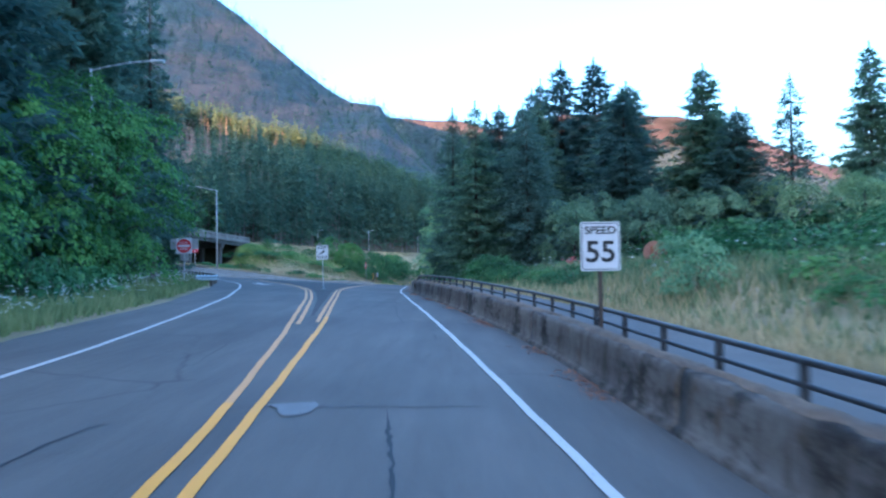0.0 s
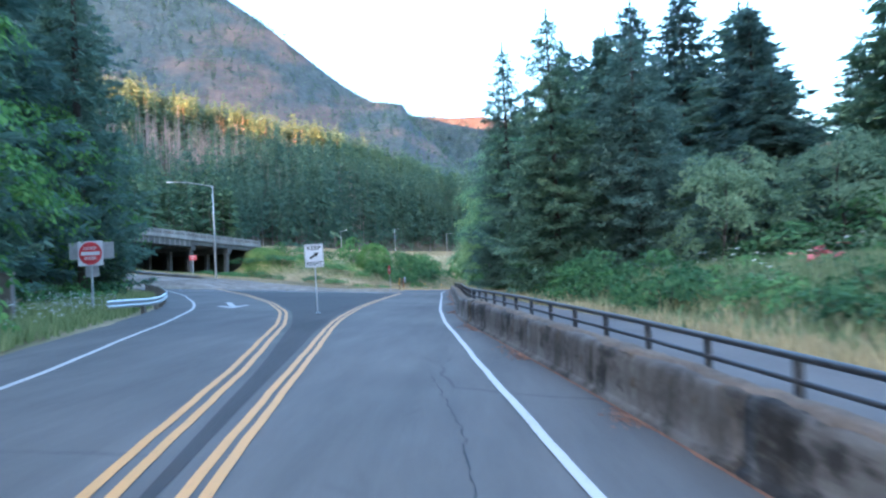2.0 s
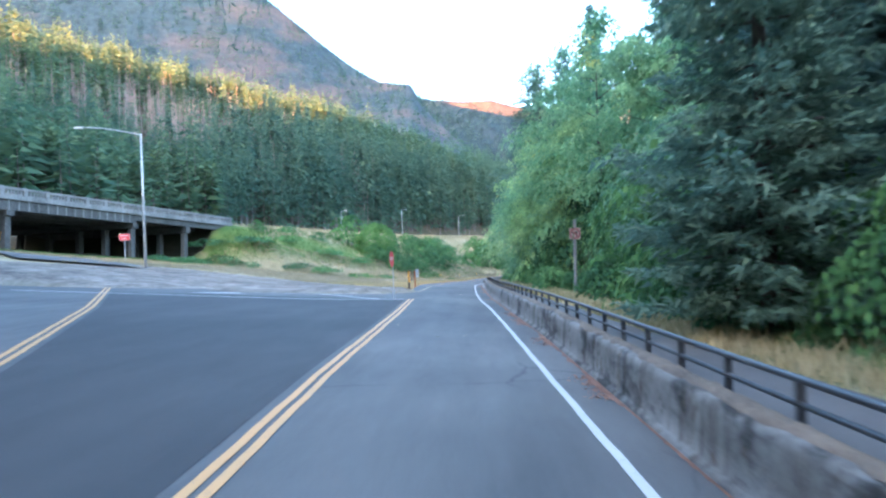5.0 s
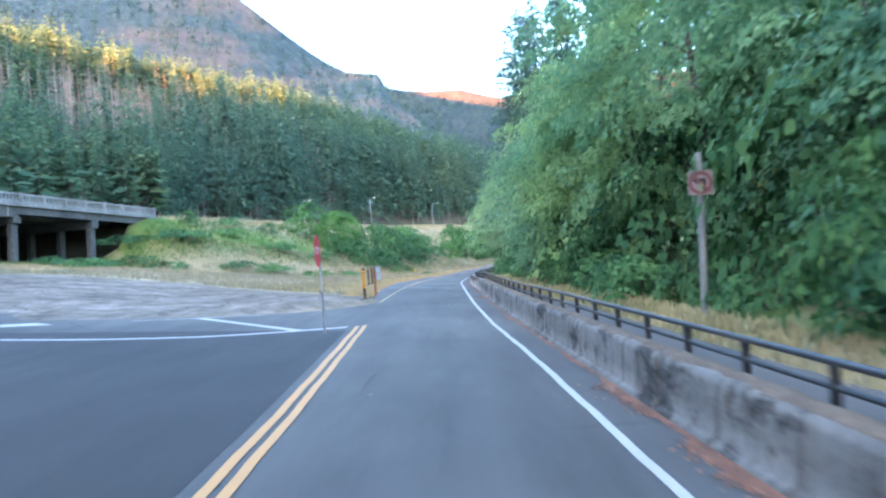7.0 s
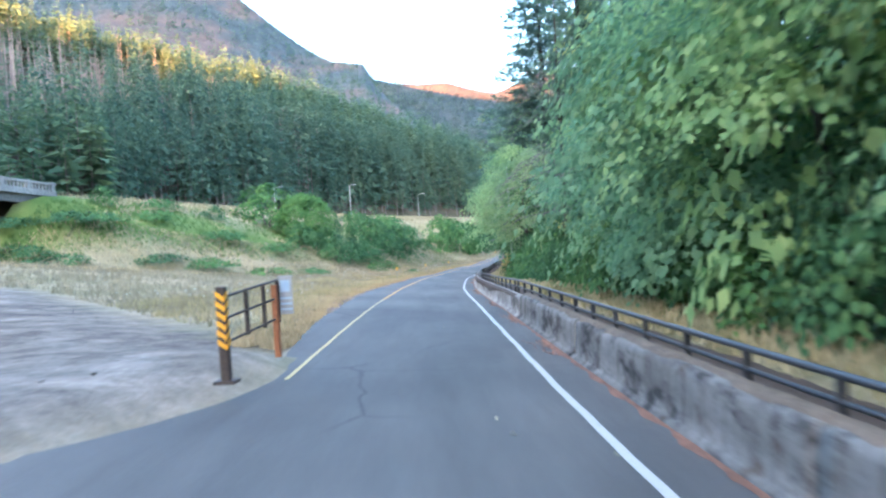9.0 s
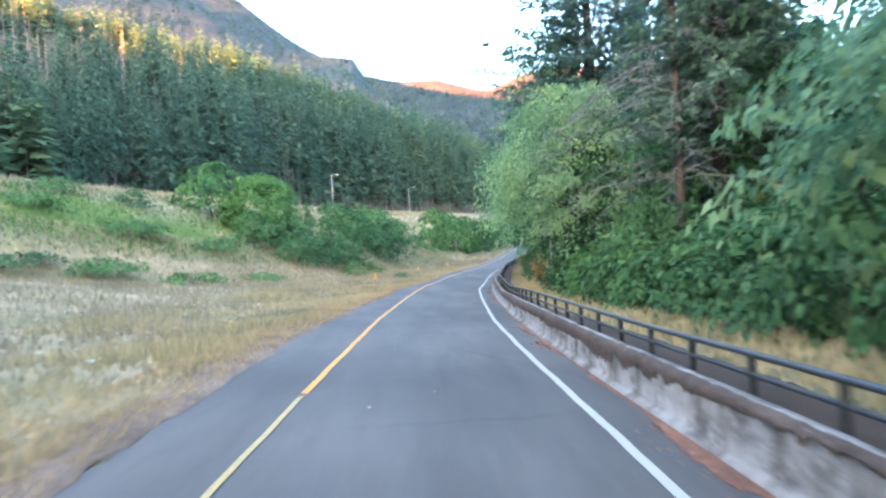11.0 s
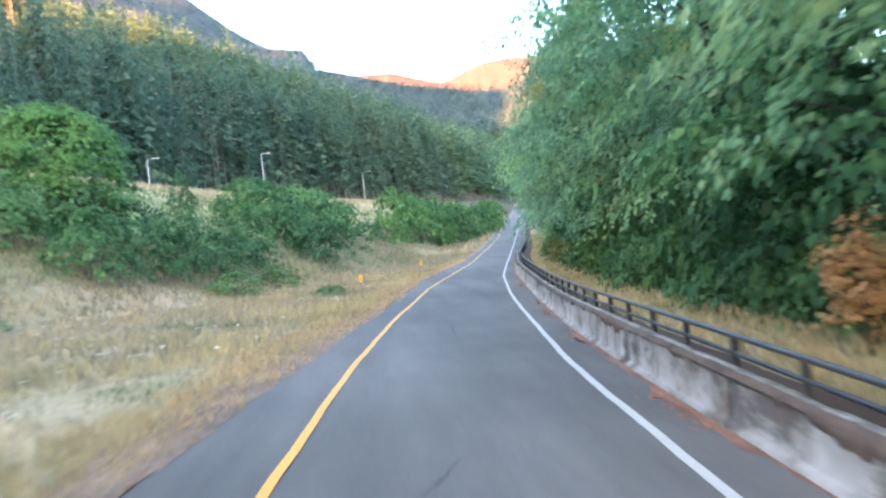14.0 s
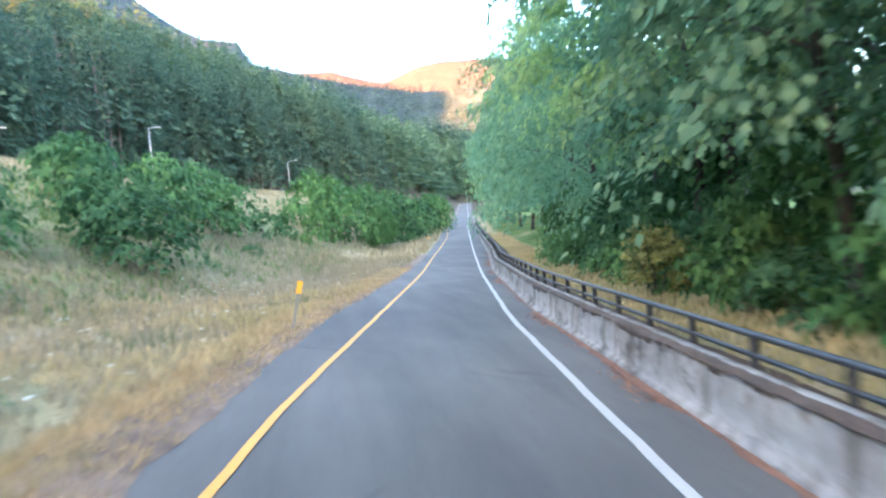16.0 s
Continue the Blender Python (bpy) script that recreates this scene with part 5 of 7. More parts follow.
def maple_crown(name, seed, radii, base, boughs, leaves, size, reach, hollow=0.55, shape=LEAF, lobed=0.55):
    """Boughs like drooping umbrellas, each a spread of lobed leaves, with dark gaps between them."""
    r = np.random.default_rng(seed)
    dirs = r.normal(0, 1, (boughs, 3))
    dirs /= np.linalg.norm(dirs, axis=1, keepdims=True)
    dirs[:, 2] = np.where(dirs[:, 2] < -0.75, -dirs[:, 2], dirs[:, 2])
    lobe = np.array([noise.noise(Vector(d * 1.9) + Vector((seed * 3.1, 0, 0))) * 0.5 + noise.noise(Vector(d * 4.2) + Vector((0, seed, 0))) * 0.3 for d in dirs])
    rad = (hollow + (1 - hollow) * r.uniform(0, 1, boughs) ** 0.45) * (1 + lobed * lobe)
    C = dirs * rad[:, None] * np.array(radii) + np.array([0, 0, base + radii[2]])
    cr = reach * r.uniform(0.5, 1.3, boughs)
    out = dirs * np.array([1, 1, 0])
    out /= np.linalg.norm(out, axis=1, keepdims=True) + 1e-6
    side = np.stack([-out[:, 1], out[:, 0], 0 * out[:, 0]], 1)
    rho = r.uniform(0, 1, (boughs, leaves)) ** 0.55
    phi = r.uniform(0, 2 * np.pi, (boughs, leaves))
    u, v = rho * np.cos(phi) * 1.25, rho * np.sin(phi) * 0.85
    tip = r.uniform(0.15, 0.8, boughs)[:, None]
    drop = -0.5 * rho ** 2 - tip * (u + 0.4) + 0.12 * r.normal(0, 1, u.shape) - 0.22 * (r.random(u.shape) < 0.3)
    P = C[:, None, :] + (out[:, None, :] * u[..., None] + side[:, None, :] * v[..., None] + np.array([0, 0, 1.0]) * drop[..., None]) * cr[:, None, None]
    grow = out[:, None, :] * (u + 0.35)[..., None] + side[:, None, :] * v[..., None] + np.array([0, 0, -1.0]) * (0.35 + 0.7 * rho[..., None] ** 2) + r.normal(0, 0.35, P.shape)
    nrm = np.array([0, 0, 0.75]) + (out[:, None, :] * u[..., None] + side[:, None, :] * v[..., None]) * 0.6 + out[:, None, :] * 0.6 + r.normal(0, 0.36, P.shape)
    P, grow, nrm = P.reshape(-1, 3), grow.reshape(-1, 3), nrm.reshape(-1, 3)
    nrm /= np.linalg.norm(nrm, axis=1, keepdims=True)
    grow -= (grow * nrm).sum(1, keepdims=True) * nrm
    grow /= np.linalg.norm(grow, axis=1, keepdims=True) + 1e-9
    s_ = np.cross(nrm, grow)
    L = size * r.uniform(0.55, 1.25, len(P))[:, None, None]
    lift = -0.35 * np.abs(shape[:, 0]) * r.uniform(0.2, 1.0, (len(P), 1)) - 0.25 * np.maximum(shape[:, 1], 0)
    V = P[:, None, :] + L * (s_[:, None, :] * shape[None, :, 0, None] + grow[:, None, :] * shape[None, :, 1, None] + nrm[:, None, :] * lift[..., None])
    V = V.reshape(-1, 3)
    V[:, 2] = np.maximum(V[:, 2], 0.05)
    return np_mesh(name, V, np.arange(len(V)).reshape(-1, len(shape)))


def trunk_mesh(seed, h, r0, limbs, reach, z_from, bend=0.25):
    r = random.Random(seed)
    bm = bmesh.new()
    p, n = Vector((0, 0, -0.4)), 7
    pts = [p.copy()]
    for k in range(n):
        p = p + Vector((r.uniform(-bend, bend), r.uniform(-bend, bend), (h + 0.4) / n))
        pts.append(p.copy())
    for k in range(n):
        rod(bm, pts[k], pts[k + 1], r0 * (1 - k / n * 0.85), r0 * (1 - (k + 1) / n * 0.85), 8)
    for k in range(limbs):
        f = z_from + (0.95 - z_from) * k / max(limbs - 1, 1)
        q = pts[min(int(f * n), n - 1)].lerp(pts[min(int(f * n) + 1, n)], f * n % 1)
        a = r.uniform(0, 6.28)
        L = reach * r.uniform(0.5, 1) * (1.1 - 0.6 * f)
        m1 = q + Vector((math.cos(a) * L * 0.5, math.sin(a) * L * 0.5, L * 0.3))
        m2 = q + Vector((math.cos(a + 0.2) * L, math.sin(a + 0.2) * L, L * 0.45))
        rb = r0 * 0.4 * (1.05 - 0.7 * f)
        rod(bm, q, m1, rb, rb * 0.6, 6)
        rod(bm, m1, m2, rb * 0.6, rb * 0.2, 6)
    return mesh_of(bm, "trunk")


def tree(name, crown_me, trunk_me, leaf_mat, label, category, group):
    t = thing(name, Matrix(), label, category, group)
    part("trunk", trunk_me, M_BARK, t, "", True)
    part("crown", crown_me, leaf_mat, t)
    return t


def needles(seed, H, R, skirt, whorls, per, tuft, gap=0.0, droop=0.32, taper=0.62, dense=15.0):
    """Whorled branches, each a flat uneven spray of needle tufts with lifted tips; ragged, with gaps."""
    r = np.random.default_rng(seed)
    out, wood = [], []
    for w in range(whorls):
        f = (w + r.uniform(0, 0.9)) / whorls
        n = max(int(round(per * (1 - 0.35 * f))), 4)
        for b_ in range(n):
            if r.random() < gap:
                continue
            fz = min(max(f + r.uniform(-0.9, 0.9) / whorls, 0), 0.985)
            L = (R * (1 - fz) ** taper + 0.15) * (r.uniform(0.45, 1.0) if r.random() < 0.8 else r.uniform(0.9, 1.25))
            zb = H * (skirt + (0.985 - skirt) * fz)
            a = 2 * np.pi * (b_ + r.uniform(-0.45, 0.45)) / n + w * 2.4
            d, sd = np.array([np.cos(a), np.sin(a), 0.0]), np.array([-np.sin(a), np.cos(a), 0.0])
            dr, up = droop * r.uniform(0.5, 1.4), r.uniform(0.08, 0.26)
            rise = lambda t: L * (0.1 * t - dr * t ** 1.4 + up * t ** 4)
            k = max(int(L * dense), 7)
            t = r.uniform(0.1, 1.0, k) ** 0.75
            half = 0.3 * L * np.sqrt(t) * (1.12 - t) + 0.06
            lat = r.uniform(-1, 1, k)
            p = d * (L * t)[:, None] + sd * (lat * half)[:, None]
            p[:, 2] = zb + rise(t) - 0.35 * np.abs(lat) * half + r.normal(0, 0.05, k)
            wood.append((np.array([0, 0, zb]), d * L * 0.5 + np.array([0, 0, zb + rise(0.5)]), d * L + np.array([0, 0, zb + rise(1.0)])))
            g = d * r.uniform(0.35, 1.0, k)[:, None] + sd * (np.sign(lat) * r.uniform(0.1, 0.9, k))[:, None] + r.normal(0, 0.22, (k, 3))
            g[:, 2] += r.uniform(-0.55, 0.25, k)
            g /= np.linalg.norm(g, axis=1, keepdims=True)
            q = np.cross(g, np.array([0, 0, 1.0]) + r.normal(0, 0.5, (k, 3)))
            q /= np.linalg.norm(q, axis=1, keepdims=True) + 1e-9
            ln = (tuft * r.uniform(0.55, 1.35, k) * (0.65 + 0.35 * min(L / 2, 1)))[:, None]
            wd = ln * r.uniform(0.13, 0.24, k)[:, None]
            out.append(np.stack([p - q * wd, p + g * ln, p + q * wd], 1))
    n = 40
    z = r.uniform(0, 0.05, n) * H
    a = r.uniform(0, 6.28, n)
    g = np.stack([np.cos(a), np.sin(a), r.uniform(0.2, 1.4, n)], 1) * (tuft * 0.7)
    p = np.stack([0 * z, 0 * z, H + 0.25 - z], 1)
    q = np.stack([-np.sin(a), np.cos(a), 0 * a], 1) * 0.05
    out.append(np.stack([p - q, p + g * (0.35 + 12 * z / H)[:, None], p + q], 1))
    return tri_mesh("crown", np.concatenate(out)), wood


def fir(seed, H, R, skirt, whorls, per, tuft, label, group, gap=0.05, droop=0.32, mat=None, taper=0.62, dense=15.0):
    me, wood = needles(seed, H, R, skirt, whorls, per, tuft, gap, droop, taper, dense)
    bm = bmesh.new()
    rod(bm, (0, 0, -0.5), (0, 0, H * 0.55), 0.028 * H * 0.5, 0.016 * H * 0.5, 9)
    rod(bm, (0, 0, H * 0.55), (0, 0, H + 0.2), 0.016 * H * 0.5, 0.02, 7)
    for a, b, c in wood[::4]:
        rod(bm, a, b, 0.03, 0.02, 4)
    t = thing("fir_tree", Matrix(), label, "tree", group)
    part("trunk", bm, M_BARK, t, "", True)
    part("crown", me, mat or M_FIR, t)
    return t


def put(proto, x, y, s=1.0, turn=0.0, sink=0.1, sz=None, label="", zadd=0.0):
    m = pose(x, y, float(height(x, y)) - sink + zadd, 0, 0, turn) @ Matrix.Diagonal((s, s, sz or s, 1))
    o = copy_thing(proto, m)
    if label:
        o["label"] = label
    return o


FIRS = "tall firs beside the road"
fir_a = fir(11, 12.0, 2.7, 0.05, 50, 10, 0.22, "dark blue-green fir with dense layered branches", FIRS, 0.04, 0.3, None, 0.66, 62.0)
fir_b = fir(12, 20.0, 4.4, 0.04, 70, 10, 0.5, "tall dark fir with dense layered branches", FIRS, 0.02, 0.34, None, 0.62, 23.0)
fir_c = fir(13, 22.0, 4.2, 0.1, 46, 9, 0.42, "tall open-branched fir with visible trunk", FIRS, 0.18, 0.34, None, 0.7, 22.0)
fir_d = fir(14, 10.0, 2.6, 0.02, 48, 12, 0.19, "soft rounded grey-green cedar", FIRS, 0.0, 0.5, M_CEDAR, 0.42, 55.0)
fir_f = fir(16, 22.0, 3.6, 0.2, 50, 10, 0.34, "dark fir with bare lower trunk beside the path", FIRS, 0.06, 0.3, None, 0.6, 30.0)
fir_e = fir(15, 30.0, 6.0, 0.3, 60, 10, 0.42, "tall dark fir with bare lower trunk", FIRS, 0.08, 0.34, None, 0.6, 20.0)


def top_to(proto, H, x, y, ztop, width, turn):
    """Stands a copy so that its tip reaches the height ztop."""
    zg = float(height(x, y))
    sz = (ztop - zg + 0.1) / H
    return put(proto, x, y, width, turn, 0.1, sz)


for proto, H, x, y, zt, w, a in (
        (fir_a, 12, 2.2, 45.1, 12.3, 1.0, 0), (fir_a, 12, 0.9, 54.6, 14.0, 1.0, 70), (fir_d, 10, 5.4, 44.5, 11.2, 1.05, 30),
        (fir_b, 20, 12.9, 75, 23.5, 1.15, 10), (fir_b, 20, 15.2, 69.3, 22.2, 1.2, 130), (fir_b, 20, 15.9, 60, 17.4, 1.35, 230), (fir_b, 20, 9.2, 66, 17.0, 1.0, 300),
        (fir_b, 20, 17.7, 47.2, 15.2, 0.85, 50), (fir_b, 20, 18.4, 43.6, 11.5, 0.75, 170), (fir_b, 20, 42.4, 69, 23.4, 1.0, 20), (fir_a, 12, 43, 92, 12.5, 1.2, 20),
        (fir_b, 20, 6.2, 53, 14.0, 0.85, 80), (fir_b, 20, 5.0, 60, 15.5, 0.85, 130), (fir_b, 20, 12, 84, 24, 0.9, 60), (fir_b, 20, 20, 84, 22, 1.0, 45),
        (fir_f, 22, 3.0, 117, 22.3, 0.9, 200), (fir_e, 30, 4.2, 138, 28, 1.0, 15), (fir_b, 20, 6.4, 124, 26, 0.9, 200), (fir_b, 20, 7.0, 107, 25, 0.8, 95), (fir_b, 20, 13, 100, 27, 1.1, 33), (fir_b, 20, 12, 135, 25, 1.0, 150),
        (fir_b, 20, 14, 160, 24, 1.0, 70), (fir_c, 22, 30, 60, 18, 0.8, 270), (fir_b, 20, 13, 49.5, 10.6, 0.75, 20), (fir_b, 20, 24, 62, 15, 0.9, 100), (fir_b, 20, 20.5, 52, 13.5, 0.85, 210), (fir_b, 20, 14.2, 54.5, 15.5, 0.9, 310)):
    top_to(proto, H, x, y, zt, w, a)
# dark conifers in the wood left of the road
for proto, H, x, y, zt, w, a in ((fir_b, 20, -20.5, 39, 24, 1.0, 40), (fir_b, 20, -23, 46, 26, 1.1, 140), (fir_b, 20, -19.5, 30, 23, 1.0, 250), (fir_c, 22, -22, 53, 24, 0.95, 300),
                                 (fir_b, 20, -25, 57, 22, 0.9, 200), (fir_b, 20, -17.4, 24, 23, 0.95, 20), (fir_b, 20, -17, 17, 21, 0.95, 75), (fir_b, 20, -16.5, 9.5, 20, 0.9, 190), (fir_b, 20, -29, 48, 26, 1.1, 80), (fir_b, 20, -28, 34, 26, 1.1, 10),
                                 (fir_b, 20, -30, 62, 22, 0.9, 120), (fir_b, 20, -37, 72, 20, 0.9, 33)):
    top_to(proto, H, x, y, zt, w, a)

MAPLES = "maples overhanging the footpath"
MAPLE_FORMS = (((5.2, 5.2, 7.0), 0.3, 14), ((4.8, 5.0, 7.8), 0.2, 15), ((4.2, 4.4, 4.2), -0.1, 9))
maples = [tree("maple_tree", maple_crown("crown", 20 + k, rad, base, 104, 150, 0.18, 1.15, 0.62), trunk_mesh(30 + k, h * 0.8, 0.2, 9, 4.0, 0.3), M_MAPLE,
               "broad green maple leaning over the railing", "tree", MAPLES) for k, (rad, base, h) in enumerate(MAPLE_FORMS)]
maples.append(tree("maple_tree", maple_crown("crown", 23, (4.2, 4.4, 4.2), -0.1, 92, 100, 0.19, 1.0, 0.62), trunk_mesh(33, 7.2, 0.16, 9, 4.0, 0.3), M_HAZEL,
                   "low spreading dark green hazel beside the railing", "tree", MAPLES))
hanging = tree("maple_tree", maple_crown("crown", 27, (3.4, 4.2, 4.2), 1.9, 84, 140, 0.17, 1.05, 0.6), trunk_mesh(37, 8, 0.14, 8, 3.2, 0.4), M_MAPLE_LIGHT,
               "yellow-green maple hanging over the railing", "tree", MAPLES)
maple_low = tree("maple_tree", maple_crown("crown", 47, (5.2, 5.2, 7.0), 0.2, 80, 50, 0.4, 1.4, 0.6), trunk_mesh(48, 11, 0.2, 6, 4.0, 0.3), M_MAPLE,
                 "broad green maple farther from the path", "tree", MAPLES)
dark_maple = tree("maple_tree", maple_crown("crown", 41, (4.8, 4.8, 6.5), 0.0, 90, 90, 0.26, 1.2, 0.62), trunk_mesh(42, 11, 0.22, 9, 4.0, 0.3), M_MAPLE_DARK,
                  "dark green maple in the roadside wood", "tree", "dark maples in the wood")
young = tree("maple_tree", maple_crown("crown", 29, (4.2, 4.4, 4.2), -0.1, 92, 100, 0.19, 1.0, 0.62), trunk_mesh(33, 7.2, 0.16, 9, 4.0, 0.3), M_YOUNG,
             "young dull green broadleaf tree among the firs", "tree", MAPLES)
plan_r = random.Random(5)
for y, dx, k, s in ((64, 6.6, 2, 0.85), (69, 7.0, 2, 1.0), (75, 7.8, 0, 0.9), (80, 7.4, 1, 0.95), (86, 8.0, 0, 1.0), (92, 6.6, 2, 1.1), (97, 6.3, 2, 1.05), (103, 7.6, 2, 1.0), (109, 10.6, 3, 0.9),
                    (116, 10.4, 3, 1.0), (121, 9.6, 3, 0.95), (128, 7.0, 3, 1.0), (134.5, 6.8, 3, 1.05), (140, 6.0, 1, 1.0), (146, 5.8, 0, 1.05), (152, 5.4, 1, 1.0), (158, 5.6, 0, 1.0), (165, 5.4, 1, 1.0),
                    (172, 5.6, 0, 1.05), (180, 5.4, 1, 1.05), (189, 5.6, 0, 1.1), (199, 5.6, 1, 1.1), (211, 5.8, 0, 1.15), (225, 5.8, 1, 1.15), (241, 6.0, 0, 1.2), (260, 6.2, 1, 1.2), (282, 6.5, 0, 1.3),
                    (78, 13, 1, 1.2), (95, 14, 0, 1.2), (118, 14, 1, 1.2), (142, 14, 0, 1.2), (165, 14, 1, 1.2), (190, 15, 0, 1.3)):
    put(maple_low if dx > 11 or y > 185 else maples[k], float(wall_x(y)) + dx - (0 if dx > 10 else -0.3 if y > 150 else 0.5 if y > 135 else -1.1 if 63 < y < 73 else -0.5 if y < 78 else 0.8), y, s, plan_r.uniform(0, 360), 0.15, None, "", 0.4 if 144 < y < 186 and dx < 11 else 0.0)
for x, y, s in ((7.8, 42.5, 0.55), (12.1, 42, 0.62), (16.2, 41.5, 0.6), (20.5, 41, 0.66), (25.5, 43, 0.7), (10.2, 47.5, 0.7), (30, 47, 0.75), (36, 52, 0.8)):
    put(young, x, y, s, plan_r.uniform(0, 360), 0.15)
for x, y, s, a in ((0.3, 129.5, 0.95, 40), (4.3, 157.5, 1.15, 130), (6.0, 165, 1.15, 250), (0.9, 126.5, 0.9, 190), (1.2, 89, 0.95, 100), (2.0, 83.5, 1.0, 220), (1.8, 95.5, 0.95, 310)):
    put(hanging, x, y, s, a, 0.1)
for x, y, s in ((-15.6, 32.5, 0.72), (-16.2, 30, 0.6), (-14.3, 19.5, 0.5), (-13.6, 13.5, 0.45), (-15.6, 26.5, 0.6), (-19.5, 33, 0.8), (-23, 40.5, 0.9), (-23.5, 47.5, 0.8), (-23.5, 51, 0.8), (-13.2, 8, 0.5), (-26, 58, 0.8), (-30, 65, 0.8), (-22, 26, 1.2), (-35, 70, 0.8), (-40, 77, 0.8),
                (-46, 82, 0.9), (-30, 55, 1.1)):
    put(dark_maple, x, y, s, plan_r.uniform(0, 360), 0.2)

SHRUBS = "shrubs along the verges"
shrubs = [thing("shrub", Matrix(), lab, "shrub", SHRUBS) for lab in ("leafy green shrub on the grass slope", "bright green round shrub on the embankment", "low dark bramble thicket on the slope")]
part("foliage", maple_crown("foliage", 51, (1.9, 1.9, 1.55), -0.1, 46, 36, 0.195, 0.68, 0.6, LEAF, 0.4), M_SHRUB, shrubs[0])
shrub_far = thing("shrub", Matrix(), "rounded green bush on the embankment", "shrub", SHRUBS)
part("foliage", maple_crown("foliage", 54, (1.9, 1.9, 1.55), -0.1, 40, 22, 0.285, 0.72, 0.6, LEAF, 0.35), M_SHRUB, shrub_far)
undergrowth = thing("shrub", Matrix(), "tall leafy undergrowth beneath the maples", "shrub", SHRUBS)
part("foliage", maple_crown("foliage", 56, (2.0, 2.0, 1.6), -0.1, 44, 36, 0.2, 0.7, 0.5), M_SHRUB, undergrowth)
part("foliage", maple_crown("foliage", 52, (2.6, 2.6, 2.7), 0.0, 160, 90, 0.165, 0.7, 0.76, LEAF, 0.2), M_BRIGHT, shrubs[1])
part("foliage", maple_crown("foliage", 53, (2.5, 2.5, 0.8), -0.25, 54, 24, 0.2, 0.6, 0.4, LEAF, 0.4), M_BRAMBLE, shrubs[2])
light_growth = thing("shrub", Matrix(), "tall light green undergrowth beneath the maples", "shrub", SHRUBS)
part("foliage", maple_crown("foliage", 57, (2.0, 2.0, 1.6), -0.1, 44, 36, 0.19, 0.7, 0.5), M_MAPLE_LIGHT, light_growth)
for s_ in (*shrubs, shrub_far, undergrowth, light_growth):
    bm = bmesh.new()
    for k in range(6):
        a = k * 1.05
        rod(bm, (0, 0, -0.3), (0.8 * math.cos(a), 0.8 * math.sin(a), 1.3), 0.03, 0.012, 5)
    part("woody_base", bm, M_BARK, s_)

put(shrubs[1], -21.2, 159.5, 1.28, 20, 0.2, 1.16, "bright green round shrub with pale crown")
put(shrubs[0], -25.9, 161.3, 1.9, 70, 0.1, (9.7 - float(height(-25.9, 161.3))) / 3.1, "tall dark green bush behind a bright shrub")
for x, y, k, s, sz in ((-31, 140, 2, 0.95, 0.85), (-33, 146, 2, 1.0, 0.95), (-34.5, 138, 0, 0.6, 0.65), (-26, 143, 2, 1.1, 0.85), (-22, 147, 2, 1.0, 0.8), (-18, 144, 2, 0.85, 0.65), (-21, 138, 2, 1.1, 0.7),
                       (-25, 136, 2, 1.1, 0.8), (-28, 133, 2, 1.0, 0.7), (-29, 151, 0, 0.75, 0.55)):
    put(shrubs[k], x, y, s, plan_r.uniform(0, 360), 0.15, sz)
# bramble mass below the bright shrub
for x, y, wide, tall in ((-17, 152.5, 1.7, 3.1), (-15.6, 156, 1.8, 2.9), (-14.4, 160, 1.7, 2.5), (-16.3, 163, 1.8, 2.5), (-18.8, 157, 1.9, 3.2), (-13.5, 165, 1.5, 1.9), (-20.5, 153.5, 1.8, 3.2), (-18.5, 162, 1.8, 2.6), (-20.5, 159, 1.8, 2.8),
                         (-15, 167.5, 1.6, 2.1), (-12.9, 156.5, 1.4, 1.3), (-11.9, 161, 1.3, 1.4)):
    put(shrubs[0], x, y, wide / 1.9, plan_r.uniform(0, 360), 0.2, tall / 3.1, "dense green bramble mass at the embankment foot")
put(shrubs[2], -8.9, 156, 0.5, 20, 0.1, 0.45, "low green weed mat in dry grass")
for x, y, wide, tall in ((-14.8, 171, 1.6, 3.4), (-10.9, 175.7, 2.2, 3.6), (-12.6, 177.5, 1.8, 3.6), (-15.5, 185, 2.3, 5.0), (-13.4, 182, 2.0, 4.4), (-17.5, 189.5, 2.2, 4.4), (-12.4, 188, 2.1, 4.6), (-10.6, 193.5, 2.1, 4.4), (-13.5, 195, 2.4, 4.6), (-19.5, 195, 2.3, 4.0),
                         (-16, 201, 2.5, 4.4), (-11, 203, 2.4, 4.2), (-14, 209, 2.6, 4.6), (-8.2, 188.8, 0.7, 0.9), (-8, 200.5, 1.6, 2.8), (-5.7, 206, 2.2, 4.4), (-19.7, 174.8, 0.9, 4.0), (-17.8, 179, 1.3, 3.0), (-22, 181, 0.7, 1.2), (-27, 172, 0.8, 1.4)):
    put(shrub_far if y > 176 else shrubs[0], x, y, wide / 1.9, plan_r.uniform(0, 360), 0.2, tall / 3.1, "rounded dark green bush on the embankment")
# taller round bushes at the far foot of the slope
for x, y in ((-2.5, 214), (0.6, 222), (3.2, 230), (6.0, 239), (9.0, 249), (12.2, 260), (15.2, 272), (17.8, 285), (20.0, 297), (-5.0, 222), (-1.6, 233), (2.2, 245), (6.4, 259), (10.5, 275)):
    put(shrub_far, x, y, 1.65, y * 37 % 360, 0.2, 2.25 + 0.2 * math.sin(y), "tall round green bush at the slope foot")
put(shrubs[1], 1.6, 219.0, 0.62, 80, 0.1, 0.9, "bright green round shrub among dark bushes")
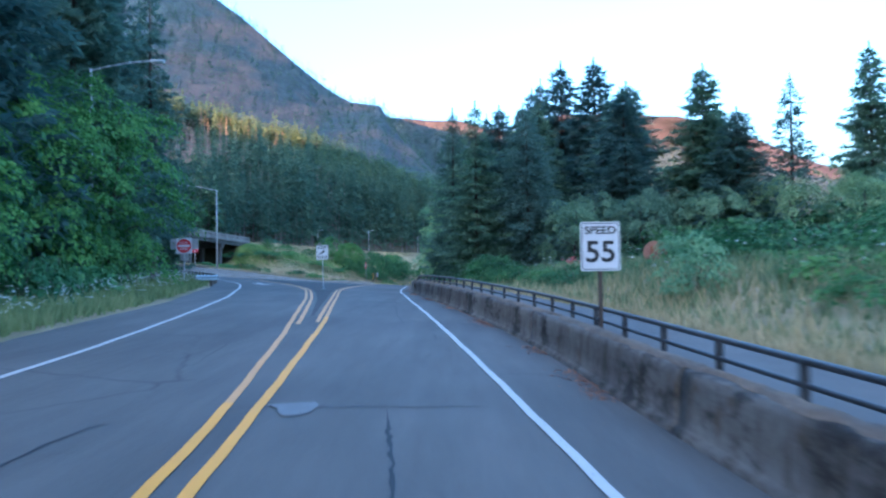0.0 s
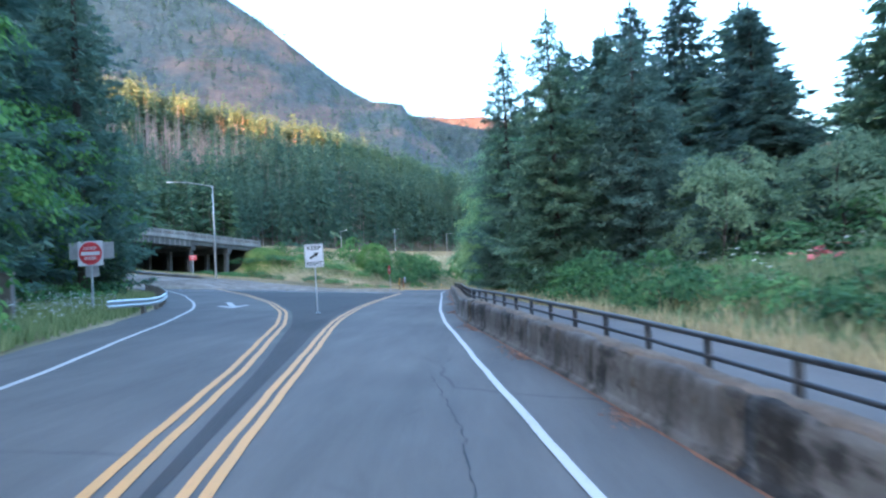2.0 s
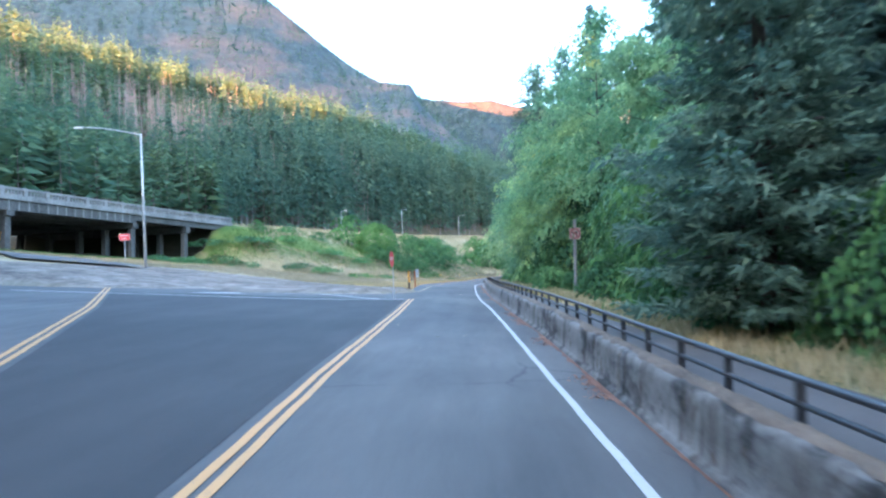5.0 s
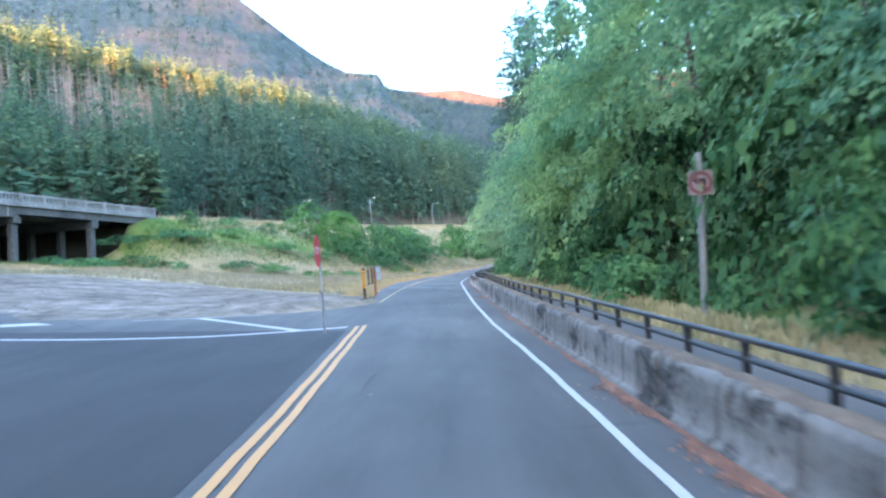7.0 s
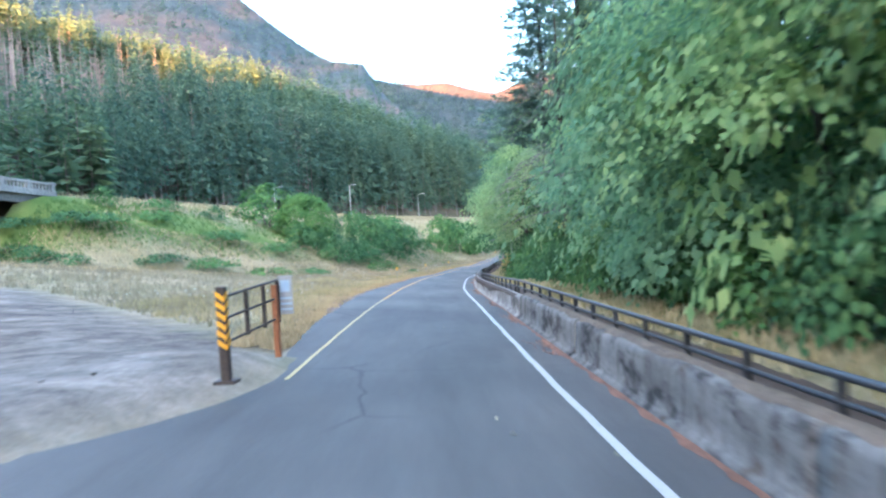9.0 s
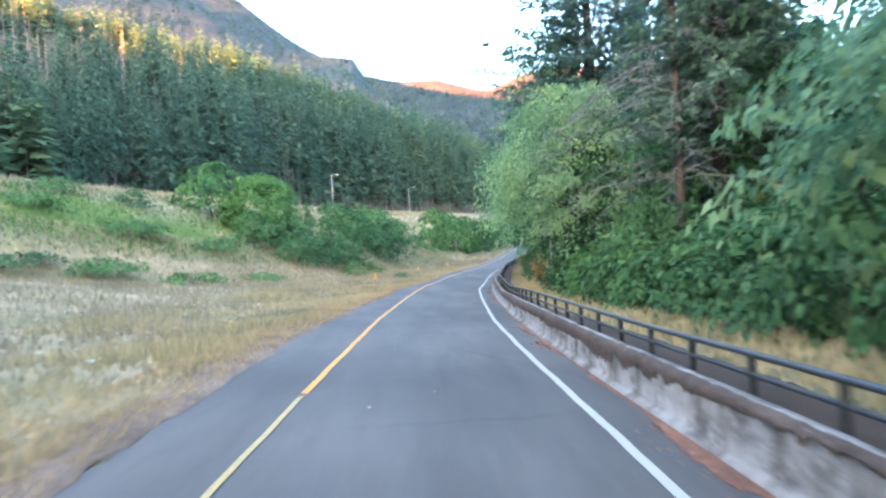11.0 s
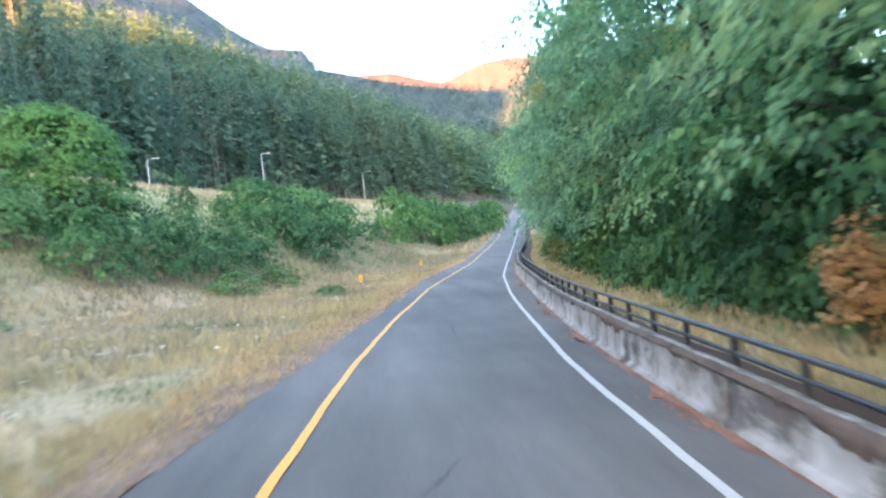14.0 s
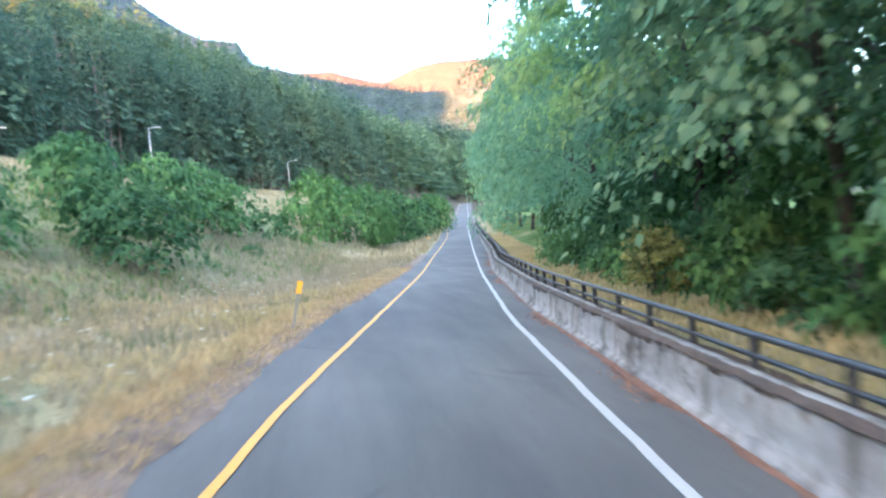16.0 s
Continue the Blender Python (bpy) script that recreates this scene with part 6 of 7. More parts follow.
# thicket on the left bank
for y in np.arange(4, 32, 2.1):
    x = float(pave_left(y)) - plan_r.uniform(3.4, 4.4)
    put(shrubs[plan_r.choice((0, 2, 2))], x, y, plan_r.uniform(0.7, 0.95), plan_r.uniform(0, 360), 0.2, plan_r.uniform(0.9, 1.3))
    put(shrubs[0], x - 2.4, y + 1, plan_r.uniform(1.0, 1.3), plan_r.uniform(0, 360), 0.3, plan_r.uniform(1.6, 2.3))
for y in np.arange(46, 78, 3.2):
    put(shrubs[plan_r.choice((0, 2))], float(pave_left(y)) - plan_r.uniform(4.0, 5.0), y, plan_r.uniform(0.7, 1.0), plan_r.uniform(0, 360), 0.3, plan_r.uniform(0.8, 1.3))
for y in np.arange(25, 36, 2.4):
    put(shrubs[2], float(wall_x(y)) + plan_r.uniform(6.5, 8.0), y, plan_r.uniform(0.7, 0.9), plan_r.uniform(0, 360), 0.2, plan_r.uniform(0.35, 0.55))
for x, y, s in ((8.6, 14.5, 0.7), (9.8, 18.2, 0.8), (11.5, 22, 0.9), (7.6, 11.8, 0.6), (12.5, 15.5, 0.9), (8.4, 25.5, 0.8)):
    put(shrubs[2], x, y, s, plan_r.uniform(0, 360), 0.2, s * 0.75)
for x, y in ((-38.5, 124), (-36.5, 128), (-39, 130), (-35, 132), (-37.5, 119.5), (-33.5, 127.5), (-40.5, 120.5), (-33, 134)):
    put(shrubs[2], x, y, 1.1, plan_r.uniform(0, 360), 0.2, 0.8)
for y in np.arange(32, 58, 2.2):
    put(shrubs[plan_r.choice((0, 2))], float(wall_x(y)) + plan_r.uniform(3.6, 4.3), y, plan_r.uniform(0.5, 0.7), plan_r.uniform(0, 360), 0.2, plan_r.uniform(0.35, 0.6) if y < 46 else plan_r.uniform(0.5, 0.9))
for y in np.arange(26, 37, 1.7):
    put(shrubs[2], float(wall_x(y)) + plan_r.uniform(4.8, 5.8), y, plan_r.uniform(0.55, 0.7), plan_r.uniform(0, 360), 0.15, plan_r.uniform(0.4, 0.55), "low green plant mat on the berm")
# shrubs on the berm right of the footpath
for x, y, k, s, sz in ((8.7, 21.0, 0, 0.75, 0.7), (9.5, 26, 0, 0.9, 0.85), (11.4, 21.5, 2, 0.9, 1.5), (13.2, 23.5, 2, 1.1, 1.8), (10.2, 23.6, 2, 0.7, 1.1), (12, 30, 0, 1.2, 0.9), (16, 33, 0, 1.4, 1.2), (21, 33, 0, 1.5, 1.5), (26, 34, 0, 1.5, 1.5), (31, 36, 0, 1.6, 1.5), (7.2, 36.5, 2, 0.8, 0.8), (9.5, 40.5, 0, 1.1, 1.0), (13, 41, 0, 1.4, 1.5), (17, 42, 0, 1.5, 1.7),
                       (22, 41, 0, 1.6, 1.7), (12.5, 19, 0, 0.9, 0.8), (15, 22, 2, 1.1, 1.4), (19, 25, 0, 1.2, 1.2), (6.6, 32, 2, 0.6, 0.6), (5.4, 35, 2, 0.6, 0.6), (4.2, 41, 2, 0.7, 0.8), (3.6, 46, 2, 0.9, 1.2), (3.2, 51, 2, 0.9, 1.3), (2.6, 55, 2, 0.8, 1.4), (36, 40, 0, 1.6, 1.6), (27, 48, 0, 2.0, 2.4), (33, 55, 0, 2.0, 2.4), (38, 48, 0, 2.0, 2.0)):
    put(shrubs[k], x, y, s, plan_r.uniform(0, 360), 0.15, sz * (0.62 if x > 9 else 0.8))
for y in (v for v in np.arange(56, 180, 2.1) if not (128 < v < 136 or 68 < v < 76)):
    put(shrub_far, float(wall_x(y)) + plan_r.uniform(3.0, 3.5), y, plan_r.uniform(0.42, 0.62), plan_r.uniform(0, 360), 0.2, plan_r.uniform(0.4, 0.8), "low leafy growth beside the footpath")
for y in np.arange(58, 190, 3.6):
    put(shrubs[plan_r.choice((0, 2))], float(wall_x(y)) + plan_r.uniform(3.6, 4.2), y, plan_r.uniform(0.5, 0.75), plan_r.uniform(0, 360), 0.2, plan_r.uniform(0.6, 1.1))
    low = 108 < y < 134
    put(light_growth if 80 < y < 106 else undergrowth, float(wall_x(y)) + plan_r.uniform(4.6, 5.6) + (0.8 if low else 1.3 if 67 < y < 77 else 1.2 if y > 144 else 0), y + 1, plan_r.uniform(1.1, 1.4), plan_r.uniform(0, 360), 0.3, plan_r.uniform(0.7, 1.0) if low else plan_r.uniform(1.1, 1.6) if y > 144 else plan_r.uniform(1.4, 2.2))
for y in np.arange(84, 300, 17.0):
    put(maple_low, float(wall_x(y)) + plan_r.uniform(14, 18), y, 1.0, plan_r.uniform(0, 360), 0.3)
put(light_growth, 6.1, 17.2, 0.5, 40, 0.0, 0.52, "round yellow-green bush on the grassy berm")
yellow_bush = thing("shrub", place(2.75, 161.3), "yellowing shrub beside the footpath", "shrub", SHRUBS)
part("foliage", crown("foliage", 64, (0.75, 0.8, 0.7), 0.0, 40, 34, 0.13, 0.36, 0.4), M_YELLOWING, yellow_bush)
bm = bmesh.new()
for k in range(5):
    rod(bm, (0, 0, -0.2), (0.5 * math.cos(k * 1.3), 0.5 * math.sin(k * 1.3), 1.3), 0.02, 0.008, 5)
part("woody_base", bm, M_BARK, yellow_bush)
# dead conifer with bare hanging branches
snag_t = thing("dead_tree", place(1.5, 116.6, 0, 0.2), "dead conifer with bare grey hanging branches", "tree")
bm = bmesh.new()
rod(bm, (0, 0, -0.3), (0.1, 0.1, 9.0), 0.2, 0.12, 9)
rod(bm, (0.1, 0.1, 9.0), (0.1, 0.0, 16.0), 0.12, 0.03, 7)
part("trunk", bm, M_BARK, snag_t, "", True)
rs = random.Random(8)
for k in range(60):
    z = 2.8 + 9.5 * rs.random()
    a = rs.uniform(2.6, 5.2) if k % 3 else rs.uniform(0, 6.28)
    L = rs.uniform(2.6, 5.6) * (1.1 - z / 20)
    bm = bmesh.new()
    p0 = Vector((0.05, 0.05, z))
    for q in range(5):
        p1_ = p0 + Vector((math.cos(a) * L / 5, math.sin(a) * L / 5, 0.14 - 0.16 * q + rs.uniform(-0.22, 0.22)))
        rod(bm, p0, p1_, 0.021 - 0.0035 * q, 0.0175 - 0.0035 * q + 0.002, 4)
        for w in (-1, 1):
            tw = p1_ + Vector((math.cos(a + w * 0.8) * L * 0.16, math.sin(a + w * 0.8) * L * 0.16, -0.15 - 0.2 * rs.random()))
            rod(bm, p1_, tw, 0.013, 0.005, 4)
        p0 = p1_
    part("branch", bm, M_BARE, snag_t)
dead = thing("dead_shrub", place(-0.1, 133.9), "withered orange-brown shrub beside the footpath", "shrub")
part("foliage", crown("foliage", 61, (0.45, 0.5, 0.9), -0.1, 46, 40, 0.11, 0.28, 0.4), M_DEADLEAF, dead)
bm = bmesh.new()
for k in range(5):
    rod(bm, (0, 0, -0.2), (0.5 * math.cos(k * 1.3), 0.5 * math.sin(k * 1.3), 1.5), 0.02, 0.008, 5)
part("woody_base", bm, M_BARK, dead)
for o in (fir_a, fir_b, fir_c, fir_d, fir_e, fir_f, *maples, hanging, young, maple_low, dark_maple, *shrubs, shrub_far, undergrowth, light_growth):
    for c_ in o.children_recursive:
        bpy.data.objects.remove(c_)
    bpy.data.objects.remove(o)


# ---- wooded hillside ----
def far_fir(seed, whorls, per, bare, fat=0.165, fine=1):
    """A small conifer one metre high, for the woods: ragged tiers of boughs, each of a few tufts."""
    r = np.random.default_rng(seed)
    out = []
    for w in range(whorls):
        f = (w + r.uniform(0, 0.7)) / whorls
        L0 = fat * (1 - f) ** 0.8 * r.uniform(0.6, 1.15) + 0.012
        n = max(int(per * (1 - 0.35 * f)), 4)
        for k in range(n):
            a = 2 * np.pi * (k + r.uniform(-0.45, 0.45)) / n + w * 1.9
            L = L0 * r.uniform(0.4, 1.25)
            z = bare + (0.99 - bare) * f + r.uniform(-0.025, 0.025)
            d, q = np.array([np.cos(a), np.sin(a), 0]), np.array([-np.sin(a), np.cos(a), 0])
            zz = np.array([0, 0, 1.0])
            fall = r.uniform(0.05, 0.45)
            for j in range(fine):
                u0, u1 = (j + 0.25) / fine, (j + 1.05) / fine
                o = r.uniform(-0.3, 0.3) * L * u1 * (fine > 1)
                wd = 0.007 + 0.2 * L / fine ** 0.7
                tip = d * L * u1 + q * (o + L * r.uniform(-0.2, 0.2)) + zz * (z - L * fall * u1)
                p = d * L * u0 + q * o * 0.6 + zz * (z - L * fall * u0 + 0.008)
                hang = r.uniform(-1.15, 1.15)
                across = (q * math.cos(hang) + zz * math.sin(hang)) * wd
                out.append([p - across, tip, p + across])
    return np.array(out)


def trunks_unit(seed, n_branch, r0=0.014, spray=0.07):
    """A bare trunk one metre high with short dead branches."""
    r = np.random.default_rng(seed)
    out = []
    for k in range(3):
        a0, a1 = 2 * np.pi * k / 3, 2 * np.pi * (k + 1) / 3
        p0, p1 = np.array([np.cos(a0), np.sin(a0), 0]) * r0, np.array([np.cos(a1), np.sin(a1), 0]) * r0
        out.append([p0, p1, np.array([0, 0, 0.96])])
    for k in range(n_branch):
        a, z, L = r.uniform(0, 6.28), r.uniform(0.3, 0.92), r.uniform(0.02, spray)
        d = np.array([np.cos(a), np.sin(a), 0])
        out.append([[0, 0, z], [0, 0, z + 0.008], list(d * L * (1.15 - z) * 1.5 + np.array([0, 0, z + r.uniform(-0.03, 0.02)]))])
    return np.array(out)


def along(line, t):
    n = len(line) - 1
    k = np.minimum((t * n).astype(int), n - 1)
    f = (t * n - k)[:, None]
    return line[k] * (1 - f) + line[k + 1] * f


def wood(name, px, py, pz, h, unit_list, mat, label, width):
    r = np.random.default_rng(99)
    pick = r.integers(0, len(unit_list), len(px))
    out = []
    for q, U in enumerate(unit_list):
        m = pick == q
        n = m.sum()
        if not n:
            continue
        a = r.uniform(0, 6.28, n)
        c, s = np.cos(a)[:, None, None], np.sin(a)[:, None, None]
        hh = h[m][:, None, None]
        wd = hh * r.uniform(0.8, 1.25, n)[:, None, None] * width
        x = (U[None, :, :, 0] * c - U[None, :, :, 1] * s) * wd + px[m][:, None, None]
        y = (U[None, :, :, 0] * s + U[None, :, :, 1] * c) * wd + py[m][:, None, None]
        z = U[None, :, :, 2] * hh + pz[m][:, None, None]
        out.append(np.stack([x, y, z], -1).reshape(-1, 3, 3))
    o = part(name, tri_mesh(name, np.concatenate(out)), mat, None, label)
    return tagged(o, "", "forest", "", "stuff")


r = np.random.default_rng(3)
N = 5100
t = 0.18 + 0.78 * r.random(N) ** 1.15
sv = r.uniform(-0.01, 1.02, N)
t = np.concatenate([t, r.uniform(0.26, 0.7, 800)])
sv = np.concatenate([sv, r.uniform(0.84, 1.03, 800)])
N = len(t)
P = along(FOOT, t) * (1 - sv)[:, None] + along(CREST, t) * sv[:, None]
px, py = P[:, 0] + r.normal(0, 3, N), P[:, 1] + r.normal(0, 3, N)
keep = to_line(px, py, FOOT)[2]
px, py, sv = px[keep], py[keep], sv[keep]
pz = height(px, py) - 0.3
patch = np.array([noise.noise(Vector((a * 0.012, b * 0.012, 2))) for a, b in zip(px, py)])
brown = ((px < -78) & (px > -185) & (sv > 0.3) & (sv < 0.84)) * np.clip(0.9 + 1.5 * patch, 0.1, 1)
snag = (r.random(len(px)) < np.clip(0.05 + 0.9 * patch + brown, 0.02, 0.92)) & (sv > 0.12) & (sv < 0.84)
hgt = r.uniform(np.where(sv < 0.42, 15, 11), np.where(sv > 0.9, 20, np.where(sv < 0.42, 31, 25)), len(px)) * (1 + 0.25 * patch) * np.where(snag, 0.8, 1.0) * np.where((sv > 0.08) & (sv < 0.4) & (py > 190), 1.04, 1.0) * np.where((sv > 0.1) & (sv < 0.5) & (px < -78) & (px > -190) & ~snag, 0.62, 1.0) * np.where(sv < 0.08, 0.85, 1.0)
live = ~snag
close = live & (sv < 0.42) & (py > 215) & (py < 430)
rest = live & ~close
FORMS = ((1, 0.12, 0.17), (2, 0.22, 0.15), (3, 0.34, 0.15), (4, 0.16, 0.2), (5, 0.08, 0.18), (6, 0.26, 0.2))
wood("forest", px[rest], py[rest], pz[rest], hgt[rest], [far_fir(k, 16, 8, b_, w_) for k, b_, w_ in FORMS], M_FOREST, "dense dark green conifer forest on the hillside", 1.2)
wood("forest_front", px[close], py[close], pz[close], hgt[close] * 1.06, [far_fir(k + 30, 23, 8, b_, w_, 3) for k, b_, w_ in FORMS], M_FOREST, "tall dark conifers along the forest edge", 0.9)
wood("forest_trunks", px[live], py[live], pz[live], hgt[live] * 0.78, [trunks_unit(1, 3), trunks_unit(2, 6), trunks_unit(3, 9)], M_TRUNK_FAR, "grey-brown conifer trunks among the forest", 1.0)
wood("forest_snags", px[snag], py[snag], pz[snag], hgt[snag], [trunks_unit(21, 46, 0.017, 0.13), trunks_unit(22, 34, 0.015, 0.11), trunks_unit(23, 22, 0.014, 0.09)], M_SNAG_FAR, "bare brown dead conifers standing in the forest", 1.0)
qx, qy = r.uniform(60, 460, 1100), r.uniform(470, 900, 1100)
away = (qx - (63 + 0.22 * (qy - 480)) > 16) | (qy > 640)
qx, qy = qx[away], qy[away]
bx_, by_ = r.uniform(20, 190, 420), r.uniform(606, 690, 420)
qx, qy = np.concatenate([qx, bx_]), np.concatenate([qy, by_])
qh = r.uniform(18, 34, len(qx))
wood("valley_forest", qx, qy, height(qx, qy) - 0.3, qh, [far_fir(k, 12, 7, b_) for k, b_ in ((11, 0.12), (12, 0.25), (13, 0.3))], M_FOREST, "conifer forest closing the end of the valley", 1.35)
wood("valley_trunks", qx, qy, height(qx, qy) - 0.3, qh * 0.7, [trunks_unit(6, 4), trunks_unit(7, 8)], M_TRUNK_FAR, "grey conifer trunks at the valley end", 1.0)
# sparse woods on the burnt mountain
k = r.integers(0, mx.size, 5200)
vx, vy, vz = mx.ravel()[k], my.ravel()[k], mz.ravel()[k]
okay = (vx < 100) & (vz > 20)
vx, vy, vz = vx[okay] + r.normal(0, 4, okay.sum()), vy[okay], vz[okay] - 1.5
wood("mountain_forest", vx, vy, vz, r.uniform(10, 24, len(vx)), [far_fir(7, 5, 5, 0.1), far_fir(8, 5, 5, 0.2)], M_FOREST, "scattered conifers on the burnt mountain", 1.5)
k = r.integers(0, sx.size, 7000)
vx, vy, vz = sx.ravel()[k], sy.ravel()[k], sz_.ravel()[k]
okay = (vx < 800) & (vz > 40)
vx, vy, vz = vx[okay] + r.normal(0, 5, okay.sum()), vy[okay] + r.normal(0, 5, okay.sum()), vz[okay] - 2
wood("spur_forest", vx, vy, vz, r.uniform(16, 38, len(vx)), [far_fir(17, 5, 5, 0.05), far_fir(18, 5, 5, 0.1)], M_SPUR_TREES_HAZED, "conifers covering the far ridge, tinted blue for haze", 1.7)
k = r.integers(0, mx.shape[1], 260)
vx, vy, vz = mx[0, k] + r.normal(0, 2, 260), my[0, k], mz[0, k] - 1
wood("ridge_snags", vx, vy, vz, r.uniform(7, 20, 260), [trunks_unit(4, 12), trunks_unit(5, 16)], M_TRUNK_FAR, "burnt snags along the mountain skyline", 1.6)


# ---- grass, flowers and litter ----
def blades(name, x, y, h, mat, label, w=0.035, lean=0.35, per=3):
    r = np.random.default_rng(len(x))
    x, y = np.repeat(x, per) + r.normal(0, 0.07, len(x) * per), np.repeat(y, per) + r.normal(0, 0.07, len(y) * per)
    h = np.repeat(h, per) * r.uniform(0.55, 1.2, len(x))
    z = height(x, y)
    a = r.uniform(0, 6.28, len(x))
    dx, dy = np.cos(a) * w, np.sin(a) * w
    lx, ly = r.normal(0, lean, len(x)) * h, r.normal(0, lean, len(x)) * h
    P = np.stack([np.stack([x - dx, y - dy, z - 0.05], -1), np.stack([x + lx, y + ly, z + h], -1), np.stack([x + dx, y + dy, z - 0.05], -1)], 1)
    return tagged(part(name, tri_mesh(name, P), mat, None, label), "", "grass", "", "stuff")


def field(n, y0, y1, left, right, seed):
    r = np.random.default_rng(seed)
    y = r.uniform(y0, y1, n)
    f = r.random(n)
    x = left(y) + (right(y) - left(y)) * f
    return x, y


r = np.random.default_rng(17)
x, y = field(26000, 88, 200, lambda y: np.maximum(toe_x(y) - 8, ramp_left(y) - 26), lambda y: ramp_left(y) - 0.35, 1)
ok = (gravel_zone(x, y) < 0.3) & ((x > highway_x(y) + 1.5) | (y > 136))
x, y = x[ok], y[ok]
blades("ramp_grass", x, y, 0.16 + 0.16 * smooth((ramp_left(y) - x) / 5), M_GRASS, "dry straw-coloured grass beside the ramp", 0.022)
x, y = field(16000, 88, 172, lambda y: ramp_left(y) - 7.5, lambda y: ramp_left(y) - 0.4, 21)
ok = (gravel_zone(x, y) < 0.3) & ((x > highway_x(y) + 1.5) | (y > 136))
x, y = x[ok], y[ok]
xe, ye = field(15000, 90, 185, lambda y: ramp_left(y) - 1.3, lambda y: ramp_left(y) - 0.06, 31)
blades("edge_straw", xe, ye, np.full(len(xe), 0.11), M_STRAW, "pale straw and dirt at the ramp edge", 0.026)
tuft = np.array([noise.noise(Vector((a * 0.3, b * 0.3, 8))) for a, b in zip(x, y)])
blades("verge_grass", x[tuft > -0.1], y[tuft > -0.1], 0.2 + 0.25 * np.clip(tuft[tuft > -0.1], 0, 1), M_GRASS, "tufted dry grass along the ramp verge", 0.016)
g_ = (tuft < -0.42) & (r.random(len(tuft)) < 0.5)
blades("verge_weeds", x[g_], y[g_], np.full(g_.sum(), 0.2), M_GRASS_GREEN, "green weeds along the ramp verge", 0.016)
x, y = field(9000, 92, 200, lambda y: np.minimum(highway_x(y) + 1.5, toe_x(y) - 2), lambda y: toe_x(y) - 3.5 * smooth((165 - y) / 15), 2)
blades("slope_grass", x, y, np.full(len(x), 0.3), M_GRASS_GREEN, "green and dry grass on the embankment", 0.04)
x, y = field(4000, 138, 320, lambda y: highway_x(y) - 2, lambda y: highway_x(y) + 5, 3)
blades("embankment_top_grass", x, y, np.full(len(x), 0.5), M_GRASS, "pale dry grass along the embankment top", 0.06)
x, y = field(9000, 100, 172, lambda y: toe_x(y) - 8, lambda y: toe_x(y) + 3, 35)
ok = (gravel_zone(x, y) < 0.3) & ((x > highway_x(y) + 1.5) | (y > 136))
blades("bank_straw", x[ok], y[ok], np.full(ok.sum(), 0.26), M_STRAW, "warm tan straw on the lower bank", 0.03)
x, y = field(7000, 190, 340, lambda y: highway_x(y) + 1.0, lambda y: toe_x(y) + 5, 33)
blades("far_slope_grass", x, y, np.full(len(x), 0.5), M_GRASS, "straw and green grass on the far embankment", 0.06)
x, y = field(14000, -5, 60, lambda y: wall_x(y) + 2.6, lambda y: wall_x(y) + 13, 4)
dry = r.random(len(x)) < np.where(y > 24, 0.12, 0.5) - 0.5 * smooth((x - wall_x(y) - 4) / 5)
blades("berm_straw", x[dry], y[dry], np.full(dry.sum(), 0.35), M_GRASS, "straw-coloured grass on the berm", 0.022)
x, y = x[~dry], y[~dry]
blades("berm_grass", x, y, 0.2 + 0.3 * smooth((x - wall_x(y) - 3.2) / 2), M_BERM, "tall green and straw grass on the berm", 0.03)
x, y = field(14000, -5, 230, lambda y: path_right(y) + 0.02, lambda y: wall_x(y) + 2.9, 5)
blades("path_side_grass", x, y, np.full(len(x), 0.15), M_GRASS, "dry grass strip beside the footpath", 0.025)
x, y = field(9000, 2, 60, lambda y: pave_left(y) - 4.5, lambda y: pave_left(y) - 0.5, 6)
blades("left_verge_grass", x, y, np.full(len(x), 0.35), M_BERM, "green verge grass with dry stalks", 0.025)


def flower_heads(name, x, y, h, mat, label, size):
    z = height(x, y) + h
    r = np.random.default_rng(len(x) + 1)
    C = np.repeat(np.stack([x, y, z], -1), 4, 0) + r.normal(0, size * 0.5, (len(x) * 4, 3)) * np.array([1, 1, 0.4])
    V, F = leaf_quads(r, C, np.tile([0, 0, 1.0], (len(C), 1)), size)
    return tagged(part(name, np_mesh(name, V, F), mat, None, label), "", "flowers", "", "stuff")


x, y = field(900, 10, 44, lambda y: pave_left(y) - 3.8, lambda y: pave_left(y) - 0.9, 7)
flower_heads("left_flowers", x, y, r.uniform(0.25, 0.7, len(x)), M_FLOWER, "white wild flowers on the left verge", 0.06)
x, y = field(130, 8, 50, lambda y: wall_x(y) + 4.5, lambda y: wall_x(y) + 11, 8)
flower_heads("berm_flowers", x, y, r.uniform(0.4, 0.9, len(x)), M_FLOWER, "white wild flowers on the berm", 0.08)
x, y = field(320, 100, 180, lambda y: ramp_left(y) - 9, lambda y: ramp_left(y) - 1.0, 9)
flower_heads("ramp_flowers", x, y, r.uniform(0.2, 0.45, len(x)), M_FLOWER, "small pale flowers beside the ramp", 0.05)
x, y = r.normal(5.7, 0.2, 16), r.normal(31, 0.25, 16)
flower_heads("pink_flowers", x, y, r.uniform(0.4, 0.7, 16), M_PINKFLOWER, "pink flower cluster on the berm", 0.12)
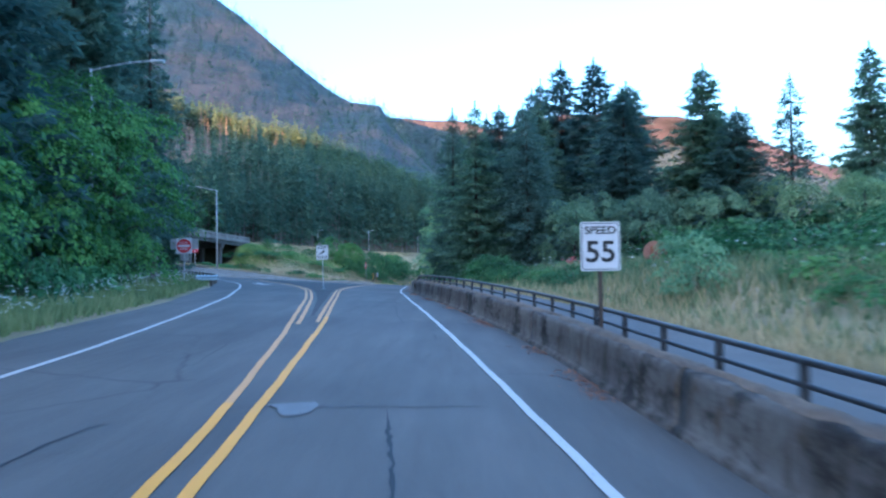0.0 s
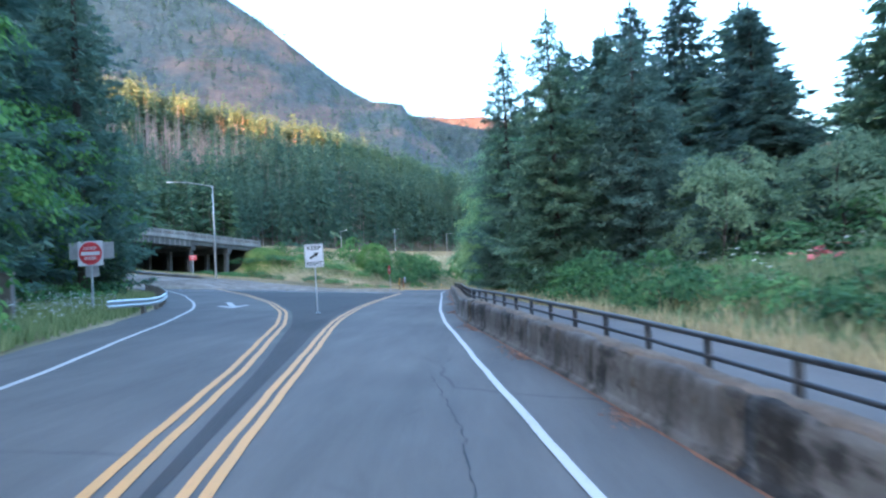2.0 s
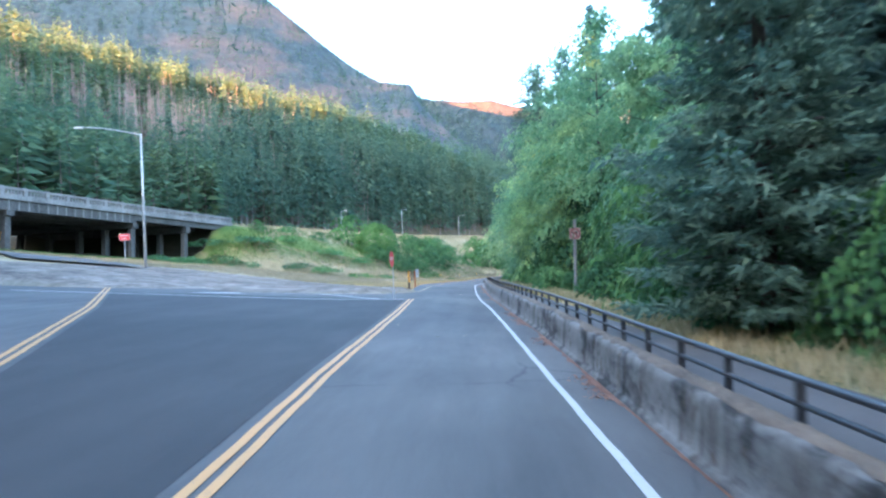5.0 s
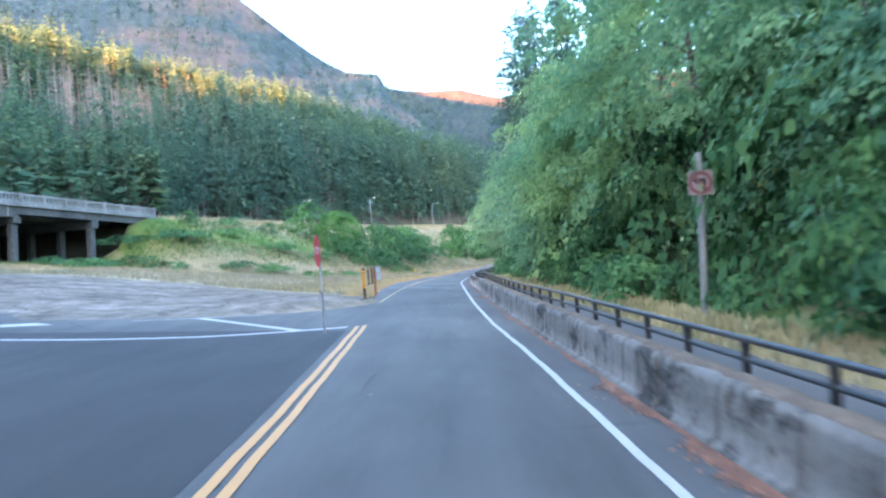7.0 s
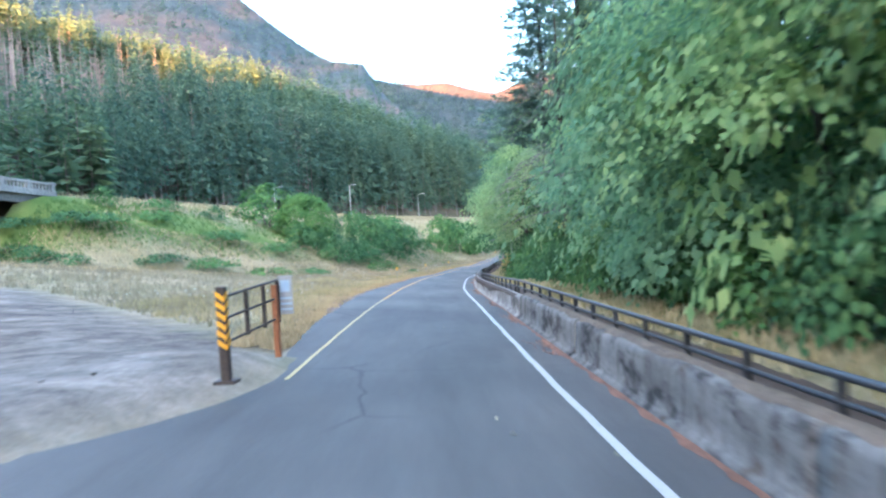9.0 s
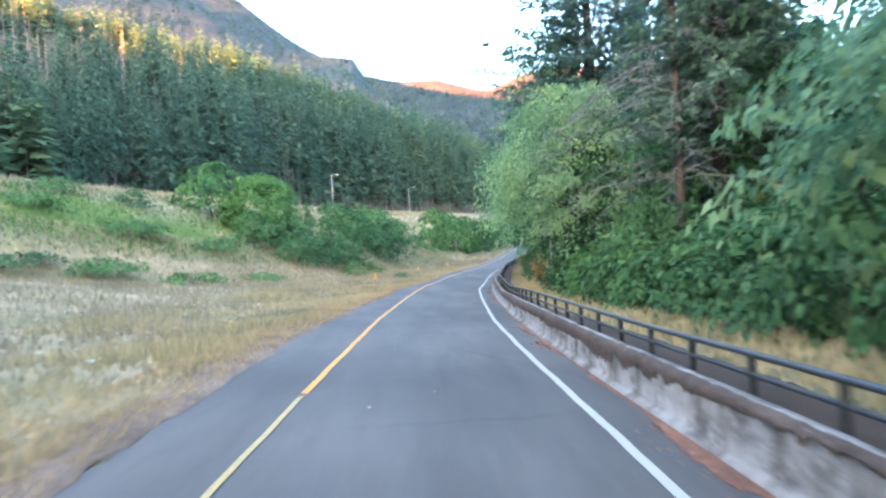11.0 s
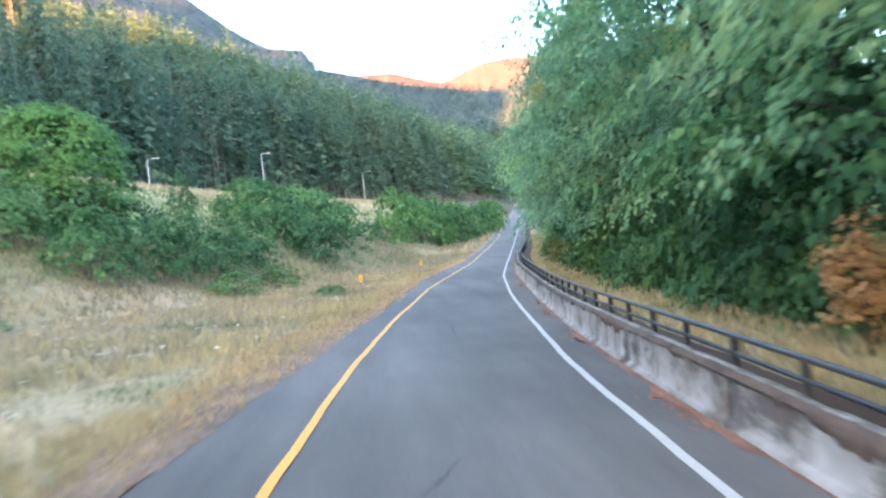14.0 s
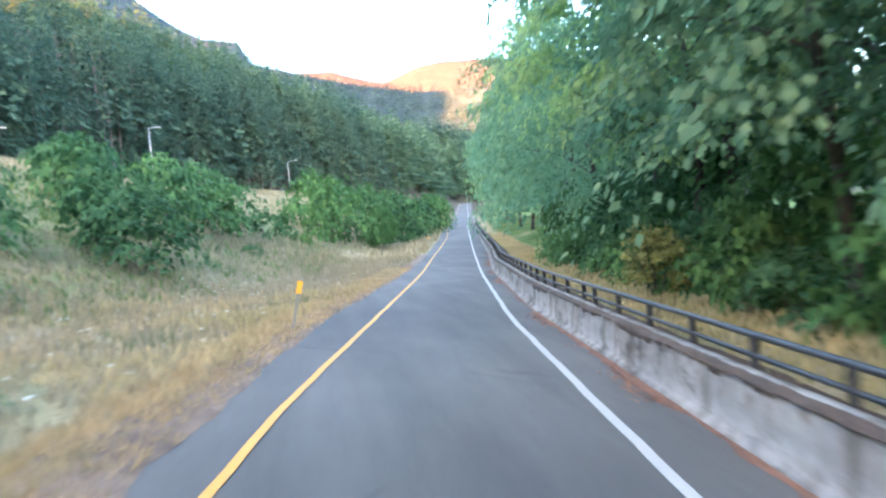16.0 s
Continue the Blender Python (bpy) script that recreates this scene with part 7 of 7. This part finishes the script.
# fallen needles along the wall foot
y = r.uniform(0, 200, 14000)
cl = np.array([noise.noise(Vector((0.35 * q, 1, 1))) for q in y])
y = y[cl > 0.08]
x = wall_x(y) - 0.08 - np.abs(r.normal(0, 0.17, len(y)))
z = road_height(x, y) + 0.012
V, F = leaf_quads(r, np.stack([x, y, z], -1), np.tile([0, 0, 3.0], (len(x), 1)), 0.07)
V[:, 2] = np.maximum(V[:, 2], road_height(V[:, 0], V[:, 1]) + 0.004)
tagged(part("fallen_needles", np_mesh("fallen_needles", V, F), M_NEEDLES, None, "rust-brown fallen needles along the wall foot"), "", "leaf litter", "", "stuff")
ys = np.arange(18, 190, 0.12)
wide = np.array([np.interp(q, [40, 62], [-0.03, 0.07]) + 0.22 * noise.noise(Vector((0.35 * q, 1, 1))) + 0.1 * noise.noise(Vector((1.7 * q, 4, 1))) + 0.05 * noise.noise(Vector((6 * q, 2, 1))) for q in ys])
wide = np.clip(wide, 0.004, 0.4)
xs = [wall_x(ys) - 0.07, wall_x(ys) - 0.09 - wide * 0.5, wall_x(ys) - 0.1 - wide]
V = np.stack([np.stack([q, ys, road_height(q, ys) + lift], -1) for q, lift in zip(xs, (0.03, 0.016, 0.006))], 1).reshape(-1, 3)
i = np.arange(len(V)).reshape(len(ys), 3)
tagged(part("litter_bed", np_mesh("litter_bed", V, np.stack([i[:-1, :-1], i[1:, :-1], i[1:, 1:], i[:-1, 1:]], -1).reshape(-1, 4)), M_LITTER, None, "bed of rust-brown litter along the wall foot"), "", "leaf litter", "", "stuff")
# dirt and straw crumbled over the ramp's edge
ys = np.arange(97, 200, 0.15)
over = np.array([0.07 + 0.2 * noise.noise(Vector((0.3 * q, 6, 2))) + 0.12 * noise.noise(Vector((1.3 * q, 3, 2))) + 0.05 * noise.noise(Vector((5 * q, 2, 2))) for q in ys])
inner = np.array([0.75 + 0.4 * noise.noise(Vector((0.4 * q, 8, 5))) + 0.15 * noise.noise(Vector((2.1 * q, 8, 5))) for q in ys]) * np.clip((ys - 96.6) / 6, 0.05, 1)
xs = [ramp_left(ys) - inner, ramp_left(ys) - inner * 0.5, ramp_left(ys) - 0.05, ramp_left(ys) + np.maximum(over, -0.03)]
V = np.stack([np.stack([q, ys, np.maximum(height(q, ys), road_height(q, ys)) + lift], -1) for q, lift in zip(xs, (0.02, 0.045, 0.035, 0.006))], 1).reshape(-1, 3)
i = np.arange(len(V)).reshape(len(ys), 4)
tagged(part("verge_dirt", np_mesh("verge_dirt", V, np.stack([i[:-1, :-1], i[:-1, 1:], i[1:, 1:], i[1:, :-1]], -1).reshape(-1, 4)), M_VERGE, None, "brown dirt and pale straw crumbled along the asphalt edge"), "", "verge", "", "structure")
# reddish bark litter beside the marker post
n = 1100
y = r.normal(128.2, 1.6, n)
x = ramp_left(y) - 0.35 + r.normal(0, 0.22, n)
V, F = leaf_quads(r, np.stack([x, y, height(x, y) + 0.03], -1), np.tile([0, 0, 2.0], (n, 1)), 0.075)
tagged(part("bark_litter", np_mesh("bark_litter", V, F), M_NEEDLES, None, "reddish bark litter on the road verge"), "", "leaf litter", "", "stuff")
# clods and stones on the gravel yard
n = 300
y = r.uniform(82, 108, n)
x = ramp_left(y) - r.uniform(0.5, 24, n)
ok = gravel_zone(x, y) > 0.4
x, y = x[ok], y[ok]
s = r.uniform(0.015, 0.05, len(x))
C = np.stack([x, y, height(x, y) + s * 0.2], -1)
U = np.array([(1, 0, 0), (0, 1, 0), (-1, 0, 0), (0, -1, 0), (0, 0, 0.7), (0, 0, -0.7)], float)
T = np.array([(0, 1, 4), (1, 2, 4), (2, 3, 4), (3, 0, 4), (1, 0, 5), (2, 1, 5), (3, 2, 5), (0, 3, 5)])
V = C[:, None, :] + U[None] * (s[:, None] * r.uniform(0.6, 1.4, (len(x), 6)))[:, :, None]
F = (T[None] + 6 * np.arange(len(x))[:, None, None]).reshape(-1, 3)
tagged(part("gravel_stones", np_mesh("gravel_stones", V.reshape(-1, 3), F), M_CONC, None, "loose stones and clods on the gravel yard"), "", "stones", "", "stuff")

# a few fallen leaves on the road
y = r.uniform(55, 110, 16)
x = road_x(y) + r.uniform(-1.6, 2.2, 16)
V, F = leaf_quads(r, np.stack([x, y, road_height(x, y) + 0.02], -1), np.tile([0, 0, 4.0], (16, 1)), 0.09)
V[:, 2] = np.maximum(V[:, 2], road_height(V[:, 0], V[:, 1]) + 0.004)
tagged(part("fallen_leaves", np_mesh("fallen_leaves", V, F), M_GRASS, None, "pale fallen leaves on the asphalt"), "", "leaf litter", "", "stuff")
